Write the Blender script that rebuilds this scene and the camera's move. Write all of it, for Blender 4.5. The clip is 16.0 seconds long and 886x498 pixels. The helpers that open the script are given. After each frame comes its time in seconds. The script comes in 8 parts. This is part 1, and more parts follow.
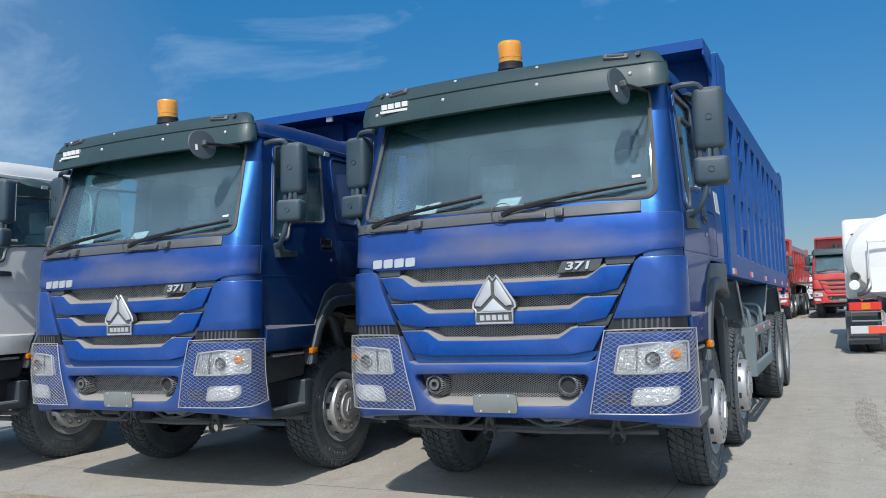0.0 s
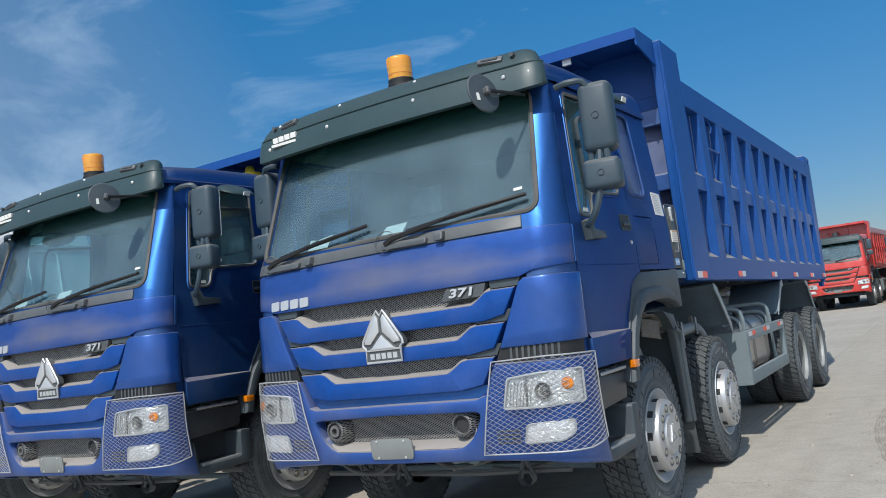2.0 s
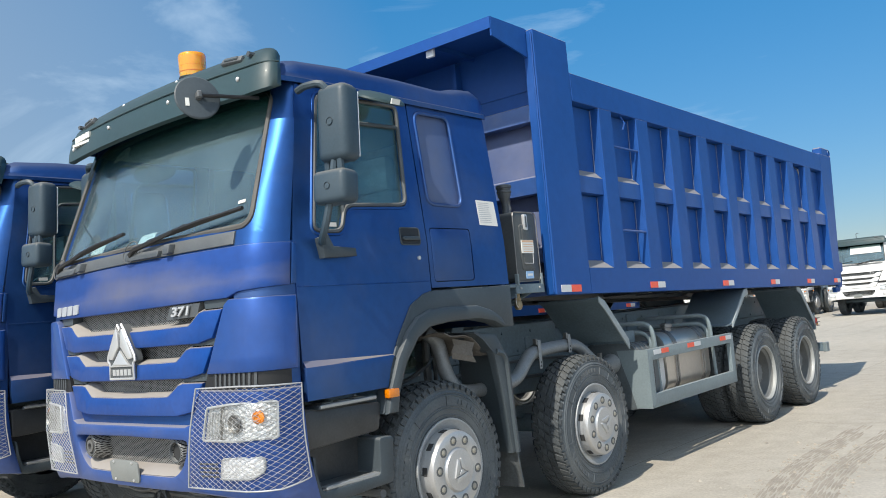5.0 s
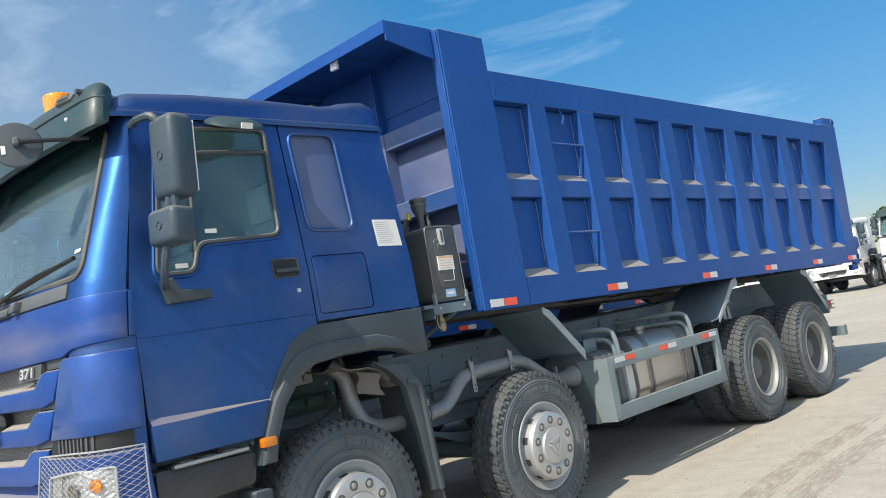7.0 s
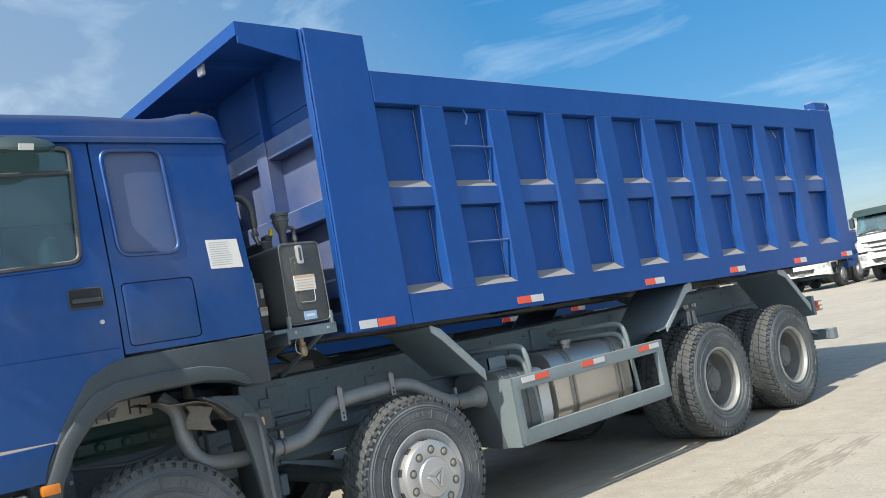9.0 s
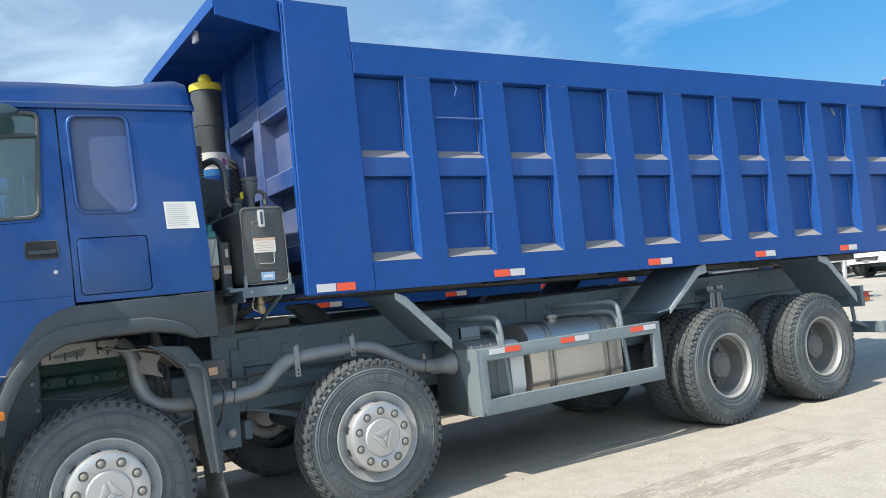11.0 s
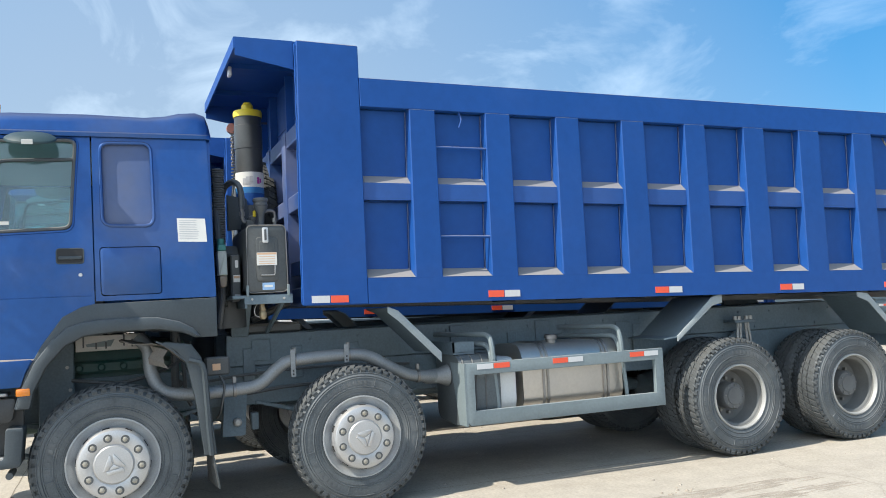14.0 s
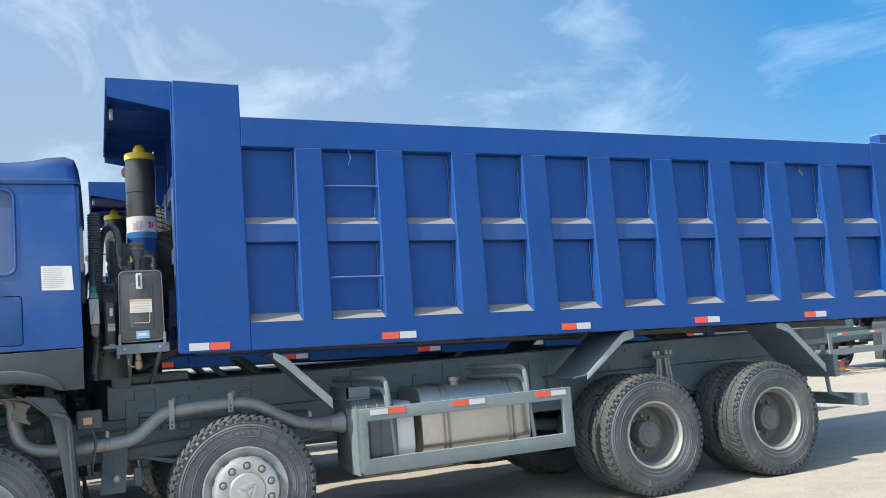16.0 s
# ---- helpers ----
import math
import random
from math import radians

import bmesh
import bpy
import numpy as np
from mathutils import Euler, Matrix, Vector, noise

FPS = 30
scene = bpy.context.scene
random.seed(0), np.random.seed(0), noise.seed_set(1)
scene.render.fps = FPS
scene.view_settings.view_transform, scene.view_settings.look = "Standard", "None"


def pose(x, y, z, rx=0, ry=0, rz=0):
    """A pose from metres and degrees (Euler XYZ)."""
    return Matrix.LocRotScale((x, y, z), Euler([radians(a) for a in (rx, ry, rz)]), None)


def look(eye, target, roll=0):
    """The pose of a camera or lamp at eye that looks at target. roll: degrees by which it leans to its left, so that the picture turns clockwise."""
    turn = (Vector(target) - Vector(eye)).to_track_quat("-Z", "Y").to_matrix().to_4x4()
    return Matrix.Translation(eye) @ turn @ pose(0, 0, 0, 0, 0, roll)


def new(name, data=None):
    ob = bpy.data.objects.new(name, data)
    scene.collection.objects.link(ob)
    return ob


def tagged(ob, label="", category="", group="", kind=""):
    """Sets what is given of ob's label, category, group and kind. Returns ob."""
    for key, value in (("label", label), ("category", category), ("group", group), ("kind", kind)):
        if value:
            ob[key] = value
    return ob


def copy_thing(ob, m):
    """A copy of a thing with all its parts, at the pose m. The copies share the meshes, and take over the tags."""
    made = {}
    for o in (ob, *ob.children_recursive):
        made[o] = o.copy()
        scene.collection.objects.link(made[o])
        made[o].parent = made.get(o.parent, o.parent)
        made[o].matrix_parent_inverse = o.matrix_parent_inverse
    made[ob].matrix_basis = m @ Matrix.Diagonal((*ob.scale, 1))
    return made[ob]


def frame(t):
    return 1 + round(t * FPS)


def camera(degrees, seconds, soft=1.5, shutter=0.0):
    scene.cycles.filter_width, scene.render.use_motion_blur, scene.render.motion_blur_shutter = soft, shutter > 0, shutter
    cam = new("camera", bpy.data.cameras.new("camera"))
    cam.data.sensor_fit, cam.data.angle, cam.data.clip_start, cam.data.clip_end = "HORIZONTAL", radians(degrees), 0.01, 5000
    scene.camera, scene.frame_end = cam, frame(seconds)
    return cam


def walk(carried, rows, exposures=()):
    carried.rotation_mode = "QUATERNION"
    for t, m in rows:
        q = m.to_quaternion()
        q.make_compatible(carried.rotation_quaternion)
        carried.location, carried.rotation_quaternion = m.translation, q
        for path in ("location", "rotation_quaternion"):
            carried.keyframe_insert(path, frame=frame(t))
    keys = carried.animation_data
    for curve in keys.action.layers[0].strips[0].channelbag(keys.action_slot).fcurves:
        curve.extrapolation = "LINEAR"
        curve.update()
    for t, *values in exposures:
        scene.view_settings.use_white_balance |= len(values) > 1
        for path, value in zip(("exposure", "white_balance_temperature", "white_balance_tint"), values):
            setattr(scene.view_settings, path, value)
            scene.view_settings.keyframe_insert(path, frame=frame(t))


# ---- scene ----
cam = camera(56.1, 16.0, soft=0.95)
EXPOSURES = [(0.0, 0.05, 6300, 10), (2.5, 0.12, 6520, 10), (3.5, 0.25, 6650, 10), (5.0, 0.50, 6950, 10), (8.0, 0.62, 7200, 10), (9.0, 0.66, 7200, 10), (11.5, 0.88, 6850, 10), (12.5, 0.90, 6700, 10), (14.0, 0.91, 7000, 10), (16.0, 0.86, 7050, 10)]
PATH = [
    (0, (2.138, -5.141, 1.476), (1.266, -3.346, 1.601), -2.4),
    (0.5, (2.307, -4.966, 1.48), (1.387, -3.202, 1.687), -3.9),
    (1, (2.61, -4.755, 1.489), (1.632, -3.022, 1.691), -5.7),
    (1.5, (2.851, -4.445, 1.486), (1.855, -2.719, 1.656), -6.8),
    (2, (3.079, -4.156, 1.493), (2.034, -2.46, 1.674), -7.3),
    (2.5, (3.424, -3.854, 1.504), (2.287, -2.215, 1.647), -8.0),
    (3, (3.647, -3.548, 1.507), (2.481, -1.928, 1.622), -8.1),
    (3.5, (3.936, -3.321, 1.507), (2.679, -1.771, 1.648), -6.6),
    (4, (4.15, -3.053, 1.505), (2.825, -1.564, 1.671), -4.4),
    (4.5, (4.35, -2.785, 1.515), (3.041, -1.281, 1.679), -3.8),
    (5, (4.638, -2.51, 1.533), (3.355, -0.984, 1.687), -5.0),
    (7.5, (5.2, -1.177, 1.548), (3.804, 0.242, 1.739), -10.3),
    (8, (5.312, -0.824, 1.551), (3.913, 0.59, 1.751), -10.0),
    (8.5, (5.464, -0.476, 1.548), (4.031, 0.905, 1.748), -10.2),
    (9, (5.723, -0.181, 1.563), (4.229, 1.137, 1.737), -10.3),
    (11.5, (6.792, 0.884, 1.534), (4.997, 1.763, 1.609), -4.6),
    (12, (7.024, 1.012, 1.504), (5.134, 1.664, 1.558), -3.1),
    (12.5, (7.167, 1.105, 1.498), (5.24, 1.636, 1.546), -1.0),
    (13, (7.294, 1.312, 1.528), (5.357, 1.807, 1.587), -0.4),
    (13.5, (7.469, 1.379, 1.554), (5.552, 1.944, 1.643), -1.3),
    (14, (7.577, 1.556, 1.561), (5.724, 2.295, 1.693), -2.8),
    (14.5, (7.638, 1.822, 1.566), (5.833, 2.666, 1.735), -4.6),
    (15, (7.571, 2.06, 1.52), (5.808, 2.991, 1.687), -5.6),
    (15.5, (7.625, 2.285, 1.521), (5.841, 3.173, 1.688), -5.2),
    (16, (7.665, 2.358, 1.53), (5.835, 3.131, 1.755), -4.4),
]
walk(cam, [(t, look(eye, target, roll)) for t, eye, target, roll in PATH],
     exposures=EXPOSURES)

# ---- light ----
SUN_WAY = Vector((-0.17, 0.86, -1.0)).normalized()
sun = new("sun", bpy.data.lights.new("sun", 'SUN'))
sun.data.energy, sun.data.angle, sun.data.color = 3.45, radians(0.53), (1.0, 0.965, 0.90)
sun.matrix_world = look(-SUN_WAY * 60, (0, 0, 0))

world = bpy.data.worlds.new("world")
scene.world = world
world.use_nodes = True
wt = world.node_tree
sky = wt.nodes.new("ShaderNodeTexSky")
sky.sky_type, sky.sun_disc = 'NISHITA', False
sky.sun_elevation = math.asin(-SUN_WAY.z)
sky.sun_rotation = math.atan2(-SUN_WAY.x, -SUN_WAY.y)
sky.air_density, sky.dust_density, sky.ozone_density = 1.0, 0.0, 3.0
# thin cirrus: stretched noise over the sky's directions
wco = wt.nodes.new("ShaderNodeTexCoord")
wmap = wt.nodes.new("ShaderNodeMapping")
wmap.inputs["Scale"].default_value = (1.5, 5.2, 8.5)
wmap.inputs["Rotation"].default_value = (0.25, 0.2, 0.6)
wn = wt.nodes.new("ShaderNodeTexNoise")
wn.inputs["Scale"].default_value, wn.inputs["Detail"].default_value, wn.inputs["Roughness"].default_value = 1.1, 9.0, 0.58
wn.inputs["Distortion"].default_value = 0.55
wr = wt.nodes.new("ShaderNodeValToRGB")
wr.color_ramp.elements[0].position, wr.color_ramp.elements[1].position = 0.565, 0.80
wr.color_ramp.elements[1].color = (0.43, 0.43, 0.43, 1)
wmix = wt.nodes.new("ShaderNodeMixRGB")
wmix.inputs[2].default_value = (3.9, 5.0, 6.2, 1)
wt.links.new(wco.outputs["Generated"], wmap.inputs[0])
wt.links.new(wmap.outputs[0], wn.inputs["Vector"])
wt.links.new(wr.outputs[0], wmix.inputs[0])
wtint = wt.nodes.new("ShaderNodeMixRGB")
wtint.blend_type = 'MULTIPLY'
wtint.inputs[0].default_value = 1.0
wsep = wt.nodes.new("ShaderNodeSeparateXYZ")
wt.links.new(wco.outputs["Generated"], wsep.inputs[0])
whaze = wt.nodes.new("ShaderNodeValToRGB")  # hazier and greyer towards the horizon
whaze.color_ramp.elements[0].color, whaze.color_ramp.elements[1].color = (0.29, 0.300, 0.370, 1), (0.135, 0.585, 0.785, 1)
whaze.color_ramp.elements[0].position, whaze.color_ramp.elements[1].position = 0.0, 0.40
wt.links.new(wsep.outputs[2], whaze.inputs[0])
wt.links.new(whaze.outputs[0], wtint.inputs[2])
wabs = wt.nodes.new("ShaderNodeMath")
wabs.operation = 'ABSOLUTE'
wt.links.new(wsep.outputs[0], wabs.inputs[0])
wdrift = wt.nodes.new("ShaderNodeMath")  # the cloud thickens to both x sides, mirrored onto the unseen one
wdrift.operation = 'MULTIPLY_ADD'
wdrift.inputs[1].default_value = 0.08
wt.links.new(wabs.outputs[0], wdrift.inputs[0])
wt.links.new(wn.outputs[0], wdrift.inputs[2])
wt.links.new(wdrift.outputs[0], wr.inputs[0])
wt.links.new(sky.outputs[0], wtint.inputs[1])
wside = wt.nodes.new("ShaderNodeMapRange")  # and haze pales the sky there; on the unseen +x side it is added fill
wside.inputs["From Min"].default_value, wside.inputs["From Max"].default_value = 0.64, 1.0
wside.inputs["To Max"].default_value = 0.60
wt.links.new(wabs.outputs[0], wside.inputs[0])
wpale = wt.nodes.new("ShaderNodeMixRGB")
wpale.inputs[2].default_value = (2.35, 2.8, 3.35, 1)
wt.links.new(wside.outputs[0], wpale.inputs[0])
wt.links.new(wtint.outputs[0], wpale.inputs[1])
wfill_side = wt.nodes.new("ShaderNodeMapRange")  # unseen half of the sky, brightened as added fill for shaded sides
wfill_side.inputs["From Min"].default_value, wfill_side.inputs["From Max"].default_value = -0.05, -0.9
wfill_side.inputs["To Max"].default_value = 0.95
wturn = wt.nodes.new("ShaderNodeMath")  # leans the added fill towards the unseen +x side
wturn.operation = 'MULTIPLY_ADD'
wturn.inputs[1].default_value = -0.35
wt.links.new(wsep.outputs[0], wturn.inputs[0])
wt.links.new(wsep.outputs[1], wturn.inputs[2])
wt.links.new(wturn.outputs[0], wfill_side.inputs[0])
wfill_mix = wt.nodes.new("ShaderNodeMixRGB")
wfill_mix.inputs[2].default_value = (6.5, 7.8, 9.3, 1)
wt.links.new(wfill_side.outputs[0], wfill_mix.inputs[0])
wt.links.new(wpale.outputs[0], wfill_mix.inputs[1])
wt.links.new(wfill_mix.outputs[0], wmix.inputs[1])
wt.links.new(wmix.outputs[0], wt.nodes["Background"].inputs[0])
wt.nodes["Background"].inputs[1].default_value = 0.142


# ---- materials ----
def mat(name, color, rough=0.5, metal=0.0, vary=0.15, scale=6.0, bump=0.0, bump_scale=60.0, coat=0.0, dust=0.0,
        dust_color=(0.42, 0.36, 0.28), film=0.0, emit=None, film_from=0.35, film_to=0.75, film_scale=2.3, film_min=0.0):
    """A surface with colour that varies at two scales, relief, a thin dusty film and dust lying on what faces up."""
    m = bpy.data.materials.new(name)
    m.use_nodes = True
    nt = m.node_tree
    b = nt.nodes["Principled BSDF"]
    b.inputs["Roughness"].default_value, b.inputs["Metallic"].default_value = rough, metal
    b.inputs["Coat Weight"].default_value, b.inputs["Coat Roughness"].default_value = coat, 0.06
    co = nt.nodes.new("ShaderNodeTexCoord")
    n1 = nt.nodes.new("ShaderNodeTexNoise")
    n1.inputs["Scale"].default_value, n1.inputs["Detail"].default_value = scale, 6.0
    n2 = nt.nodes.new("ShaderNodeTexNoise")
    n2.inputs["Scale"].default_value, n2.inputs["Detail"].default_value = scale * 14, 3.0
    add = nt.nodes.new("ShaderNodeMath")
    add.operation = 'ADD'
    nt.links.new(co.outputs["Object"], n1.inputs["Vector"])
    nt.links.new(co.outputs["Object"], n2.inputs["Vector"])
    nt.links.new(n1.outputs[0], add.inputs[0])
    nt.links.new(n2.outputs[0], add.inputs[1])
    ramp = nt.nodes.new("ShaderNodeMapRange")
    ramp.inputs["From Min"].default_value, ramp.inputs["From Max"].default_value = 0.65, 1.35
    nt.links.new(add.outputs[0], ramp.inputs[0])
    mix = nt.nodes.new("ShaderNodeMixRGB")
    mix.inputs[1].default_value = (*[c * (1 - vary) for c in color], 1)
    mix.inputs[2].default_value = (*[min(1, c * (1 + vary)) for c in color], 1)
    nt.links.new(ramp.outputs[0], mix.inputs[0])
    out = mix.outputs[0]
    if film or dust:
        geo = nt.nodes.new("ShaderNodeNewGeometry")
        sep = nt.nodes.new("ShaderNodeSeparateXYZ")
        nt.links.new(geo.outputs["Normal"], sep.inputs[0])
        up = nt.nodes.new("ShaderNodeMapRange")
        up.inputs["From Min"].default_value, up.inputs["From Max"].default_value = 0.25, 0.75
        up.inputs["To Max"].default_value = dust
        nt.links.new(sep.outputs[2], up.inputs[0])
        n3 = nt.nodes.new("ShaderNodeTexNoise")
        n3.inputs["Scale"].default_value, n3.inputs["Detail"].default_value = film_scale, 8.0
        nt.links.new(co.outputs["Object"], n3.inputs["Vector"])
        fr = nt.nodes.new("ShaderNodeMapRange")
        fr.inputs["From Min"].default_value, fr.inputs["From Max"].default_value = film_from, film_to
        fr.inputs["To Min"].default_value, fr.inputs["To Max"].default_value = film_min, film
        nt.links.new(n3.outputs[0], fr.inputs[0])
        most = nt.nodes.new("ShaderNodeMath")
        most.operation = 'MAXIMUM'
        nt.links.new(up.outputs[0], most.inputs[0])
        nt.links.new(fr.outputs[0], most.inputs[1])
        dm = nt.nodes.new("ShaderNodeMixRGB")
        dm.inputs[2].default_value = (*dust_color, 1)
        nt.links.new(most.outputs[0], dm.inputs[0])
        nt.links.new(out, dm.inputs[1])
        out = dm.outputs[0]
        rr = nt.nodes.new("ShaderNodeMapRange")
        rr.inputs["To Min"].default_value, rr.inputs["To Max"].default_value = rough, 0.85
        nt.links.new(most.outputs[0], rr.inputs[0])
        nt.links.new(rr.outputs[0], b.inputs["Roughness"])
        if coat:
            cr = nt.nodes.new("ShaderNodeMapRange")
            cr.inputs["From Max"].default_value = 0.5
            cr.inputs["To Min"].default_value, cr.inputs["To Max"].default_value = coat, 0.0
            nt.links.new(most.outputs[0], cr.inputs[0])
            nt.links.new(cr.outputs[0], b.inputs["Coat Weight"])
    nt.links.new(out, b.inputs["Base Color"])
    if bump:
        nb = nt.nodes.new("ShaderNodeTexNoise")
        nb.inputs["Scale"].default_value, nb.inputs["Detail"].default_value = bump_scale, 5.0
        nt.links.new(co.outputs["Object"], nb.inputs["Vector"])
        bp = nt.nodes.new("ShaderNodeBump")
        bp.inputs["Strength"].default_value, bp.inputs["Distance"].default_value = bump, 0.02
        nt.links.new(nb.outputs[0], bp.inputs["Height"])
        nt.links.new(bp.outputs[0], b.inputs["Normal"])
    if emit:
        b.inputs["Emission Color"].default_value, b.inputs["Emission Strength"].default_value = (*emit[:3], 1), emit[3]
    return m


def glass(name, tint, gloss_rough=0.02, ior=1.5, film=0.0, film_color=(0.4, 0.45, 0.43)):
    """Thin pane: it tints what shines through, wears a film of dust and painted haze, and mirrors by Fresnel."""
    m = bpy.data.materials.new(name)
    m.use_nodes = True
    nt = m.node_tree
    nt.nodes.remove(nt.nodes["Principled BSDF"])
    t, g = nt.nodes.new("ShaderNodeBsdfTransparent"), nt.nodes.new("ShaderNodeBsdfGlossy")
    f, x = nt.nodes.new("ShaderNodeMath"), nt.nodes.new("ShaderNodeMixShader")
    lw, pw = nt.nodes.new("ShaderNodeLayerWeight"), nt.nodes.new("ShaderNodeMath")
    t.inputs[0].default_value = (*tint, 1)
    g.inputs["Roughness"].default_value = gloss_rough
    # gloss that grows towards grazing, the same from both faces of the pane
    f0 = ((ior - 1) / (ior + 1)) ** 2
    lw.inputs[0].default_value = 0.5
    pw.operation, f.operation = 'POWER', 'MULTIPLY_ADD'
    pw.inputs[1].default_value, f.inputs[1].default_value, f.inputs[2].default_value = 5.0, 1 - f0, f0
    nt.links.new(lw.outputs["Facing"], pw.inputs[0])
    nt.links.new(pw.outputs[0], f.inputs[0])
    nt.links.new(f.outputs[0], x.inputs[0])
    if film:
        d, y = nt.nodes.new("ShaderNodeBsdfDiffuse"), nt.nodes.new("ShaderNodeMixShader")
        co, nz, rg = nt.nodes.new("ShaderNodeTexCoord"), nt.nodes.new("ShaderNodeTexNoise"), nt.nodes.new("ShaderNodeMapRange")
        nz.inputs["Scale"].default_value, nz.inputs["Detail"].default_value = 1.7, 6.0
        rg.inputs["From Min"].default_value, rg.inputs["From Max"].default_value = 0.3, 0.7
        rg.inputs["To Min"].default_value, rg.inputs["To Max"].default_value = film * 0.55, film * 1.5
        d.inputs[0].default_value = (*film_color, 1)
        nt.links.new(co.outputs["Object"], nz.inputs["Vector"])
        nt.links.new(nz.outputs[0], rg.inputs[0])
        nt.links.new(rg.outputs[0], y.inputs[0])
        nt.links.new(t.outputs[0], y.inputs[1])
        nt.links.new(d.outputs[0], y.inputs[2])
        nt.links.new(y.outputs[0], x.inputs[1])
    else:
        nt.links.new(t.outputs[0], x.inputs[1])
    nt.links.new(g.outputs[0], x.inputs[2])
    nt.links.new(x.outputs[0], nt.nodes["Material Output"].inputs[0])
    return m


def mesh_screen(name):
    """Expanded-metal screen of small diamonds over a dark hollow."""
    m = mat(name, (0.10, 0.10, 0.095), 0.55, 0.3, film=0.35)
    nt = m.node_tree
    b = nt.nodes["Principled BSDF"]
    co = nt.nodes.new("ShaderNodeTexCoord")
    total = None
    for angle in (0.52, -0.52):
        mp = nt.nodes.new("ShaderNodeMapping")
        mp.inputs["Rotation"].default_value = (0, angle, 0)
        wv = nt.nodes.new("ShaderNodeTexWave")
        wv.bands_direction = 'Z'
        wv.inputs["Scale"].default_value = 26.0
        nt.links.new(co.outputs["Object"], mp.inputs[0])
        nt.links.new(mp.outputs[0], wv.inputs[0])
        if total is None:
            total = wv.outputs["Fac"]
        else:
            mx = nt.nodes.new("ShaderNodeMath")
            mx.operation = 'MAXIMUM'
            nt.links.new(total, mx.inputs[0])
            nt.links.new(wv.outputs["Fac"], mx.inputs[1])
            total = mx.outputs[0]
    rp = nt.nodes.new("ShaderNodeMapRange")
    rp.inputs["From Min"].default_value, rp.inputs["From Max"].default_value = 0.66, 0.82
    nt.links.new(total, rp.inputs[0])
    mix = nt.nodes.new("ShaderNodeMixRGB")
    mix.inputs[1].default_value, mix.inputs[2].default_value = (0.010, 0.010, 0.010, 1), (0.27, 0.272, 0.265, 1)
    nt.links.new(rp.outputs[0], mix.inputs[0])
    nt.links.new(mix.outputs[0], b.inputs["Base Color"])
    bp = nt.nodes.new("ShaderNodeBump")
    bp.inputs["Strength"].default_value, bp.inputs["Distance"].default_value = 0.6, 0.004
    nt.links.new(rp.outputs[0], bp.inputs["Height"])
    nt.links.new(bp.outputs[0], b.inputs["Normal"])
    return m


BLUE = (0.005, 0.080, 0.290)
NOSE_BLUE = (0.004, 0.066, 0.30)
M_BLUE = mat("blue_paint", BLUE, 0.36, 0.78, 0.12, 1.2, 0.02, 25, coat=0.30, dust=0.45, film=0.40, dust_color=(0.23, 0.235, 0.255), film_from=0.46, film_to=0.78, film_scale=1.5, film_min=0.10)
for dusty in (M_BLUE,):  # metal flakes that turn dark towards grazing
    p = dusty.node_tree.nodes["Principled BSDF"]
    p.inputs["Specular Tint"].default_value = (0.10, 0.17, 0.36, 1)
    p.inputs["Specular IOR Level"].default_value = 0.25
M_DUSTY = mat("dust_streaked_blue_paint", NOSE_BLUE, 0.42, 0.45, 0.12, 1.2, 0.02, 25, coat=0.1, dust=0.5, film=0.62, dust_color=(0.26, 0.235, 0.21), film_from=0.47, film_to=0.72, film_scale=1.15, film_min=0.10)
M_DUSTY.node_tree.nodes["Principled BSDF"].inputs["Specular Tint"].default_value = (0.10, 0.17, 0.36, 1)
dn = M_DUSTY.node_tree  # road dust lies in a wavering band along the lower half of the nose panel
d_co, d_sep, d_dif, d_abs, d_band, d_add = [dn.nodes.new(k) for k in ("ShaderNodeTexCoord", "ShaderNodeSeparateXYZ", "ShaderNodeMath", "ShaderNodeMath", "ShaderNodeMapRange", "ShaderNodeMath")]
d_dif.operation, d_abs.operation, d_add.operation = 'SUBTRACT', 'ABSOLUTE', 'ADD'
d_dif.inputs[1].default_value = 1.80
d_band.inputs["From Min"].default_value, d_band.inputs["From Max"].default_value = 0.0, 0.12
d_band.inputs["To Min"].default_value, d_band.inputs["To Max"].default_value = 0.075, -0.06
film_in = [n for n in dn.nodes if n.bl_idname == "ShaderNodeMapRange" and abs(n.inputs["From Min"].default_value - 0.47) < 1e-4][0].inputs[0]
dn.links.new(d_co.outputs["Object"], d_sep.inputs[0])
dn.links.new(d_sep.outputs[2], d_dif.inputs[0])
dn.links.new(d_dif.outputs[0], d_abs.inputs[0])
dn.links.new(d_abs.outputs[0], d_band.inputs[0])
dn.links.new(d_band.outputs[0], d_add.inputs[0])
d_map = dn.nodes.new("ShaderNodeMapping")  # drawn out along the panel
d_map.inputs["Scale"].default_value = (0.55, 1.0, 1.6)
dn.links.new(d_co.outputs["Object"], d_map.inputs[0])
dn.links.new(d_map.outputs[0], film_in.links[0].from_node.inputs["Vector"])
dn.links.new(film_in.links[0].from_socket, d_add.inputs[1])
dn.links.new(d_add.outputs[0], film_in)
M_BLANK = mat("dust_hazed_blank_panel", (0.006, 0.070, 0.25), 0.45, 0.3, 0.10, 1.2, 0.02, 25, coat=0.1, film=0.55, dust_color=(0.20, 0.205, 0.235), film_from=0.40, film_to=0.72, film_scale=1.6, film_min=0.22)
M_CORNER = mat("clean_blue_corner_paint", NOSE_BLUE, 0.34, 0.50, 0.10, 1.5, 0.02, 25, coat=0.6, dust=0.5, film=0.12, dust_color=(0.22, 0.225, 0.25))
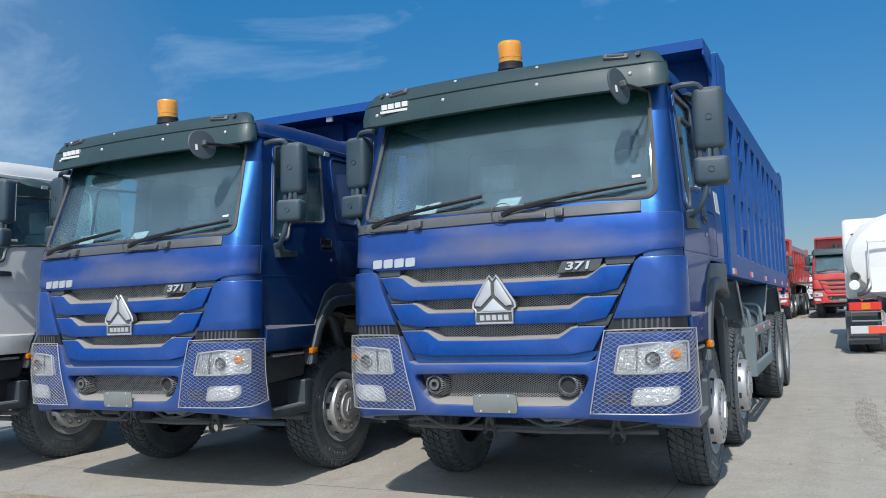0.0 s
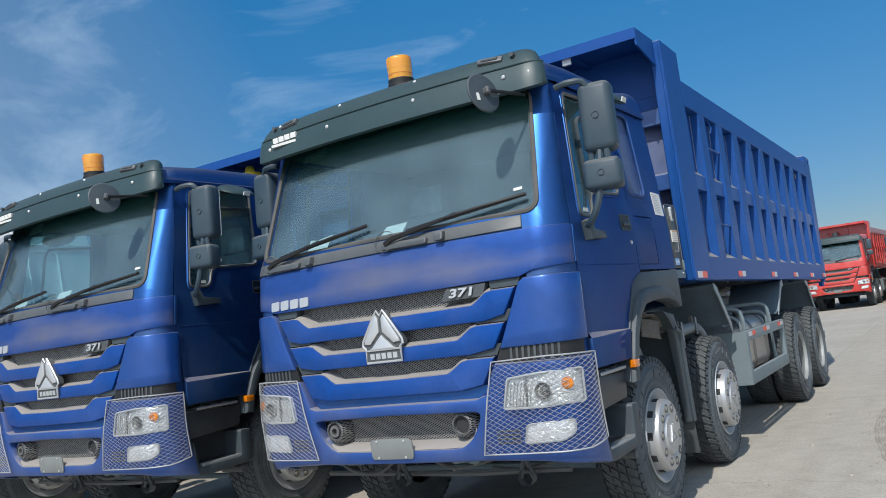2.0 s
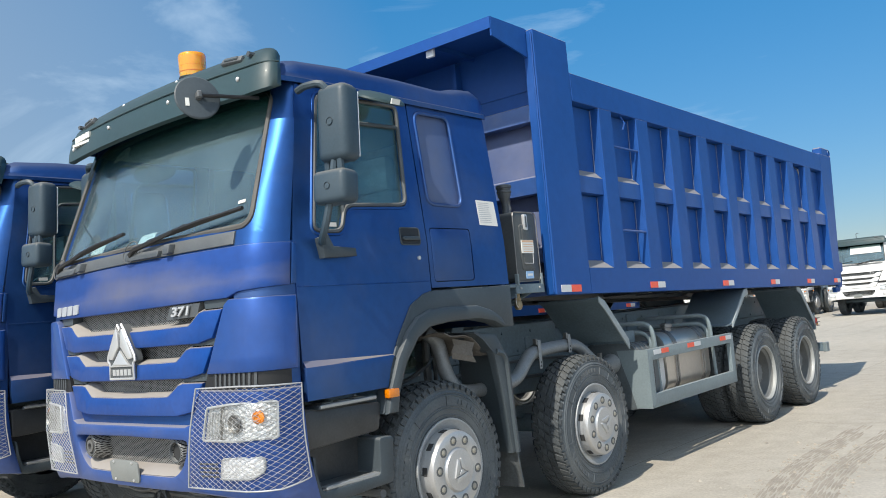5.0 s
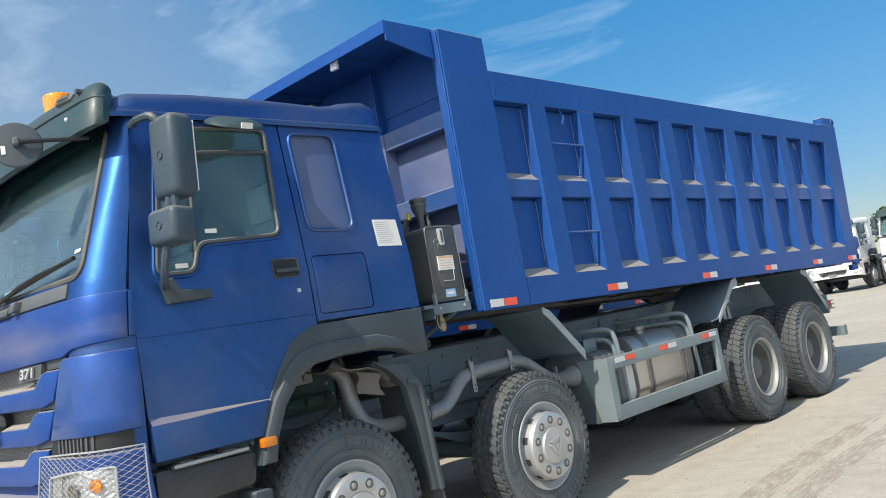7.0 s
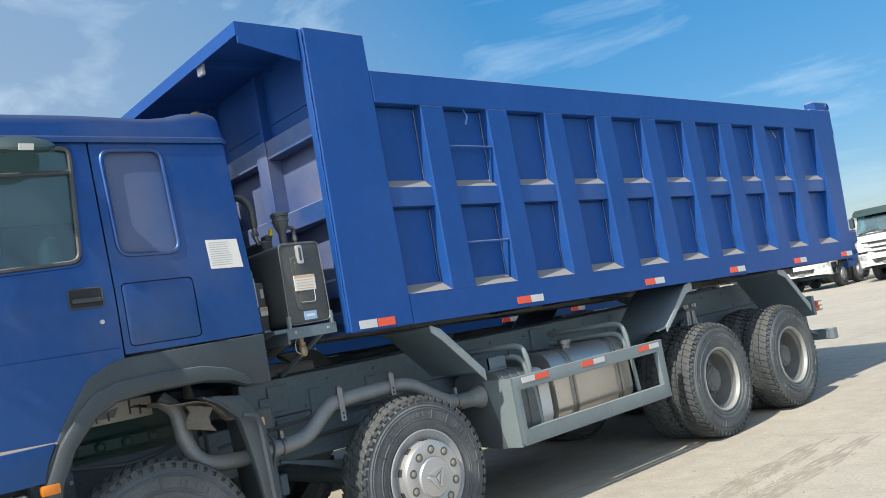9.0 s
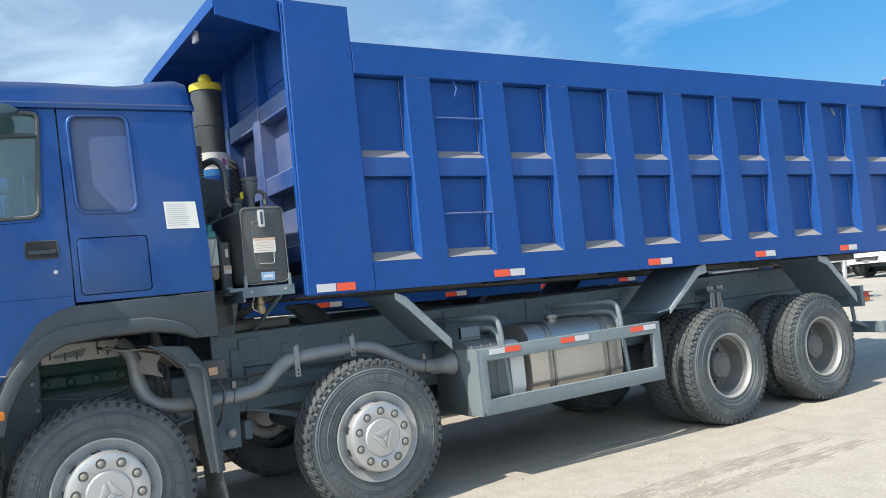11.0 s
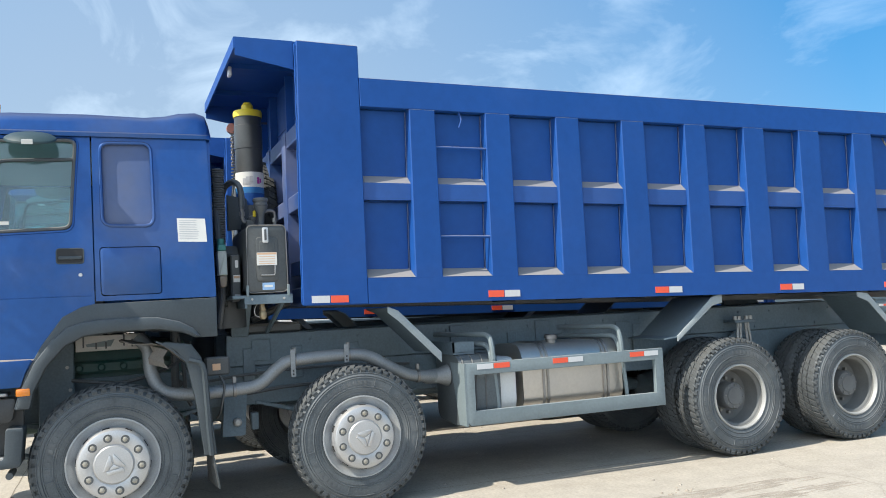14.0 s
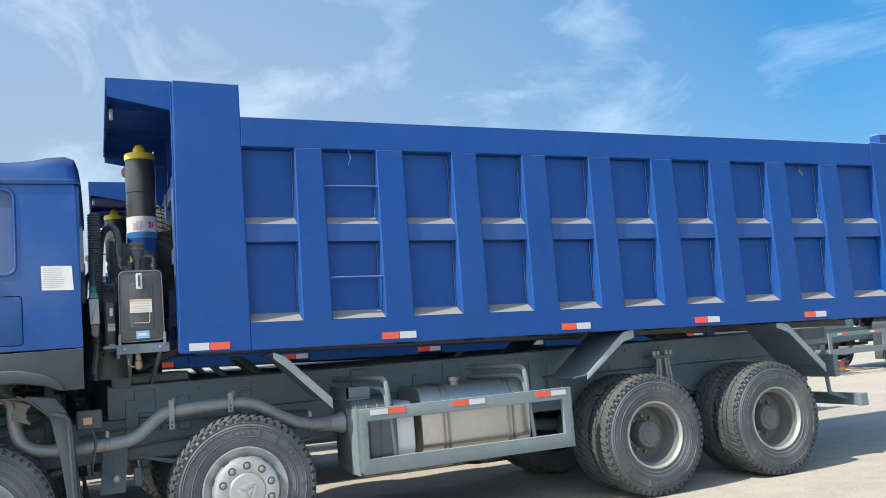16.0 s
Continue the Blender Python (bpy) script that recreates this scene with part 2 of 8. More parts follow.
M_BODY = mat("blue_body_paint", (0.009, 0.070, 0.272), 0.50, 0.0, 0.10, 0.9, 0.05, 6, coat=0.04, dust=0.75, film=0.035, film_from=0.5, film_to=0.8, film_scale=1.3, dust_color=(0.27, 0.255, 0.235))
M_BODY.node_tree.nodes["Principled BSDF"].inputs["Specular IOR Level"].default_value = 0.22
M_SILL = mat("blue_body_paint_with_settled_dust", (0.009, 0.070, 0.272), 0.50, 0.0, 0.10, 0.9, 0.05, 6, coat=0.04, dust=0.92, film=0.06, film_from=0.5, film_to=0.8, film_scale=1.3, dust_color=(0.265, 0.25, 0.23))
M_HEAD = mat("glossy_blue_headboard_paint", (0.018, 0.080, 0.275), 0.38, 0.0, 0.12, 1.2, 0.03, 9, coat=0.45, dust=0.7, film=0.42, film_min=0.05, film_from=0.46, film_to=0.66, film_scale=1.6, dust_color=(0.27, 0.262, 0.29))
M_HEAD_PANEL = mat("dust_greyed_headboard_sheet", (0.030, 0.080, 0.24), 0.5, 0.0, 0.12, 1.2, 0.03, 9, coat=0.2, dust=0.7, film=0.55, film_min=0.15, film_from=0.38, film_to=0.64, film_scale=1.3, dust_color=(0.27, 0.27, 0.325))
M_HEAD.node_tree.nodes["Principled BSDF"].inputs["Coat Roughness"].default_value = 0.22
# weld colour carries the highlight along the rib edges
M_EDGE_WELD = mat("lit_edge_weld_bead", (0.12, 0.16, 0.28), 0.5, 0.2, 0.3, 20, 0.2, 60)
M_RED = mat("red_paint", (0.55, 0.035, 0.03), 0.35, 0.0, 0.12, 1.2, coat=0.6, dust=0.4, film=0.15)
M_WHITE = mat("white_paint", (0.80, 0.80, 0.78), 0.38, 0.0, 0.05, 1.2, coat=0.5, dust=0.3, film=0.08)
M_PLASTIC = mat("dark_grey_plastic", (0.040, 0.054, 0.064), 0.5, 0.0, 0.15, 5, 0.08, 220, dust=0.22, film=0.06, dust_color=(0.30, 0.305, 0.30))
M_MIRROR_CASE = mat("slate_grey_plastic", (0.034, 0.060, 0.082), 0.42, 0.0, 0.12, 5, 0.06, 260, dust=0.25, film=0.06)
M_MIRROR_CASE.node_tree.nodes["Principled BSDF"].inputs["Specular IOR Level"].default_value = 0.3
M_VISOR = mat("dark_green_grey_plastic", (0.022, 0.050, 0.056), 0.45, 0.0, 0.12, 3, 0.03, 150, coat=0.05, dust=0.05, film=0.03)
M_BLACK = mat("black_trim", (0.062, 0.070, 0.076), 0.45, 0.0, 0.2, 8, dust=0.35, film=0.10, dust_color=(0.32, 0.31, 0.29))
M_CHASSIS = mat("grey_chassis_paint", (0.110, 0.158, 0.190), 0.5, 0.0, 0.2, 4, 0.08, 40, dust=0.3, film=0.10, dust_color=(0.23, 0.265, 0.28))
M_GUARD = mat("mid_grey_guard_paint", (0.165, 0.210, 0.226), 0.5, 0.0, 0.12, 4, 0.05, 60, dust=0.4, film=0.10, dust_color=(0.30, 0.31, 0.31))
# paler than the splash plate behind it
M_FLANGE = mat("pale_grey_flange", (0.27, 0.315, 0.33), 0.5, 0.0, 0.12, 4, 0.05, 60, dust=0.4, film=0.10, dust_color=(0.30, 0.31, 0.31))
M_RUBBER = mat("tyre_rubber", (0.055, 0.064, 0.070), 0.75, 0.0, 0.35, 5, 0.25, 130, dust=0.18, film=0.18, dust_color=(0.21, 0.20, 0.175))
M_RUBBER_SIDE = mat("dusty_tyre_sidewall", (0.080, 0.094, 0.103), 0.6, 0.0, 0.25, 5, 0.15, 90, film=0.45, dust_color=(0.20, 0.203, 0.198), film_from=0.42, film_scale=3.0)
M_SILVER = mat("silver_wheel_paint", (0.50, 0.51, 0.52), 0.34, 0.6, 0.10, 8, 0.03, 90, film=0.2, dust=0.2)
M_RIM_FRONT = mat("dull_steel_rim", (0.36, 0.385, 0.405), 0.45, 0.3, 0.15, 8, 0.03, 90, film=0.25)
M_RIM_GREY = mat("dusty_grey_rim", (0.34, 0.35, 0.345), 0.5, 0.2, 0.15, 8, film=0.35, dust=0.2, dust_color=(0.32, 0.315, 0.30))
M_NUT = mat("dull_brown_steel_nut", (0.34, 0.32, 0.27), 0.5, 0.3, 0.2, 20, film=0.2)
# rim grey darkened: the shade of the deep well is in the colour
M_RIM_SHADE = mat("shade_darkened_grey_rim", (0.118, 0.123, 0.121), 0.6, 0.1, 0.2, 8, film=0.3, dust=0.3, dust_color=(0.24, 0.24, 0.23))
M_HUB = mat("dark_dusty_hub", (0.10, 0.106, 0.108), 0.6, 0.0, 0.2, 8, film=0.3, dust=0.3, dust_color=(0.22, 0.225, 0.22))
M_MUFFLER = mat("dark_grey_silencer_paint", (0.080, 0.098, 0.108), 0.5, 0.1, 0.2, 5, 0.06, 50, dust=0.3, film=0.15, dust_color=(0.24, 0.25, 0.25))
M_CHROME = mat("satin_chrome", (0.62, 0.62, 0.62), 0.38, 0.6, 0.05, 10, film=0.12)
M_STEEL = mat("dull_steel", (0.22, 0.22, 0.22), 0.45, 0.8, 0.2, 12, film=0.2)
M_ALU = mat("brushed_aluminium_tank", (0.54, 0.51, 0.47), 0.32, 0.85, 0.08, 3, 0.04, 160, film=0.2, dust=0.35, dust_color=(0.36, 0.34, 0.31))
M_UREA = mat("pale_grey_plastic_tank", (0.60, 0.62, 0.62), 0.45, 0.1, 0.08, 5, 0.03, 80, film=0.15)
M_SHEET = mat("galvanised_sheet", (0.40, 0.41, 0.41), 0.45, 0.6, 0.1, 4, film=0.2)
M_CAGE = mat("galvanised_wire", (0.40, 0.41, 0.42), 0.45, 0.3, 0.15, 20, film=0.2)
M_SCREEN = mesh_screen("grille_screen")
# blue-green film colours: the haze of mirrored sky painted in with the dust
M_GLASS = glass("windscreen_glass", (0.74, 0.89, 0.92), ior=1.75, film=0.122, film_color=(0.33, 0.47, 0.53))
M_SIDE_GLASS = glass("side_glass", (0.70, 0.90, 0.93), ior=1.80, film=0.06, film_color=(0.28, 0.46, 0.52))
M_LENS = glass("clear_lens", (0.92, 0.93, 0.93), 0.03)
M_REFLECT = mat("lamp_reflector", (0.82, 0.83, 0.84), 0.20, 0.45, 0.22, 30, 0.8, 55)
M_AMBER = mat("amber_plastic", (1.0, 0.26, 0.006), 0.10, 0.0, 0.15, 40, 0.1, 70, coat=1.0)
M_AMBER.node_tree.nodes["Principled BSDF"].inputs["Transmission Weight"].default_value = 0.3
M_DOME = mat("clear_amber_dome", (1.0, 0.40, 0.004), 0.12, 0.0, 0.08, 30, 0.05, 70, coat=1.0)
dome = M_DOME.node_tree.nodes["Principled BSDF"]
dome.inputs["Transmission Weight"].default_value = 0.25
dome.inputs["Subsurface Weight"].default_value, dome.inputs["Subsurface Scale"].default_value = 0.6, 0.08
M_RED_LENS = mat("red_lens", (0.65, 0.03, 0.02), 0.25, 0.0, 0.1, 30, coat=0.5)
M_HORN = mat("faded_red_plastic", (0.30, 0.11, 0.10), 0.5, 0.0, 0.2, 20, film=0.3)
M_RED_TAPE = mat("red_reflective_tape", (0.80, 0.10, 0.05), 0.4, 0.0, 0.05, 40)
M_WHITE_TAPE = mat("white_reflective_tape", (0.57, 0.58, 0.59), 0.4, 0.0, 0.05, 40)
M_PAPER = mat("white_paper", (0.66, 0.66, 0.63), 0.8, 0.0, 0.04, 20)
M_PRINT = mat("grey_print", (0.42, 0.43, 0.45), 0.8, 0.0, 0.1, 20)
M_BLUE_LABEL = mat("pale_blue_label", (0.25, 0.42, 0.65), 0.6, 0.0, 0.1, 20)
M_YELLOW = mat("yellow_paint", (0.80, 0.62, 0.04), 0.45, 0.0, 0.08, 8, film=0.1)
M_CYL = mat("charcoal_cylinder_paint", (0.040, 0.045, 0.048), 0.35, 0.0, 0.15, 4, film=0.08)
M_TANK_BOX = mat("black_oil_tank_paint", (0.058, 0.066, 0.070), 0.38, 0.0, 0.2, 5, 0.03, 80, dust=0.35, film=0.06)
M_GREEN = mat("green_engine_paint", (0.014, 0.075, 0.068), 0.5, 0.0, 0.2, 6, film=0.25)
M_GREEN_STRIP = glass("green_sun_strip_with_visor_shade", (0.06, 0.24, 0.19), film=0.15, film_color=(0.02, 0.07, 0.06))
gt = M_GREEN_STRIP.node_tree  # the tint, darkened for the visor's shade, thins out downwards into clear glass
g_co, g_sep, g_fade = gt.nodes.new("ShaderNodeTexCoord"), gt.nodes.new("ShaderNodeSeparateXYZ"), gt.nodes.new("ShaderNodeMapRange")
g_mix, g_clear = gt.nodes.new("ShaderNodeMixShader"), gt.nodes.new("ShaderNodeBsdfTransparent")
g_fade.interpolation_type = 'SMOOTHSTEP'
g_fade.inputs["From Min"].default_value, g_fade.inputs["From Max"].default_value = 2.60, 2.84
gt.links.new(g_co.outputs["Object"], g_sep.inputs[0])
gt.links.new(g_sep.outputs[2], g_fade.inputs[0])
gt.links.new(g_fade.outputs[0], g_mix.inputs[0])
gt.links.new(g_clear.outputs[0], g_mix.inputs[1])
gt.links.new(gt.nodes["Material Output"].inputs[0].links[0].from_socket, g_mix.inputs[2])
gt.links.new(g_mix.outputs[0], gt.nodes["Material Output"].inputs[0])
M_DIRTY = mat("dirt_caked_plastic", (0.13, 0.122, 0.112), 0.85, 0.0, 0.3, 5, 0.3, 40, film=0.4, dust_color=(0.24, 0.21, 0.175))
M_STEP = mat("scuffed_black_step", (0.026, 0.030, 0.034), 0.36, 0.0, 0.3, 6, 0.05, 60, dust=0.75, film=0.16, dust_color=(0.27, 0.25, 0.22))
M_WIPER = mat("black_wiper_rubber", (0.012, 0.012, 0.013), 0.5, 0.0, 0.2, 10)
M_BOTTLE = mat("milky_plastic", (0.42, 0.47, 0.45), 0.45, 0.0, 0.06, 8)
M_FLUID = mat("brown_fluid", (0.20, 0.16, 0.12), 0.5, 0.0, 0.08, 8)
M_TEAL_CAP = mat("teal_plastic", (0.04, 0.22, 0.20), 0.45, 0.0, 0.1, 12)
M_BAND = mat("bright_blue_label", (0.02, 0.17, 0.42), 0.5, 0.0, 0.08, 20)
M_MAGENTA = mat("magenta_print", (0.45, 0.05, 0.30), 0.7, 0.0, 0.08, 20)
M_BRASS = mat("brass_fitting", (0.32, 0.26, 0.17), 0.45, 0.5, 0.1, 20)
M_SEAT = mat("grey_seat_cloth", (0.20, 0.21, 0.22), 0.9, 0.0, 0.2, 20, 0.2, 200)
M_WRAP = mat("plastic_wrapped_seat_cloth", (0.30, 0.32, 0.34), 0.16, 0.0, 0.25, 12, 0.9, 14, coat=1.0)
M_TRIM_IN = mat("grey_cab_trim", (0.40, 0.41, 0.40), 0.7, 0.0, 0.1, 8)
M_PLATE = mat("blank_grey_plate", (0.20, 0.215, 0.212), 0.5, 0.1, 0.08, 10, film=0.15)
M_HOLE = mat("dark_hollow", (0.030, 0.031, 0.032), 0.9, 0.0, 0.1, 10)


# ---- mesh tools ----
def join(*bms):
    out = bmesh.new()
    for b in bms:
        me = bpy.data.meshes.new("tmp")
        b.to_mesh(me)
        b.free()
        out.from_mesh(me)
        bpy.data.meshes.remove(me)
    return out


def as_mesh(name, bm, material, smooth=32):
    bmesh.ops.recalc_face_normals(bm, faces=bm.faces)
    me = bpy.data.meshes.new(name)
    for f in bm.faces:
        f.smooth = True
    bm.to_mesh(me)
    bm.free()
    me.set_sharp_from_angle(angle=radians(smooth))
    me.materials.append(material)
    return me


def part(name, bm, material, parent, label="", m=None, smooth=32):
    me = bm if isinstance(bm, bpy.types.Mesh) else as_mesh(name, bm, material, smooth)
    ob = new(name, me)
    ob.parent = parent
    if m is not None:
        ob.matrix_basis = m
    if label:
        ob["label"] = label
    return ob


def thing(name, label, category, group="", kind="", m=None):
    ob = new(name)
    ob.empty_display_size = 0.3
    if m is not None:
        ob.matrix_basis = m
    return tagged(ob, label, category, group, kind)


def block(x0, x1, y0, y1, z0, z1, bevel=0.0, seg=1):
    bm = bmesh.new()
    bmesh.ops.create_cube(bm, size=1)
    bmesh.ops.transform(bm, verts=bm.verts, matrix=Matrix.Translation(((x0 + x1) / 2, (y0 + y1) / 2, (z0 + z1) / 2)) @ Matrix.Diagonal((abs(x1 - x0), abs(y1 - y0), abs(z1 - z0), 1)))
    if bevel:
        bmesh.ops.bevel(bm, geom=list(bm.edges), offset=bevel, segments=seg, affect='EDGES', profile=0.5)
    return bm


def moved(bm, m):
    bmesh.ops.transform(bm, verts=bm.verts, matrix=m)
    return bm


def spline(points, n=6):
    """Catmull-Rom through the points."""
    p = [Vector(q) for q in points]
    p = [p[0] * 2 - p[1]] + p + [p[-1] * 2 - p[-2]]
    out = []
    for i in range(1, len(p) - 2):
        for k in range(n):
            t = k / n
            out.append(0.5 * ((2 * p[i]) + (p[i + 1] - p[i - 1]) * t + (2 * p[i - 1] - 5 * p[i] + 4 * p[i + 1] - p[i + 2]) * t * t + (3 * p[i] - p[i - 1] - 3 * p[i + 1] + p[i + 2]) * t ** 3))
    return out + [p[-2]]


def tube(points, r, seg=8, closed=False, caps=True):
    p = [Vector(q) for q in points]
    bm = bmesh.new()
    rings, n = [], len(p)
    side = None
    for i in range(n):
        a = p[(i - 1) % n] if closed or i else p[0]
        b = p[(i + 1) % n] if closed or i < n - 1 else p[-1]
        d = (b - a).normalized()
        if side is None:
            side = d.orthogonal().normalized()
        side = (side - d * side.dot(d)).normalized()
        other = d.cross(side)
        rad = r[i] if isinstance(r, (list, tuple)) else r
        rings.append([bm.verts.new(p[i] + rad * (math.cos(2 * math.pi * k / seg) * side + math.sin(2 * math.pi * k / seg) * other)) for k in range(seg)])
    for i in range(n if closed else n - 1):
        a, b = rings[i], rings[(i + 1) % n]
        for k in range(seg):
            bm.faces.new((a[k], a[(k + 1) % seg], b[(k + 1) % seg], b[k]))
    if caps and not closed:
        bm.faces.new(rings[0])
        bm.faces.new(rings[-1])
    return bm


def lathe(profile, seg=40, axis='X'):
    """Turns (radius, along) round an axis through the origin."""
    bm = bmesh.new()
    rings = []
    for r, a in profile:
        ring = []
        for k in range(seg if r > 1e-6 else 1):
            c, s = r * math.cos(2 * math.pi * k / seg), r * math.sin(2 * math.pi * k / seg)
            ring.append(bm.verts.new((a, c, s) if axis == 'X' else (c, a, s) if axis == 'Y' else (c, s, a)))
        rings.append(ring)
    for a, b in zip(rings, rings[1:]):
        for k in range(seg):
            quad = [a[k % len(a)], a[(k + 1) % len(a)], b[(k + 1) % len(b)], b[k % len(b)]]
            quad = [v for i, v in enumerate(quad) if v not in quad[:i]]
            if len(quad) > 2:
                bm.faces.new(quad)
    return bm


def rounded(points, r, seg=4):
    """A polygon with its corners rounded."""
    out, n = [], len(points)
    for i in range(n):
        p, a, b = Vector(points[i]), Vector(points[i - 1]), Vector(points[(i + 1) % n])
        da, db = a - p, b - p
        d = min(r, da.length * 0.45, db.length * 0.45)
        s, e = p + da.normalized() * d, p + db.normalized() * d
        for k in range(seg + 1):
            t = k / seg
            out.append((s * (1 - t) ** 2 + p * 2 * t * (1 - t) + e * t * t)[:])
    return out


def sheet(outline, w0, w1, to, holes=(), cuts_u=(), cuts_v=(), bevel=0.0):
    """A plate with that outline (and holes) in u, v, thick from w0 to w1, bent into place by to(u, v, w)."""
    bm = bmesh.new()
    if holes:
        edges = []
        for loop in (outline, *holes):
            vs = [bm.verts.new((u, v, w0)) for u, v in loop]
            edges += [bm.edges.new((vs[i], vs[(i + 1) % len(vs)])) for i in range(len(vs))]
        bmesh.ops.triangle_fill(bm, use_beauty=True, use_dissolve=False, edges=edges)
    else:
        bm.faces.new([bm.verts.new((u, v, w0)) for u, v in outline])
    bmesh.ops.recalc_face_normals(bm, faces=bm.faces)
    ext = bmesh.ops.extrude_face_region(bm, geom=list(bm.faces))
    top = [g for g in ext["geom"] if isinstance(g, bmesh.types.BMVert)]
    for v in top:
        v.co.z = w1
    if bevel:
        tops = set(top)
        rim = [e for e in bm.edges if e.verts[0] in tops and e.verts[1] in tops and any(abs(f.normal.z) < 0.5 for f in e.link_faces) or False]
        bm.normal_update()
        rim = [e for e in bm.edges if e.verts[0] in tops and e.verts[1] in tops and len(e.link_faces) == 2 and abs(abs(e.link_faces[0].normal.z) - abs(e.link_faces[1].normal.z)) > 0.5]
        bmesh.ops.bevel(bm, geom=rim, offset=bevel, segments=2, affect='EDGES', profile=0.5)
    big = [f for f in bm.faces if len(f.verts) > 4]
    bmesh.ops.triangulate(bm, faces=big)
    for axis, cuts in ((0, cuts_u), (1, cuts_v)):
        for c in cuts:
            co, no = [0, 0, 0], [0, 0, 0]
            co[axis], no[axis] = c, 1
            bmesh.ops.bisect_plane(bm, geom=list(bm.verts) + list(bm.edges) + list(bm.faces), dist=1e-5, plane_co=co, plane_no=no)
    for v in bm.verts:
        v.co = to(*v.co)
    return bm


def grid(rows):
    """A skin over rows of points."""
    bm = bmesh.new()
    vs = [[bm.verts.new(p) for p in row] for row in rows]
    for a, b in zip(vs, vs[1:]):
        for k in range(len(a) - 1):
            bm.faces.new((a[k], a[k + 1], b[k + 1], b[k]))
    return bm


def thick(bm, d):
    bmesh.ops.recalc_face_normals(bm, faces=bm.faces)
    bmesh.ops.solidify(bm, geom=list(bm.faces), thickness=d)
    return bm


def lerp_table(table, x):
    return float(np.interp(x, [a for a, _ in table], [b for _, b in table]))


def letters(text, size, depth):
    """Raised figures in Blender's own font, as a mesh in the x z plane."""
    cu = bpy.data.curves.new("tmp", 'FONT')
    cu.body, cu.size, cu.extrude, cu.align_x, cu.shear, cu.offset = text, size, depth, 'CENTER', 0.06, 0.0022
    ob = new("tmp", cu)
    me = bpy.data.meshes.new_from_object(ob.evaluated_get(bpy.context.evaluated_depsgraph_get()))
    bm = bmesh.new()
    bm.from_mesh(me)
    bpy.data.objects.remove(ob)
    bpy.data.curves.remove(cu)
    bpy.data.meshes.remove(me)
    return moved(bm, pose(0, 0, 0, 90))


# ---- the tipper truck: x across (0 in the middle), y from the nose back, z up ----
def half_width(z):
    return lerp_table([(0.6, 1.20), (1.1, 1.20), (2.0, 1.195), (2.93, 1.115), (3.1, 1.10)], z)


def nose_line(z):
    return lerp_table([(0.58, 0.10), (0.70, 0.03), (1.0, 0.005), (1.25, 0.02), (1.7, 0.035), (2.0, 0.07), (2.09, 0.10), (2.86, 0.375), (3.0, 0.43)], z)


def corner_depth(z):
    return lerp_table([(2.0, 0.20), (2.88, 0.08)], z)


def nose(u, z, w):
    """The cab's front: u runs across it and round its corners, w stands out from it."""
    s, a, b, k = (1 if u >= 0 else -1), abs(u), corner_depth(z), half_width(z) / 1.19
    if a <= 1.02:
        x, y, n = a, 0.065 * (a / 1.02) ** 2, Vector((0.125 * a, -1)).normalized()
    elif a <= 1.31:
        h = (a - 1.02) / 0.29 * math.pi / 2
        x, y, n = 1.02 + 0.17 * math.sin(h), 0.065 + b * (1 - math.cos(h)), Vector((math.sin(h) + 0.12 * math.cos(h), -math.cos(h))).normalized()
    else:
        x, y, n = 1.19, 0.065 + b + a - 1.31, Vector((1, 0))
    return Vector((s * (x * k + n.x * w), nose_line(z) + y + n.y * w, z))


NOSE_CUTS = [-1.31, -1.26, -1.21, -1.165, -1.115, -1.07, -1.02, -0.75, -0.5, -0.25, 0, 0.25, 0.5, 0.75, 1.02, 1.07, 1.115, 1.165, 1.21, 1.26, 1.31]
WIND_CUTS = [2.2, 2.35, 2.5, 2.65, 2.8]


def flank(s):
    return lambda y, z, w: Vector((s * (half_width(z) + w), y, z))


def both(points):
    """A half outline (right half, from the bottom middle round to the top middle) and its mirror image."""
    return points + [(-u, v) for u, v in reversed(points) if abs(u) > 1e-9]


def ring_tube(outline, to, r, w=0.0, seg=6):
    return tube([to(u, v, w) for u, v in outline], r, seg, closed=True)


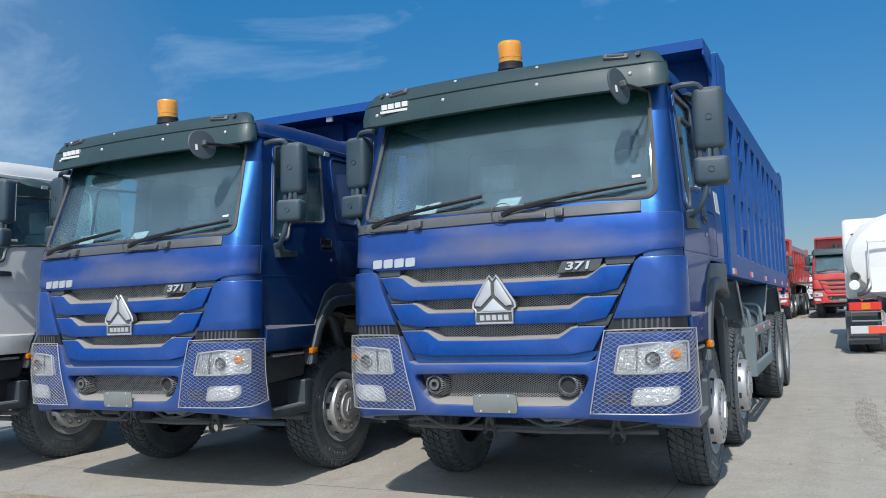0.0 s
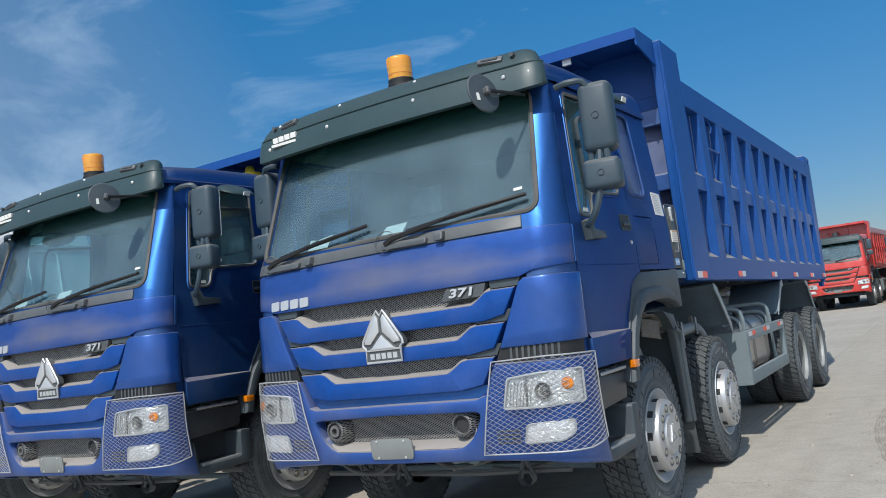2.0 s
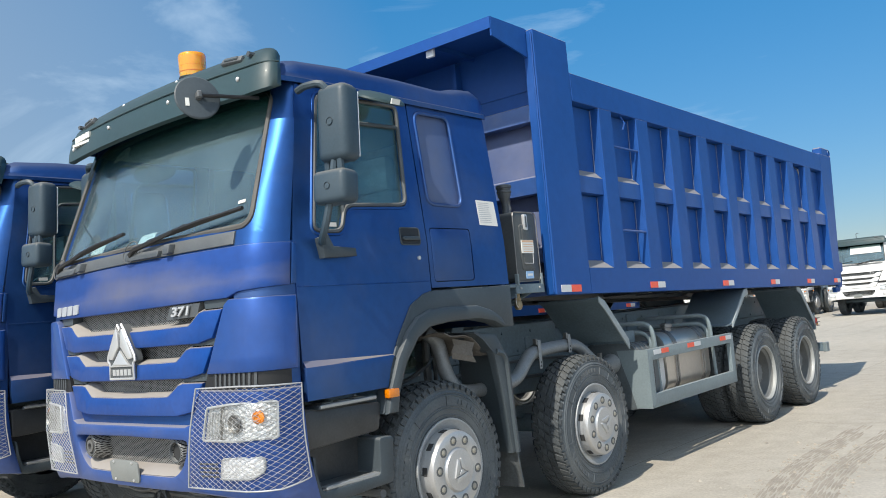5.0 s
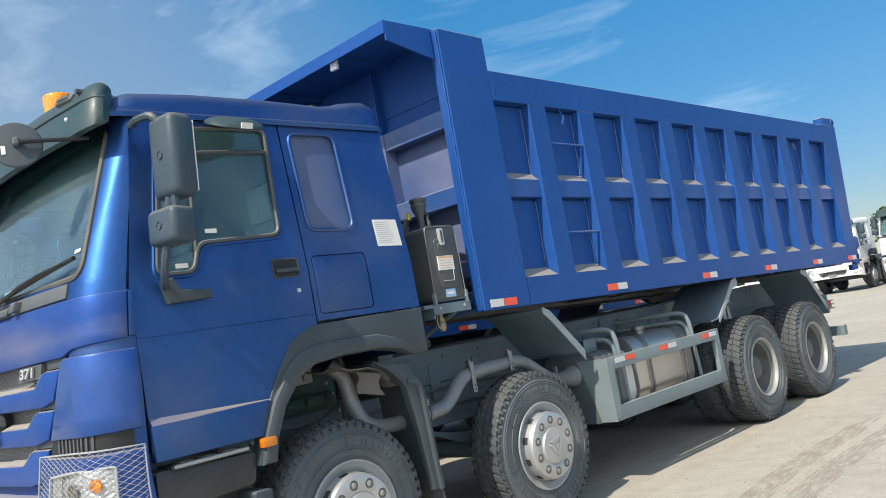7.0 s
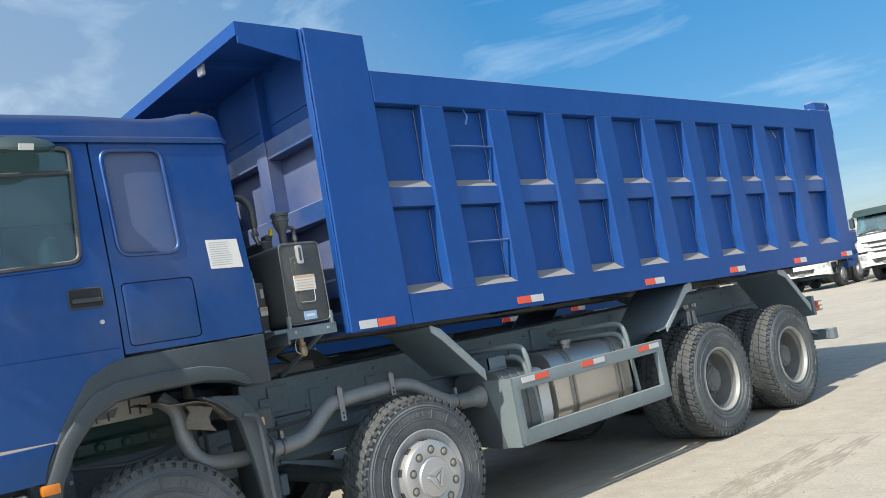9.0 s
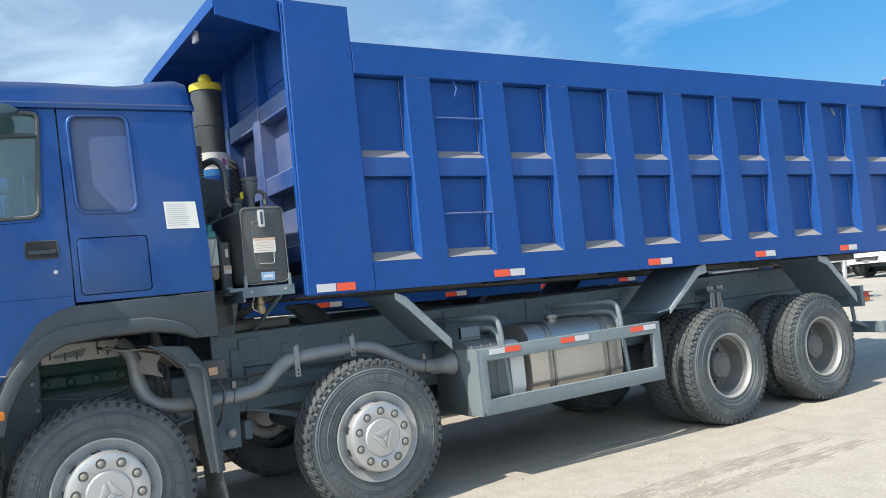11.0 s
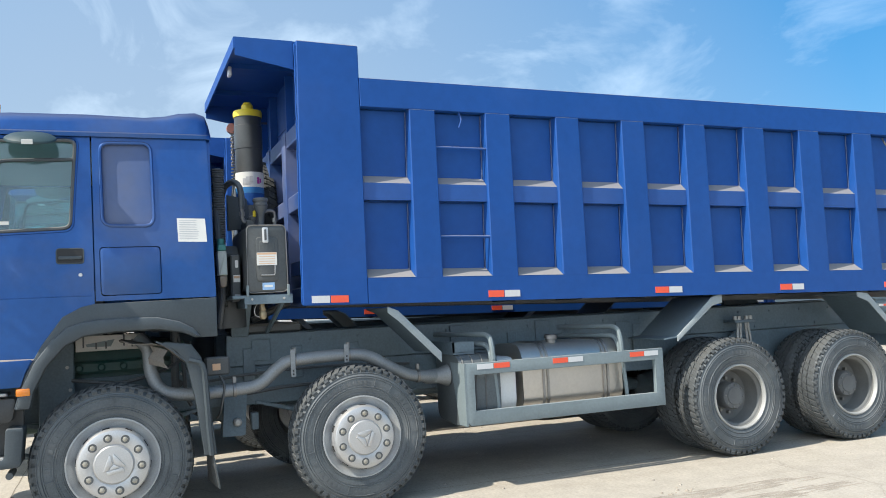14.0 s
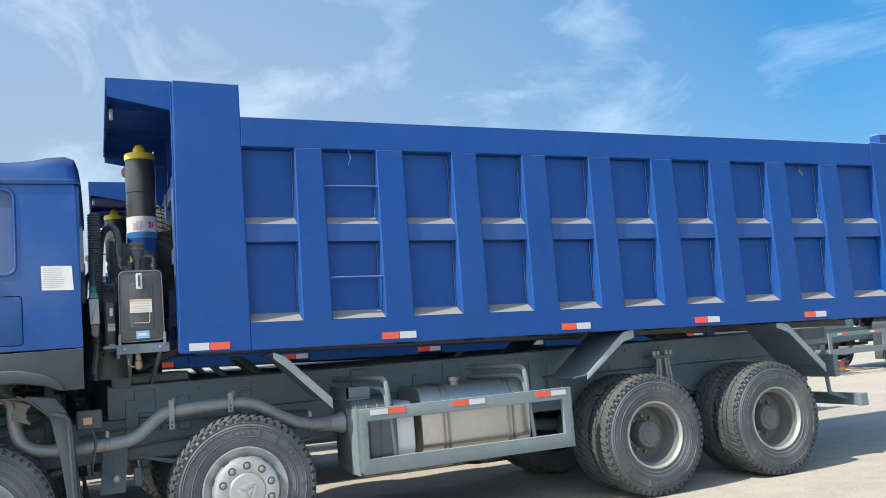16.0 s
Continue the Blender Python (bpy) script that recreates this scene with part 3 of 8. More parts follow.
def build_tyre():
    """A tyre with a carved tread; x = 0 is its outer side."""
    half = [(0.300, -0.045), (0.303, -0.022), (0.325, -0.008), (0.36, 0.000), (0.405, 0.004), (0.45, 0.002), (0.485, -0.006), (0.512, -0.018), (0.530, -0.034), (0.537, -0.055)]
    ribbed = []
    for (r0, a0), (r1, a1) in zip(half, half[1:]):
        ribbed.append((r0, a0))
        for rib in (0.334, 0.372, 0.388, 0.455, 0.470, 0.494):
            if r0 <= rib < r1:
                a = a0 + (a1 - a0) * (rib - r0) / (r1 - r0)
                ribbed += [(rib, a), (rib + 0.003, a + 0.0055), (rib + 0.007, a + 0.005), (rib + 0.010, a)]
    half = sorted(ribbed + [half[-1]])
    whole = half + [(0.540, -0.155)] + [(r, -0.31 - a) for r, a in reversed(half)]
    skin = lathe(whole, 56)
    lugs = lathe([(0.534, -0.045), (0.5425, -0.058), (0.5435, -0.155), (0.5425, -0.252), (0.534, -0.265)], 56)  # the floor of the grooves
    n = 52
    for k in range(n):
        for x0, x1, turn, wide in ((-0.086, -0.022, 0.0, 0.60), (-0.148, -0.099, 0.5, 0.74), (-0.211, -0.162, 0.0, 0.74), (-0.288, -0.224, 0.5, 0.60)):
            a0 = 2 * math.pi * (k + turn) / n
            a1 = a0 + 2 * math.pi * wide / n
            skew = 0.45 * 2 * math.pi / n
            corners = []
            for r in (0.530, 0.556):
                for x, a in ((x0, a0), (x0, a1), (x1, a1 + skew), (x1, a0 + skew)):
                    edge = min(abs(x), abs(-0.31 - x))
                    rr = r - (0.016 if edge < 0.03 and r > 0.54 else 0)
                    corners.append(lugs.verts.new((x, rr * math.cos(a), rr * math.sin(a))))
            for q in ((4, 5, 6, 7), (0, 1, 5, 4), (1, 2, 6, 5), (2, 3, 7, 6), (3, 0, 4, 7)):
                lugs.faces.new([corners[i] for i in q])
    # shoulder bars run down the sidewall
    for k in range(n):
        for s, off in ((1, 0.0), (-1, 0.5)):
            a0 = 2 * math.pi * (k + off) / n
            a1 = a0 + 2 * math.pi * 0.60 / n
            pts = []
            for r, x in ((0.556 - 0.016, -0.022), (0.520, -0.012), (0.500, -0.007)):
                for a in (a0, a1):
                    lift = 0.010 if r > 0.505 else 0.0
                    xx = x + lift
                    xx = xx if s == 1 else -0.31 - xx
                    pts.append(lugs.verts.new((xx, r * math.cos(a), r * math.sin(a))))
            for q in ((0, 1, 3, 2), (2, 3, 5, 4)):
                lugs.faces.new([pts[i] for i in q])
            low = []
            for r, x in ((0.540, -0.030), (0.520, -0.024), (0.500, -0.012)):
                for a in (a0, a1):
                    xx = x if s == 1 else -0.31 - x
                    low.append(lugs.verts.new((xx, r * math.cos(a), r * math.sin(a))))
            for q in ((0, 2), (2, 4), (3, 1), (5, 3)):
                lugs.faces.new((pts[q[0]], pts[q[1]], low[q[1]], low[q[0]]))
    marks = bmesh.new()  # raised bars where the sidewall's lettering runs, and radial joints
    rnd = random.Random(3)
    bars = [(start + 0.105 * k, rnd.uniform(0.04, 0.08), 0.408, 0.440) for start, count in ((0.2, 9), (2.3, 7), (3.9, 8), (5.3, 5)) for k in range(count)]
    bars += [(a, 0.012, 0.388, 0.455) for a in (0.05, 1.35, 2.1, 3.15, 3.75, 5.05, 6.0)]
    for a, wide, r0, r1 in bars:
        v = []
        for x in (0.0, 0.0085):
            for r, da in ((r0, 0), (r0, wide), (r1, wide), (r1, 0)):
                v.append(marks.verts.new((x, r * math.cos(a + da), r * math.sin(a + da))))
        for q in ((4, 5, 6, 7), (0, 1, 5, 4), (1, 2, 6, 5), (2, 3, 7, 6), (3, 0, 4, 7)):
            marks.faces.new([v[i] for i in q])
    return as_mesh("tyre", skin, M_RUBBER_SIDE, 40), as_mesh("tread", lugs, M_RUBBER, 30), as_mesh("sidewall_mark", marks, M_RUBBER_SIDE, 30)


def build_front_rim():
    rim = lathe([(0.300, -0.05), (0.312, -0.018), (0.320, -0.003), (0.318, 0.005), (0.309, 0.005), (0.300, -0.004), (0.288, -0.014), (0.272, -0.020), (0.262, -0.030), (0.256, -0.034), (0.248, -0.040)], 48)
    cap = lathe([(0.253, -0.042), (0.250, -0.030), (0.247, 0.020), (0.243, 0.046), (0.236, 0.060), (0.222, 0.066), (0.150, 0.068), (0.138, 0.062), (0.130, 0.070), (0.126, 0.078), (0.0, 0.084)], 48)
    nuts, pits = [], []
    place = Matrix.Translation((0.064, 0.186, 0.0))
    pits.append(moved(lathe([(0.031, 0.000), (0.030, 0.0065), (0.027, 0.0065), (0.025, 0.004), (0.0, 0.004)], 16), place))
    nuts.append(moved(lathe([(0.019, 0.000), (0.019, 0.006), (0.011, 0.010), (0.0, 0.010)], 6), place))
    slots = [moved(block(-0.020, 0.020, -0.026, 0.026, -0.004, 0.004, 0.0035), Matrix.Translation((0.0, 0, 0.2475)))]
    sign = [sheet(both([(0, -0.062), (0.058, -0.062), (0.058, -0.032), (0.0, -0.032)]), 0.080, 0.090, lambda u, v, w: Vector((w, u, v)), bevel=0.003)]
    for tri in ([(-0.074, -0.026), (-0.046, -0.026), (-0.006, 0.010), (-0.006, 0.068), (-0.016, 0.074)], [(0.074, -0.026), (0.046, -0.026), (0.006, 0.010), (0.006, 0.068), (0.016, 0.074)], [(-0.038, -0.026), (0.038, -0.026), (0.0, 0.006)]):
        sign.append(sheet(tri, 0.080, 0.092, lambda u, v, w: Vector((w, u, v)), bevel=0.003))
    return (as_mesh("rim", rim, M_RIM_FRONT, 35), as_mesh("hub_cap", cap, M_SILVER, 35), as_mesh("wheel_nut", nuts[0], M_NUT, 30),
            as_mesh("nut_recess", pits[0], M_HUB, 30), as_mesh("vent_slot", slots[0], M_HOLE, 30), as_mesh("emblem", join(*sign), M_SILVER, 30))


def build_rear_rim():
    rim = lathe([(0.300, -0.05), (0.310, -0.020), (0.304, -0.006), (0.294, -0.004), (0.287, -0.012), (0.282, -0.040)], 48)
    # the well is cut from the lip to carry its painted shade
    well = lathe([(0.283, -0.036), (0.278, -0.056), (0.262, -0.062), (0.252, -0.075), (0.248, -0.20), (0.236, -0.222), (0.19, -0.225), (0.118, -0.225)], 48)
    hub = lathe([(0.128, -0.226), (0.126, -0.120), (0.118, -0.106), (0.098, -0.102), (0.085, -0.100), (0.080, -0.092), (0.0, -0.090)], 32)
    nut = moved(lathe([(0.016, -0.226), (0.016, -0.190), (0.0, -0.188)], 6), Matrix.Translation((0, 0.163, 0)))
    bolt = moved(lathe([(0.009, -0.104), (0.009, -0.094), (0.0, -0.094)], 6), Matrix.Translation((0, 0.104, 0)))
    return as_mesh("rim", rim, M_RIM_GREY, 35), as_mesh("rim_well", well, M_RIM_SHADE, 35), as_mesh("hub", hub, M_HUB, 35), as_mesh("wheel_nut", nut, M_STEEL, 30), as_mesh("hub_bolt", bolt, M_STEEL, 30)


TYRE, TREAD, MARKS = build_tyre()
RIM_F, CAP_F, NUTS_F, PITS_F, SLOTS_F, SIGN_F = build_front_rim()
RIM_R, WELL_R, HUB_R, NUT_R, BOLT_R = build_rear_rim()
AXLES = (1.535, 3.362, 7.05, 8.50)


def add_wheel(truck, s, y, rear):
    """A wheel part with its tyre and hub; s: the side it stands on."""
    roll = {1.535: 11, 3.362: 71, 7.05: 38, 8.50: 5}[y]
    m = Matrix.Translation((s * (1.145 if not rear else 1.225), y, 0.552)) @ Matrix.Rotation(0 if s > 0 else math.pi, 4, 'Z') @ Matrix.Rotation(radians(roll), 4, 'X')
    wheel = part("wheel", RIM_R if rear else RIM_F, None, truck, "deep grey rear wheel rim" if rear else "", m)
    slim = None if rear else Matrix.Diagonal((0.88, 1, 1, 1))
    part("tyre", TYRE, None, wheel, "dusty black ribbed truck tyre", slim)
    part("tread", TREAD, None, wheel, "", slim)
    tagged(part("sidewall_mark", MARKS, None, wheel), kind="stuff")
    if rear:
        part("rim_well", WELL_R, None, wheel, "dusty grey rim well, darkened for the shade inside it")
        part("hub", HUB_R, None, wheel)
        for k in range(10):
            part("wheel_nut", NUT_R, None, wheel, "", Matrix.Rotation(2 * math.pi * (k + 0.5) / 10, 4, 'X'))
        for k in range(8):
            part("hub_bolt", BOLT_R, None, wheel, "", Matrix.Rotation(2 * math.pi * k / 8, 4, 'X'))
        inner = part("inner_wheel", RIM_R, None, truck, "", m @ Matrix.Translation((-0.335, 0, 0)))
        part("tyre", TYRE, None, inner)
        part("tread", TREAD, None, inner)
    else:
        part("hub_cap", CAP_F, None, wheel, "silver painted hub cap with ten nuts")
        for k in range(10):
            turn = Matrix.Rotation(2 * math.pi * (k + 0.5) / 10, 4, 'X')
            part("nut_recess", PITS_F, None, wheel, "", turn)
            part("wheel_nut", NUTS_F, None, wheel, "", turn)
            part("vent_slot", SLOTS_F, None, wheel, "", Matrix.Rotation(2 * math.pi * k / 10, 4, 'X'))
        part("emblem", SIGN_F, None, wheel)


VISOR_Y = 0.195
WINDOW = [(0.505, 2.045), (0.715, 2.045), (0.765, 2.20), (1.285, 2.225), (1.325, 2.865), (0.655, 2.845)]
DOOR = [(0.355, 1.135), (0.352, 2.0), (0.507, 2.885), (1.420, 2.905), (1.434, 1.672), (1.36, 1.655), (1.235, 1.590), (1.10, 1.40), (1.00, 1.22), (0.965, 1.135)]
SIDE_PANEL = [(1.442, 1.70), (1.430, 2.905), (2.16, 2.94), (2.235, 2.925), (2.268, 1.70)]


def build_cab(truck):
    wind = rounded(both([(0, 2.085), (1.085, 2.085), (1.075, 2.855), (0, 2.862)]), 0.085, 5)
    shell = sheet(both([(0, 1.98), (1.31, 1.98), (1.31, 2.90), (0, 2.93)]), -0.035, 0.0, nose, [wind], NOSE_CUTS, [2.05] + WIND_CUTS)
    back = sheet(rounded([(-1.16, 1.42), (1.16, 1.42), (1.17, 2.0), (1.09, 2.93), (0.9, 3.0), (-0.9, 3.0), (-1.09, 2.93), (-1.17, 2.0)], 0.06), 2.225, 2.262, lambda u, v, w: Vector((u, w, v)))
    floor = block(-1.14, 1.14, 0.34, 2.22, 1.50, 1.54)
    cab = part("cab", shell, M_BLUE, truck, "blue cab shell with dusty paint")
    part("cab_back", back, M_BLUE, cab)
    part("cab_floor", floor, M_BLACK, cab)
    # windscreen and its rubber seal
    part("windscreen", sheet(rounded(both([(0, 2.075), (1.095, 2.075), (1.085, 2.865), (0, 2.87)]), 0.08), -0.030, -0.024, nose, (), NOSE_CUTS, WIND_CUTS), M_GLASS, cab, "curved windscreen with a green tint", smooth=60).visible_shadow = False
    part("windscreen_seal", tube([nose(u, v, 0.0) for u, v in wind], 0.016, 6, closed=True), mat_seal, cab, "dusty grey rubber seal")
    # roof, crowned, with a raised rear lip
    rows = []
    for y, lift, sink in ((0.40, -0.10, 0.02), (0.47, -0.03, 0.01), (0.56, 0.0, 0), (0.9, 0.02, 0), (1.4, 0.025, 0), (1.8, 0.015, 0), (1.95, 0.03, 0), (2.05, 0.055, 0), (2.17, 0.065, 0), (2.225, 0.045, 0), (2.25, -0.02, 0.01), (2.262, -0.10, 0.02)):
        row = []
        for x, z in ((1.127, 2.895), (1.130, 2.915), (1.118, 2.925), (1.112, 2.955), (1.095, 3.0), (1.06, 3.03), (0.98, 3.052), (0.7, 3.075), (0.35, 3.09), (0.0, 3.095)):
            zz = z + (lift if z > 2.93 else 0)
            row.append(Vector((x - sink, y, max(zz, 2.895))))
        rows.append(row + [Vector((-p.x, p.y, p.z)) for p in reversed(row[:-1])])
    part("roof", thick(grid(rows), -0.012), M_BLUE, cab, "blue crowned cab roof", smooth=40)
    for s in (1, -1):
        to = flank(s)
        hole = rounded(WINDOW, 0.055, 4)
        part("door", sheet(DOOR, -0.03, 0.0, to, [hole], (), [2.0, 2.2, 2.5, 2.75]), M_BLUE, cab, "blue cab door with faint dust")
        part("door_window", sheet(rounded(WINDOW, 0.05), -0.020, -0.015, to, (), (), [2.2, 2.5, 2.75]), M_SIDE_GLASS, cab, smooth=60).visible_shadow = False
        part("window_seal", ring_tube(hole, to, 0.013, 0.0), M_BLACK, cab)
        part("window_lip", ring_tube(rounded([(0.485, 2.025), (0.725, 2.025), (0.782, 2.182), (1.298, 2.205), (1.342, 2.885), (0.640, 2.865)], 0.06), to, 0.012, -0.004), M_BLUE, cab)
        part("window_divider", tube([to(y, z, -0.004) for y, z in spline([(0.745, 2.12), (0.772, 2.40), (0.80, 2.63), (0.84, 2.695), (0.92, 2.71), (1.325, 2.725)], 4)], 0.013, 6), M_PLASTIC, cab)
        part("door_sill", sheet([(0.355, 1.135), (0.355, 1.312), (1.030, 1.318), (0.99, 1.235), (0.958, 1.135)], -0.005, 0.024, to, bevel=0.006), M_BLUE, cab)
        part("sill_ledge", thick(grid([[to(y, 1.310, 0.024) for y in (0.357, 0.6, 0.8, 1.03)], [to(0.357 + 0.232 * k, 1.345 - 0.008 * k, 0.001) for k in range(4)]]), 0.003), M_SLAT, cab, "dusty door ledge")
        part("corner_post", sheet([(s * u, v) for u, v in ((0.98, 1.14), (1.366, 1.14), (1.366, 1.99), (0.98, 1.99))], -0.04, -0.006, nose, (), NOSE_CUTS, [1.5, 1.75]), M_BLUE, cab)
        part("door_crease", tube([to(y, 1.742, -0.0015) for y in (0.36, 0.6, 0.9, 1.2, 1.42)], 0.0045, 6), M_BLUE, cab)
        # handle pocket
        part("handle_pocket", sheet(rounded([(1.195, 1.975), (1.365, 1.975), (1.365, 2.075), (1.195, 2.075)], 0.02), 0.001, 0.004, to), M_WIPER, cab, "dark recess behind the door handle")
        part("handle_frame", ring_tube(rounded([(1.193, 1.973), (1.367, 1.973), (1.367, 2.077), (1.193, 2.077)], 0.02), to, 0.005, 0.002), M_PLASTIC, cab)
        part("door_handle", sheet(rounded([(1.205, 2.000), (1.356, 2.000), (1.356, 2.024), (1.205, 2.024)], 0.010), 0.004, 0.018, to, bevel=0.004), M_PLASTIC, cab, "black door handle")
        part("door_lock", moved(lathe([(0.0, 0.008), (0.012, 0.008), (0.014, 0.0)], 14), Matrix.Translation((s * half_width(1.89), 1.345, 1.89)) @ Matrix.Rotation(0 if s > 0 else math.pi, 4, 'Z')), M_CHROME, cab)
        # sleeper panel with its blank window and hatch
        blank = rounded([(1.495, 2.24), (1.845, 2.235), (1.835, 2.855), (1.485, 2.85)], 0.07, 5)
        hatch = rounded([(1.475, 1.735), (1.89, 1.735), (1.885, 2.085), (1.47, 2.085)], 0.03, 3)
        part("side_panel", sheet(SIDE_PANEL, -0.03, 0.0, to, [blank, hatch], (), [2.0, 2.2, 2.5, 2.8]), M_BLUE, cab, "blue sleeper side panel")
        part("blank_window", sheet(rounded([(1.485, 2.23), (1.855, 2.225), (1.845, 2.865), (1.475, 2.86)], 0.07), -0.034, -0.020, to, (), (), [2.5]), M_BLANK, cab, "blue blanked side window, dusty")
        part("blank_window_lip", ring_tube(blank, to, 0.013, 0.0, 8), M_BLUE, cab)
        part("hatch", sheet(rounded([(1.480, 1.740), (1.885, 1.740), (1.880, 2.080), (1.475, 2.080)], 0.028), -0.02, -0.001, to, (), (), [2.0], bevel=0.004), M_BLUE, cab, "blue locker hatch")
        # corner post between door and nose, and the black wheel arch
        part("arch", sheet([(0.915, 0.99), (0.955, 1.13), (0.99, 1.23), (1.09, 1.41), (1.225, 1.60), (1.35, 1.665), (1.434, 1.682), (2.268, 1.692), (2.268, 1.405), (2.12, 1.405), (2.02, 1.445), (1.85, 1.475), (1.57, 1.475), (1.36, 1.455), (1.24, 1.395), (1.12, 1.26), (1.04, 1.10), (1.015, 0.99)], -0.06, 0.012, to, bevel=0.008), M_PLASTIC, cab, "dark grey plastic wheel arch")
        part("arch_lip", sheet([(0.925, 0.985), (0.965, 1.13), (1.04, 1.29), (1.15, 1.44), (1.25, 1.525), (1.38, 1.565), (1.60, 1.575), (1.85, 1.568), (2.0, 1.53), (2.10, 1.475), (2.15, 1.41), (2.11, 1.405), (2.02, 1.447), (1.85, 1.478), (1.57, 1.478), (1.36, 1.458), (1.24, 1.398), (1.12, 1.262), (1.04, 1.10), (1.015, 0.985)], -0.03, 0.045, to, bevel=0.022), M_PLASTIC, cab)
        part("marker_lamp", block(s * 1.205, s * 1.252, 0.93, 1.02, 1.075, 1.128, 0.010, 2), M_AMBER, cab, "orange side marker lamp")
        # entry steps
        part("upper_step", sheet(rounded([(0.36, 0.875), (0.90, 0.90), (0.93, 1.06), (0.36, 1.085)], 0.03), -0.22, -0.02, to, bevel=0.012), M_STEP, cab, "glossy black upper step panel")
        part("upper_tread", block(s * 1.03, s * 1.205, 0.44, 0.88, 1.078, 1.098, 0.004), M_PLASTIC, cab)
        part("tread_strip", block(s * 1.17, s * 1.209, 0.45, 0.87, 1.083, 1.103, 0.004), M_SHEET, cab, "pale metal tread strip")
        part("tread_strip", block(s * 1.16, s * 1.209, 0.45, 0.85, 0.655, 0.676, 0.004), M_SHEET, cab, "pale metal tread strip")
        for k in range(3):
            part("step_slot", block(s * 1.10, s * 1.16, 0.50 + 0.12 * k, 0.58 + 0.12 * k, 1.098, 1.106), M_SHEET, cab)
        part("lower_step", sheet(rounded([(0.355, 0.60), (0.50, 0.585), (0.95, 0.60), (0.975, 0.86), (0.86, 0.865), (0.85, 0.66), (0.42, 0.655), (0.37, 0.86)], 0.025), -0.24, 0.015, to, bevel=0.012), M_PLASTIC, cab, "dark grey moulded entry step")
        part("step_back", block(s * 0.99, s * 1.03, 0.36, 0.96, 0.62, 1.06, 0.004), M_STEP, cab)
        part("lower_tread", block(s * 1.02, s * 1.20, 0.43, 0.85, 0.655, 0.668, 0.003), M_STEEL, cab)
        # door mirror: two cases on a bowed arm
        arm = spline([(s * 1.15, 0.50, 2.835), (s * 1.24, 0.50, 2.845), (s * 1.33, 0.54, 2.82), (s * 1.36, 0.575, 2.60), (s * 1.36, 0.53, 2.35), (s * 1.345, 0.50, 2.18), (s * 1.31, 0.49, 2.06), (s * 1.25, 0.51, 1.985), (s * 1.19, 0.56, 1.965)], 4)
        part("mirror_arm", tube(arm, 0.021, 8), M_MIRROR_CASE, cab)
        lean = Matrix.Translation((s * 1.365, 0.590, 2.612)) @ Matrix.Rotation(radians(-3), 4, 'X') @ Matrix.Rotation(radians(s * 8), 4, 'Z')
        case = block(-0.103, 0.103, -0.075, 0.075, -0.215, 0.215, 0.045, 3)
        part("mirror_case", moved(case, lean), M_MIRROR_CASE, cab, "tall grey mirror case")
        part("mirror_glass", moved(block(-0.085, 0.085, 0.072, 0.080, -0.185, 0.185, 0.004), lean), M_CHROME, cab)
        part("mirror_boss", moved(lathe([(0.022, -0.079), (0.022, -0.072), (0.017, -0.072), (0.017, -0.078), (0, -0.078)], 16, 'Y'), lean), M_MIRROR_CASE, cab)
        low = Matrix.Translation((s * 1.372, 0.530, 2.255)) @ Matrix.Rotation(radians(-4), 4, 'X') @ Matrix.Rotation(radians(s * 8), 4, 'Z')
        part("wide_mirror_case", moved(block(-0.112, 0.112, -0.075, 0.070, -0.092, 0.092, 0.034, 3), low), M_MIRROR_CASE, cab, "small grey wide-angle mirror case")
        part("wide_mirror_boss", moved(lathe([(0.020, -0.079), (0.020, -0.072), (0.015, -0.072), (0.015, -0.078), (0, -0.078)], 16, 'Y'), low), M_MIRROR_CASE, cab)
        for dx in (-0.06, 0.04):
            part("mirror_link", block(s * (1.365 + dx) - 0.018, s * (1.365 + dx) + 0.018, 0.53, 0.56, 2.33, 2.43, 0.006), M_MIRROR_CASE, cab)
        part("mirror_bracket", sheet([(0.505, 2.0), (0.565, 2.02), (0.60, 1.955), (0.765, 1.945), (0.77, 1.90), (0.53, 1.89)], 0.0, 0.05, to, bevel=0.006), M_PLASTIC, cab)
        # kerb mirror over the door
        part("kerb_mirror", moved(lathe([(0, 0.058), (0.09, 0.054), (0.16, 0.036), (0.195, 0.010), (0.20, -0.008), (0.185, -0.018), (0, -0.022)], 32, 'Z'), Matrix.Translation((s * 1.255, 1.045, 2.842)) @ Matrix.Rotation(radians(s * 24), 4, 'Y') @ Matrix.Diagonal((0.72, 0.84, 0.70, 1))), M_VISOR, cab, "dark grey kerb mirror over the door")
        part("kerb_mirror_label", moved(block(-0.004, 0.004, -0.035, 0.035, -0.016, 0.016), Matrix.Translation((s * 1.392, 1.035, 2.793)) @ Matrix.Rotation(radians(s * 20), 4, 'Y')), M_PAPER, cab)
        for y, z in ((0.655, 2.085), (0.86, 2.265)):
            part("window_label", block(s * (half_width(z) - 0.012), s * (half_width(z) - 0.009), y - 0.035, y + 0.035, z - 0.012, z + 0.012), M_PAPER, cab)
    s = 1
    # data sheet stuck on the flank, with lines too small to read
    part("data_sheet", sheet([(2.01, 2.115), (2.215, 2.11), (2.205, 2.285), (2.005, 2.29)], 0.0, 0.003, flank(1)), M_PAPER, cab, "white printed data sheet")
    rnd = random.Random(4)
    for k in range(11):
        z = 2.268 - 0.0135 * k
        part("print_line", sheet([(2.02, z), (2.02 + rnd.uniform(0.10, 0.15), z), (2.15, z + 0.005), (2.02, z + 0.005)], 0.003, 0.0035, flank(1)), M_PRINT, cab)
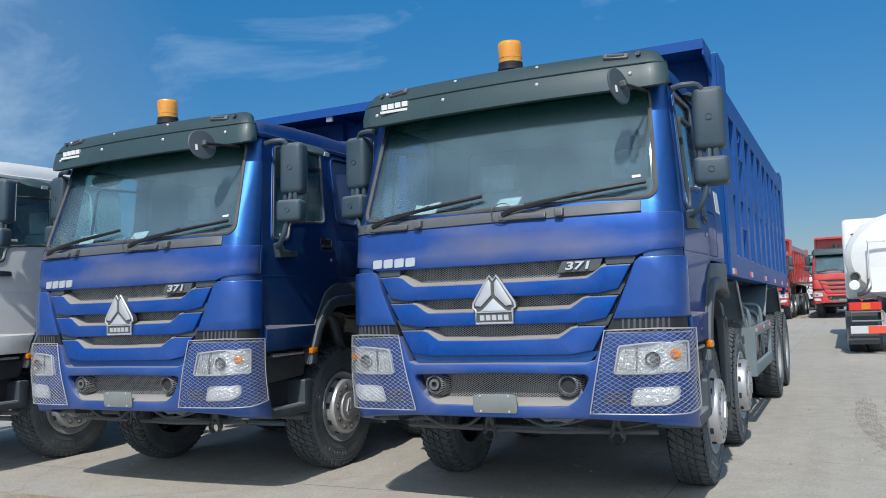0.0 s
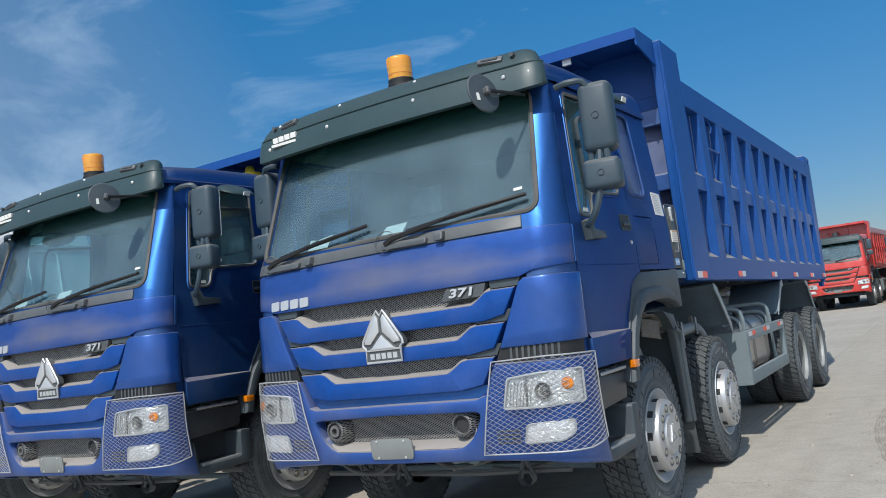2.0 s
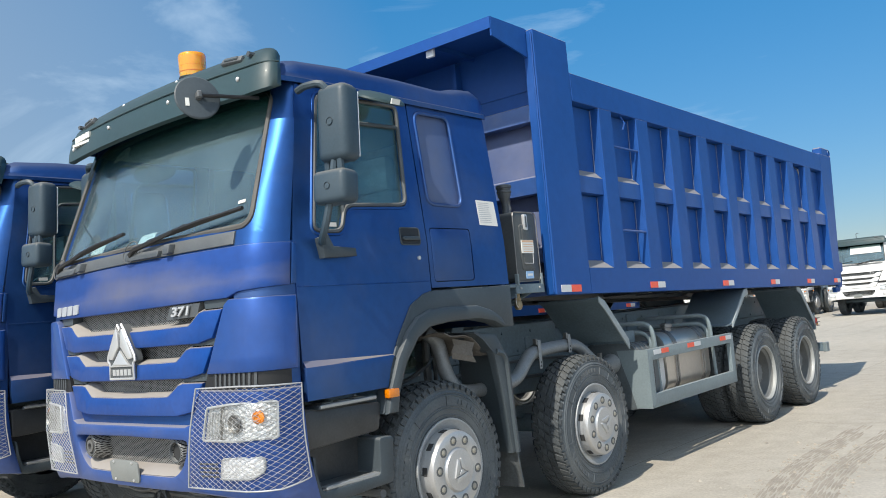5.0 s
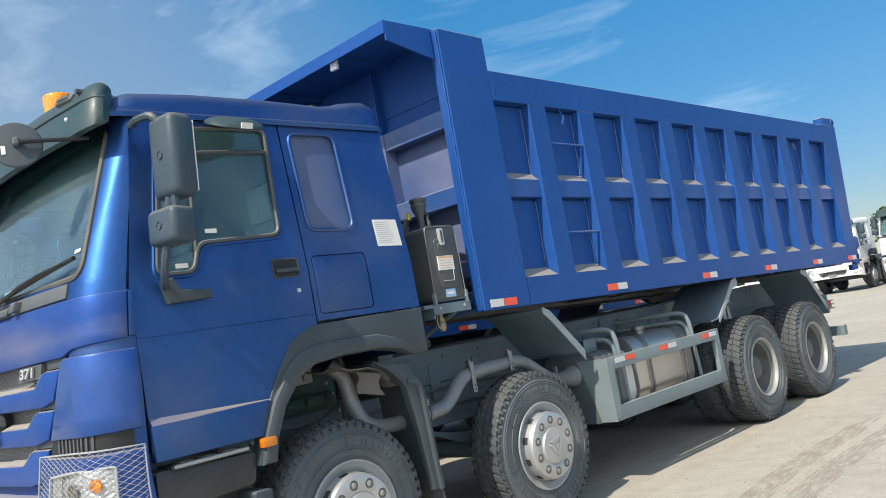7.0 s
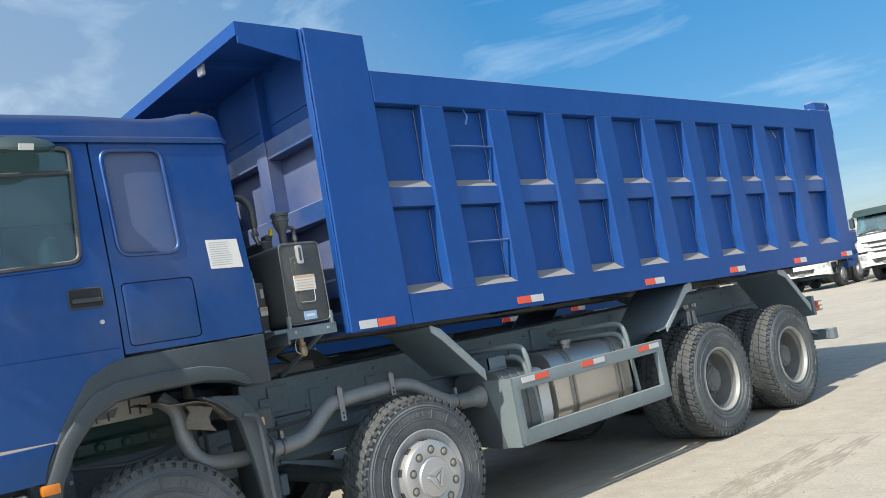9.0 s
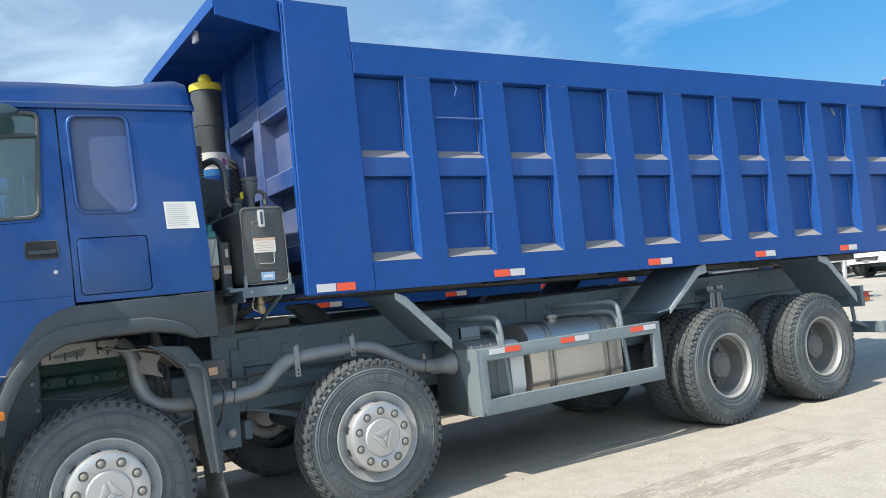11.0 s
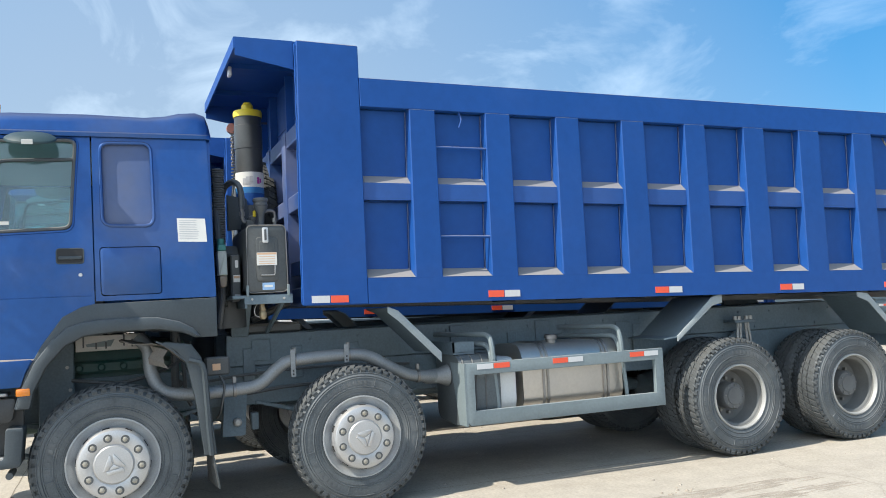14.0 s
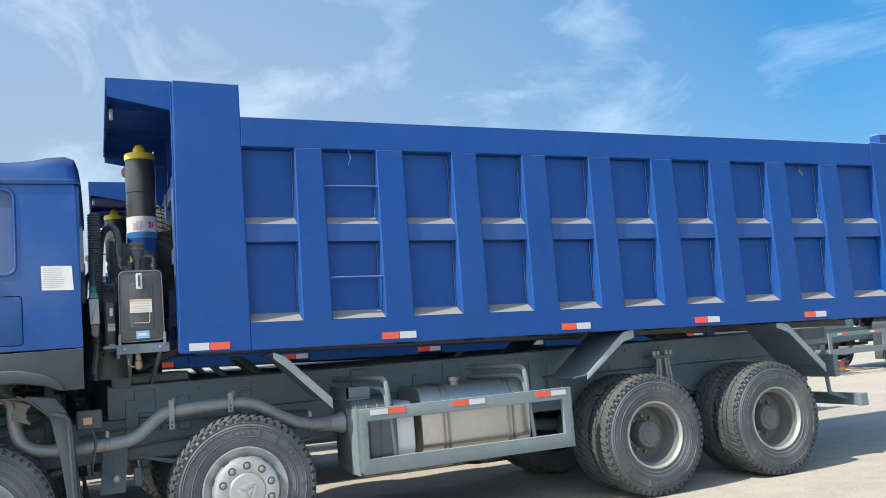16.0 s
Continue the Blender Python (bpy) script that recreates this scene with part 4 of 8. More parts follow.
    # sun visor: a hood curved round the windscreen's head, and the green strip under it
    rows = []
    for off, z, shrink in ((0.040, 2.815, 0.0), (0.0, 2.820, 0.0), (0.008, 2.88, 0.0), (0.032, 2.97, 0.003), (0.072, 3.045, 0.008), (0.110, 3.088, 0.016), (0.145, 3.104, 0.03), (0.165, 3.098, 0.04)):
        row = []
        for u in NOSE_CUTS:
            p = nose(u, 2.80, 0.0)
            end = max(0.0, (abs(u) - 1.02) / 0.29) ** 2
            row.append(Vector((p.x * (1.035 - shrink - 0.045 * end * max(0, z - 2.95) / 0.15), VISOR_Y + off * (1 - 0.35 * end) + (p.y - nose(0, 2.80, 0).y), z + 0.03 * end * (3.104 - z) / 0.284 - 0.075 * end * max(0, z - 2.95) / 0.15)))
        rows.append(row)
    for side in (0, -1):
        rim = [row[side] for row in rows]
        mid = sum(rim, Vector()) / len(rim) + Vector((0.022 if side else -0.022, -0.01, 0))
        cap = bmesh.new()
        hub, ring = cap.verts.new(mid), [cap.verts.new(p) for p in rim]
        for a, b in zip(ring, ring[1:] + ring[:1]):
            cap.faces.new((hub, a, b))
        part("visor_end", thick(cap, 0.006), M_VISOR, cab, smooth=60)
    part("sun_visor", thick(grid(rows), 0.015), M_VISOR, cab, "dark green-grey moulded sun visor", smooth=45)
    strip = [u for u in NOSE_CUTS if abs(u) < 1.1]
    part("sun_strip", grid([[nose(u, z, 0.018) for u in strip] for z in (2.90, 2.80, 2.70, 2.60)]), M_GREEN_STRIP, cab, "green tinted windscreen band, darkened for the visor's shade", smooth=60).visible_shadow = False
    part("visor_seam", tube([Vector((nose(u, 2.80, 0).x * 1.022, VISOR_Y + 0.032 + (nose(u, 2.80, 0).y - nose(0, 2.80, 0).y) , 2.985)) for u in NOSE_CUTS], 0.005, 6), M_VISOR, cab)
    for x in (-0.98, -0.45, 0.35, 0.98):
        part("visor_bracket", tube([(x, 0.31, 3.06), (x, 0.46, 3.05), (x, 0.56, 3.055 if abs(x) < 0.9 else 3.02)], 0.016, 6), M_BLACK, cab)
    for x in (-0.83, 0.83):
        y = VISOR_Y + 0.095 + 0.065 * (x / 1.02) ** 2
        part("marker_lamp", moved(block(-0.085, 0.085, -0.02, 0.022, -0.024, 0.024, 0.014, 2), Matrix.Translation((x, y - 0.012, 3.055)) @ Matrix.Rotation(radians(-35), 4, 'X') @ Matrix.Rotation(radians(8 if x > 0 else -8), 4, 'Z')), M_BLACK, cab)
        part("marker_lens", moved(block(-0.055, 0.055, -0.028, -0.015, -0.012, 0.012, 0.005, 1), Matrix.Translation((x, y - 0.012, 3.055)) @ Matrix.Rotation(radians(-35), 4, 'X') @ Matrix.Rotation(radians(8 if x > 0 else -8), 4, 'Z')), M_PLASTIC, cab)
    for x, z, off in ((-1.0, 2.90, 0.012), (-0.42, 2.93, 0.018), (0.30, 2.93, 0.018), (0.93, 2.92, 0.015), (-0.95, 3.07, 0.10), (-0.35, 3.07, 0.10), (0.28, 3.07, 0.10), (0.97, 3.06, 0.09)):
        y = VISOR_Y + off + 0.065 * (x / 1.02) ** 2
        part("visor_bolt", moved(lathe([(0.014, 0.0), (0.013, 0.006), (0.007, 0.011), (0, 0.012)], 12, 'Y'), Matrix.Translation((x, y + 0.004, z)) @ Matrix.Rotation(math.pi, 4, 'Z')), M_CHROME, cab)
    # maker's mark on the visor: plain white shapes
    for k in range(4):
        part("maker_mark", block(-0.955 + 0.062 * k, -0.908 + 0.062 * k, VISOR_Y + 0.065 * ((-0.93 + 0.062 * k) / 1.02) ** 2 + 0.014, 0.30, 2.934, 2.972), M_PAPER, cab)
    part("maker_mark", block(-0.955, -0.725, VISOR_Y + 0.065 * 0.55 + 0.012, 0.30, 2.902, 2.920), M_PAPER, cab)
    # beacon
    part("beacon_base", moved(lathe([(0.0, 3.05), (0.085, 3.05), (0.085, 3.17), (0.098, 3.175), (0.098, 3.195), (0.09, 3.202), (0.092, 3.232), (0, 3.235)], 24, 'Z'), Matrix.Translation((-0.04, 0.635, 0))), M_WIPER, cab, "black beacon base")
    part("beacon_lens", moved(lathe([(0.086, 3.228), (0.088, 3.29), (0.091, 3.360), (0.091, 3.378), (0.084, 3.390), (0.05, 3.388), (0, 3.388)], 28, 'Z'), Matrix.Translation((-0.04, 0.635, 0))), M_DOME, cab, "amber beacon dome")
    part("beacon_core", moved(lathe([(0.0, 3.236), (0.050, 3.236), (0.046, 3.27), (0.030, 3.31), (0.030, 3.36), (0.0, 3.365)], 18, 'Z'), Matrix.Translation((-0.04, 0.635, 0))), M_REFLECT, cab, "bright reflector inside the beacon")
    for z in (3.26, 3.30, 3.34):
        part("beacon_rib", moved(lathe([(0.084, z), (0.0895, z + 0.006), (0.086, z + 0.012)], 28, 'Z'), Matrix.Translation((-0.04, 0.635, 0))), M_AMBER, cab)
    # round front mirror on its rod
    part("front_mirror_rod", tube(spline([(0.955, 0.005, 2.785), (0.975, 0.10, 2.79), (1.00, 0.22, 2.795), (1.02, 0.33, 2.80)], 4), 0.011, 8), M_WIPER, cab)
    mm = Matrix.Translation((0.912, 0.012, 2.782)) @ Matrix.Rotation(radians(73), 4, 'Z') @ Matrix.Rotation(radians(-10), 4, 'X')
    part("front_mirror", moved(lathe([(0, 0.008), (0.112, 0.008), (0.121, 0.004), (0.122, -0.004), (0.116, -0.009), (0.06, -0.014), (0, -0.016)], 32, 'Y'), mm), M_PLASTIC, cab, "round black front mirror")
    part("front_mirror_clamp", moved(block(-0.016, 0.016, -0.055, -0.010, -0.022, 0.022, 0.008), mm), M_BLACK, cab)
    part("front_mirror_glass", moved(lathe([(0, 0.013), (0.06, 0.012), (0.098, 0.008)], 32, 'Y'), mm), M_CHROME, cab)
    part("front_mirror_label", moved(block(-0.070, -0.050, -0.0165, -0.010, -0.055, -0.010, 0), mm), M_PAPER, cab)
    # cowl, wipers
    part("cowl", sheet([(-1.20, 1.992), (0.98, 1.992), (0.98, 2.065), (-1.20, 2.065)], -0.005, 0.010, nose, (), NOSE_CUTS, bevel=0.004), M_BLACK, cab, "dusty grey plastic cowl")
    for px, tip, b0, b1 in ((-0.97, (-0.50, 2.150), (-0.88, 2.090), (-0.10, 2.185)), (0.07, (0.58, 2.150), (0.22, 2.095), (1.02, 2.185))):
        part("wiper_arm", tube([nose(px, 2.035, 0.03), nose(px + 0.06, 2.06, 0.05), nose(tip[0] - 0.1, tip[1] - 0.03, 0.045), nose(*tip, 0.04)], [0.02, 0.016, 0.010, 0.007], 6), M_WIPER, cab)
        part("wiper_blade", tube([nose(b0[0] + (b1[0] - b0[0]) * t, b0[1] + (b1[1] - b0[1]) * t, 0.022) for t in (0, 0.2, 0.4, 0.6, 0.8, 1)], 0.013, 5), M_WIPER, cab)
        part("wiper_bridge", tube([nose(b0[0] + (b1[0] - b0[0]) * t, b0[1] + (b1[1] - b0[1]) * t, w) for t, w in ((0.12, 0.03), (0.35, 0.050), (0.65, 0.050), (0.88, 0.03))], 0.010, 5), M_WIPER, cab)
        ring = [nose(px + 0.075 * math.cos(a) - 0.01, 2.055 + 0.065 * math.sin(a), 0.03) for a in np.linspace(0, 2 * math.pi, 20)[:-1]]
        part("washer_hose", tube(ring, 0.0035, 4, closed=True), M_BLACK, cab)
        part("wiper_pivot", sheet(rounded([(px - 0.03, 2.0), (px + 0.30, 1.995), (px + 0.30, 2.035), (px - 0.03, 2.045)], 0.012), 0.008, 0.035, nose, bevel=0.006), M_BLACK, cab)
        part("cowl_grip", sheet(rounded([(px + 0.36, 1.998), (px + 0.42, 1.998), (px + 0.42, 2.055), (px + 0.36, 2.055)], 0.01), 0.008, 0.05, nose, bevel=0.008), M_BLACK, cab)
    # nose panel, grille
    part("nose_panel", sheet(both([(0, 1.705), (0.94, 1.712), (1.02, 1.738), (1.312, 1.755), (1.312, 1.982), (0, 1.985)]), -0.03, 0.008, nose, (), NOSE_CUTS, [1.8, 1.9], bevel=0.008), M_DUSTY, cab, "blue nose panel streaked with dust")
    part("nose_end", sheet([(1.316, 1.76), (1.35, 1.76), (1.345, 1.98), (1.316, 1.98)], -0.01, 0.012, nose, bevel=0.006), M_BLUE, cab)
    part("grille_back", sheet(both([(0, 1.02), (0.70, 1.02), (0.78, 1.26), (0.97, 1.72), (0, 1.71)]), -0.10, -0.075, nose, (), NOSE_CUTS), M_SCREEN, cab, "dark grille screen of small diamonds", smooth=60)
    part("nose_core", sheet(both([(0, 1.03), (1.30, 1.03), (1.30, 1.74), (0, 1.74)]), -0.16, -0.12, nose, (), NOSE_CUTS), M_BLACK, cab)
    for k, (a, zt, zb, rise) in enumerate(((0.72, 1.585, 1.485, 0.088), (0.605, 1.395, 1.300, 0.085), (0.52, 1.205, 1.098, 0.085))):
        out = both([(0, zb), (a - 0.02, zb), (0.725 + (zb - 1.272) * 0.45, zb + 0.025), (0.728 + (zt + rise - 1.272) * 0.45, zt + rise - 0.012), (a + 0.04, zt + rise - 0.012), (a, zt + rise - 0.02), (a - 0.09, zt + 0.004), (0, zt)])
        part("grille_slat", sheet(out, -0.075, 0.010, nose, (), NOSE_CUTS, bevel=0.012), M_SLAT, cab, "blue grille slat with a dusty ledge")
        edge = [(a + 0.035, zt + rise - 0.016), (a - 0.005, zt + rise - 0.024), (a - 0.06, zt + 0.022), (a - 0.10, zt), (a - 0.2, zt - 0.002), (a * 0.5, zt - 0.003), (a * 0.25, zt - 0.003)]
        edge = [(-u, v) for u, v in edge] + [(0, zt - 0.003)] + list(reversed(edge))
        part("slat_ledge", thick(grid([[nose(u, v, 0.008) for u, v in edge], [nose(u * 0.985, v + 0.016, -0.030) for u, v in edge], [nose(u * 0.97, v + 0.026, -0.074) for u, v in edge]]), 0.004), M_LEDGE, cab, "tan dust lying on the slat")
        edge_u = 0.735 + (zt + rise - 1.272) * 0.45
        wing = [(a + 0.03, zt + rise - 0.006), (edge_u, zt + rise - 0.006), (edge_u + 0.035, zt + rise + 0.06), (a + 0.02, zt + rise + 0.06)]
        for s in (1, -1):
            part("grille_infill", sheet([(s * u, v) for u, v in wing], -0.08, -0.012, nose, (), NOSE_CUTS), M_PLASTIC, cab)
    part("grille_chin", sheet(both([(0, 1.035), (0.60, 1.035), (0.68, 1.12), (0, 1.10)]), -0.06, -0.028, nose, (), NOSE_CUTS), M_BLUE, cab)
    for s in (1, -1):
        part("corner_panel", sheet([(s * u, v) for u, v in ((0.775, 1.318), (1.337, 1.318), (1.345, 1.70), (0.965, 1.705), (0.93, 1.68))], -0.06, 0.022, nose, (), NOSE_CUTS, [1.4, 1.55], bevel=0.014), M_CORNER, cab, "blue corner panel beside the grille")
        part("vent_gap", sheet([(s * u, v) for u, v in ((0.74, 1.20), (1.32, 1.20), (1.32, 1.33), (0.77, 1.33))], -0.09, -0.05, nose, (), NOSE_CUTS), M_BLACK, cab)
        for k in range(7):
            part("vent_slat", sheet([(s * u, v) for u, v in ((0.92 + 0.032 * k, 1.225), (0.936 + 0.032 * k, 1.225), (0.936 + 0.032 * k, 1.31), (0.92 + 0.032 * k, 1.31))], -0.05, -0.035, nose), M_BLACK, cab)
    # maker's badge as plain facets on a dark base, and four plain blocks for the name
    flat = lambda u, v, w: Vector((u * 0.80, nose_line(1.45) - w, v))
    part("badge_base", sheet([(-0.165, 1.315), (0.165, 1.315), (0.165, 1.405), (0.19, 1.42), (0.185, 1.45), (0.06, 1.60), (0.03, 1.632), (0.0, 1.60), (-0.03, 1.632), (-0.06, 1.60), (-0.185, 1.45), (-0.19, 1.42), (-0.165, 1.405)], -0.02, 0.030, flat), M_BLACK, cab)
    crest = [(-0.165, 1.315), (0.165, 1.315), (0.165, 1.405), (0.19, 1.42), (0.185, 1.45), (0.06, 1.60), (0.03, 1.632), (0.0, 1.60), (-0.03, 1.632), (-0.06, 1.60), (-0.185, 1.45), (-0.19, 1.42), (-0.165, 1.405)]
    part("badge_outline", tube([flat(u, v, 0.030) for u, v in crest], 0.008, 6, closed=True), M_CHROME, cab)
    for tri in ([(-0.175, 1.425), (-0.170, 1.448), (-0.055, 1.595), (-0.032, 1.618), (-0.008, 1.590), (-0.008, 1.50), (-0.115, 1.418)], [(0.175, 1.425), (0.170, 1.448), (0.055, 1.595), (0.032, 1.618), (0.008, 1.590), (0.008, 1.50), (0.115, 1.418)], [(-0.14, 1.392), (0.14, 1.392), (0.105, 1.408), (0.0, 1.487), (-0.105, 1.408)], ):
        cu, cv = sum(u for u, v in tri) / len(tri), sum(v for u, v in tri) / len(tri)
        part("badge_facet", sheet([(cu + (u - cu) * 0.90, cv + (v - cv) * 0.90) for u, v in tri], 0.0, 0.042, flat, bevel=0.003), M_CHROME, cab, "satin chrome badge facet")
    part("badge_ground", sheet([(u * 0.97, 1.46 + (v - 1.46) * 0.97) for u, v in crest], -0.002, 0.028, flat), M_WIPER, cab, "black badge ground")
    part("badge_rim", tube([flat(u, v, 0.034) for u, v in ((-0.165, 1.315), (0.165, 1.315), (0.165, 1.39), (-0.165, 1.39))], 0.006, 6, closed=True), M_CHROME, cab)
    for k in range(5):
        u = -0.128 + 0.054 * k
        part("badge_bar", sheet([(u, 1.335), (u + 0.040, 1.335), (u + 0.040, 1.370), (u, 1.370)], 0.0, 0.034, flat), M_CHROME, cab)
    for k in range(4):
        u = -0.965 + 0.094 * k
        part("name_block", sheet(rounded([(u, 1.728), (u + 0.078, 1.731), (u + 0.078, 1.793), (u, 1.790)], 0.012), 0.008, 0.016, nose), M_CHROME, cab)
    part("figures_plate", sheet([(0.43, 1.628), (0.70, 1.632), (0.73, 1.705), (0.47, 1.70)], -0.06, 0.004, nose), M_BLACK, cab)
    fig = letters("371", 0.084, 0.004)
    for v in fig.verts:
        v.co = nose((v.co.x + 0.12 * v.co.z) * 1.36 + 0.572, v.co.z * 0.82 + 1.646, 0.014 - v.co.y)
    part("model_number", fig, M_CHROME, cab, "chrome figures 371")
    # things inside: dashboard, wheel, seats
    part("dashboard", sheet(rounded([(0.34, 1.60), (0.62, 1.60), (0.66, 1.95), (0.50, 2.06), (0.34, 2.05)], 0.05), -1.05, 1.05, lambda u, v, w: Vector((w, u, v))), M_TRIM_IN, cab)
    ring = [(0.58 + 0.22 * math.cos(a), 0.80 + 0.20 * math.sin(a), 2.08 + 0.10 * math.sin(a)) for a in np.linspace(0, 2 * math.pi, 28)[:-1]]
    part("steering_wheel", join(tube(ring, 0.016, 6, closed=True), tube([(0.58, 0.80, 2.08), (0.58, 0.66, 1.85)], 0.03, 6), tube([(0.37, 0.80, 2.08), (0.79, 0.80, 2.08)], 0.015, 5)), M_BLACK, cab)
    for x in (0.58, -0.58):
        part("seat", join(block(x - 0.25, x + 0.25, 1.05, 1.5, 1.62, 1.80, 0.06, 2), moved(block(x - 0.24, x + 0.24, -0.07, 0.07, 0.0, 0.68, 0.06, 2), Matrix.Translation((0, 1.52, 1.74)) @ Matrix.Rotation(radians(-10), 4, 'X'))), M_WRAP, cab, "grey cab seat in clear plastic wrapping")
        part("headrest", block(x - 0.17, x + 0.17, 1.58, 1.70, 2.40, 2.66, 0.05, 2), M_WRAP, cab, "headrest in clear plastic wrapping")
    part("bunk_curtain", block(-1.08, 1.08, 2.12, 2.18, 1.6, 2.85), M_SEAT, cab)
    part("headliner", block(-1.04, 1.04, 0.52, 2.15, 2.86, 2.88), M_TRIM_IN, cab)
    for sheet_of in ([(-0.68, 2.10), (-0.50, 2.095), (-0.46, 2.19), (-0.60, 2.17), (-0.67, 2.18)], [(-0.03, 2.10), (0.14, 2.105), (0.175, 2.165), (0.01, 2.16)]):
        part("paper", sheet(sheet_of, -0.050, -0.047, nose), M_PAPER, cab, "white paper leaning on the windscreen")
    part("glass_label", sheet([(0.93, 2.222), (0.985, 2.225), (0.985, 2.243), (0.93, 2.24)], -0.023, -0.021, nose), M_PAPER, cab)
    return cab


def build_bumper(truck):
    hole = rounded(both([(0, 0.772), (0.47, 0.772), (0.555, 0.835), (0.625, 0.972), (0, 0.985)]), 0.05, 4)
    out = both([(0, 0.690), (0.62, 0.690), (0.95, 0.672), (1.20, 0.635), (1.36, 0.600), (1.37, 0.85), (1.345, 1.225), (0.735, 1.238), (0.715, 1.20), (0.655, 1.065), (0.60, 1.048), (0, 1.052)])
    bumper = part("bumper", sheet(out, -0.06, 0.030, nose, [hole], NOSE_CUTS, bevel=0.016), M_BUMPER, truck, "blue front bumper with a dusty lip")
    lip = [(0.56, 0.86), (0.535, 0.81), (0.47, 0.785), (0.36, 0.782), (0.18, 0.782)]
    lip = [(-u, v) for u, v in lip] + [(0, 0.782)] + list(reversed(lip))
    part("intake_ledge", thick(grid([[nose(u * 1.02, v - 0.012, 0.020) for u, v in lip], [nose(u * 0.985, v + 0.020, -0.030) for u, v in lip], [nose(u * 0.97, v + 0.030, -0.084) for u, v in lip]]), 0.004), M_LEDGE, bumper, "tan dust in the intake")
    part("intake_screen", sheet(both([(0, 0.74), (0.66, 0.74), (0.68, 1.0), (0, 1.0)]), -0.10, -0.085, nose, (), NOSE_CUTS), M_SCREEN, bumper, "dark intake screen", smooth=60)
    part("bumper_back", sheet(both([(0, 0.70), (1.30, 0.66), (1.30, 1.20), (0, 1.05)]), -0.20, -0.17, nose, (), NOSE_CUTS), M_BLACK, bumper)
    for s in (1, -1):
        c = nose(s * 0.475, 0.905, 0)
        y = c.y
        cone = moved(lathe([(0.10, 0.09), (0.085, 0.04), (0.066, -0.004), (0.056, -0.010), (0.052, 0.0), (0.050, 0.07)], 24, 'Y'), Matrix.Translation((c.x, y, c.z)))
        part("tow_socket", cone, M_SCREEN, bumper, "perforated cone round a towing hole")
        part("tow_ring", moved(lathe([(0.050, 0.004), (0.052, -0.010), (0.058, -0.010), (0.062, 0.002)], 24, 'Y'), Matrix.Translation((c.x, y, c.z))), M_BLACK, bumper)
        part("tow_hollow", moved(lathe([(0.052, 0.012), (0, 0.012)], 24, 'Y'), Matrix.Translation((c.x, y, c.z))), M_HOLE, bumper)
        if s < 0:
            part("tow_eye", moved(lathe([(0.018, 0.01), (0.02, -0.012), (0.038, -0.012), (0.042, 0.005)], 18, 'Y'), Matrix.Translation((c.x, y, c.z))), M_STEEL, bumper)
    plate = sheet(rounded([(-0.165, 0.722), (0.125, 0.722), (0.135, 0.742), (0.135, 0.835), (0.10, 0.848), (-0.13, 0.848), (-0.175, 0.835), (-0.175, 0.742)], 0.008, 2), 0.030, 0.040, nose, bevel=0.003)
    part("blank_plate", plate, M_PLATE, bumper, "blank grey metal number plate holder")
    for u in (-0.12, 0.08):
        for z in (0.735, 0.835):
            part("plate_screw", moved(lathe([(0.008, 0), (0.007, 0.005), (0, 0.006)], 8, 'Y'), Matrix.Translation(nose(u, z, 0.040)) @ Matrix.Rotation(math.pi, 4, 'Z')), M_CHROME, bumper)
    for s in (1, -1):
        vent = part("corner_vent", sheet([(s * u, v) for u, v in ((0.74, 1.240), (1.30, 1.236), (1.30, 1.338), (0.78, 1.338))], -0.03, 0.004, nose, (), NOSE_CUTS), M_WIPER, bumper, "black vent above the lamp")
        for k in range(9):
            u = 0.83 + 0.035 * k
            part("vent_slat", sheet([(s * a, b) for a, b in ((u, 1.25), (u + 0.014, 1.25), (u + 0.018, 1.33), (u + 0.004, 1.33))], 0.0, 0.010, nose), M_BLACK, vent)
    for s in (1, -1):
        q = lambda pts: [(s * u, v) for u, v in pts]
        lamp_out = rounded(q([(0.812, 1.148), (0.778, 0.982), (1.00, 0.980), (1.214, 0.987), (1.214, 1.168), (1.00, 1.166)]), 0.014, 3)
        lamp = part("headlamp", sheet(lamp_out, 0.020, 0.034, nose, (), NOSE_CUTS), M_REFLECT, bumper, "bright headlamp with an amber indicator", smooth=25)
        for u, z, r in ((1.012, 1.066, 0.048),):
            c = nose(s * u, z, 0.036)
            for k in range(7):
                g = 0.80 + 0.020 * k
                part("lamp_facet", sheet(q([(g, 0.99), (g + 0.006, 0.99), (g + 0.03, 1.125), (g + 0.024, 1.125)]), 0.030, 0.044, nose), M_REFLECT, bumper)
            part("lamp_divider", sheet(q([(0.905, 0.985), (0.915, 0.985), (0.925, 1.15), (0.915, 1.15)]), 0.030, 0.046, nose), M_STEEL, bumper)
            part("lamp_bowl", moved(lathe([(r, -0.010), (r * 0.97, -0.016), (r * 0.72, 0.0), (r * 0.5, 0.004), (r * 0.46, -0.006), (0, -0.012)], 24, 'Y'), Matrix.Translation(c)), M_STEEL, bumper, "projector lens")
        c = nose(s * 1.135, 1.094, 0.036)
        part("indicator", moved(lathe([(0.036, 0.0), (0.034, -0.008), (0.02, -0.014), (0, -0.010)], 10, 'Y'), Matrix.Translation(c) @ Matrix.Rotation(radians(s * 25), 4, 'Z')), M_AMBER, bumper, "amber indicator")
        part("lamp_cover", sheet(lamp_out, 0.050, 0.055, nose, (), NOSE_CUTS), M_LENS, bumper, smooth=60).visible_shadow = False
        part("lamp_bezel", tube([nose(u, v, 0.048) for u, v in lamp_out], 0.007, 6, closed=True), M_LENS_GREY, bumper)
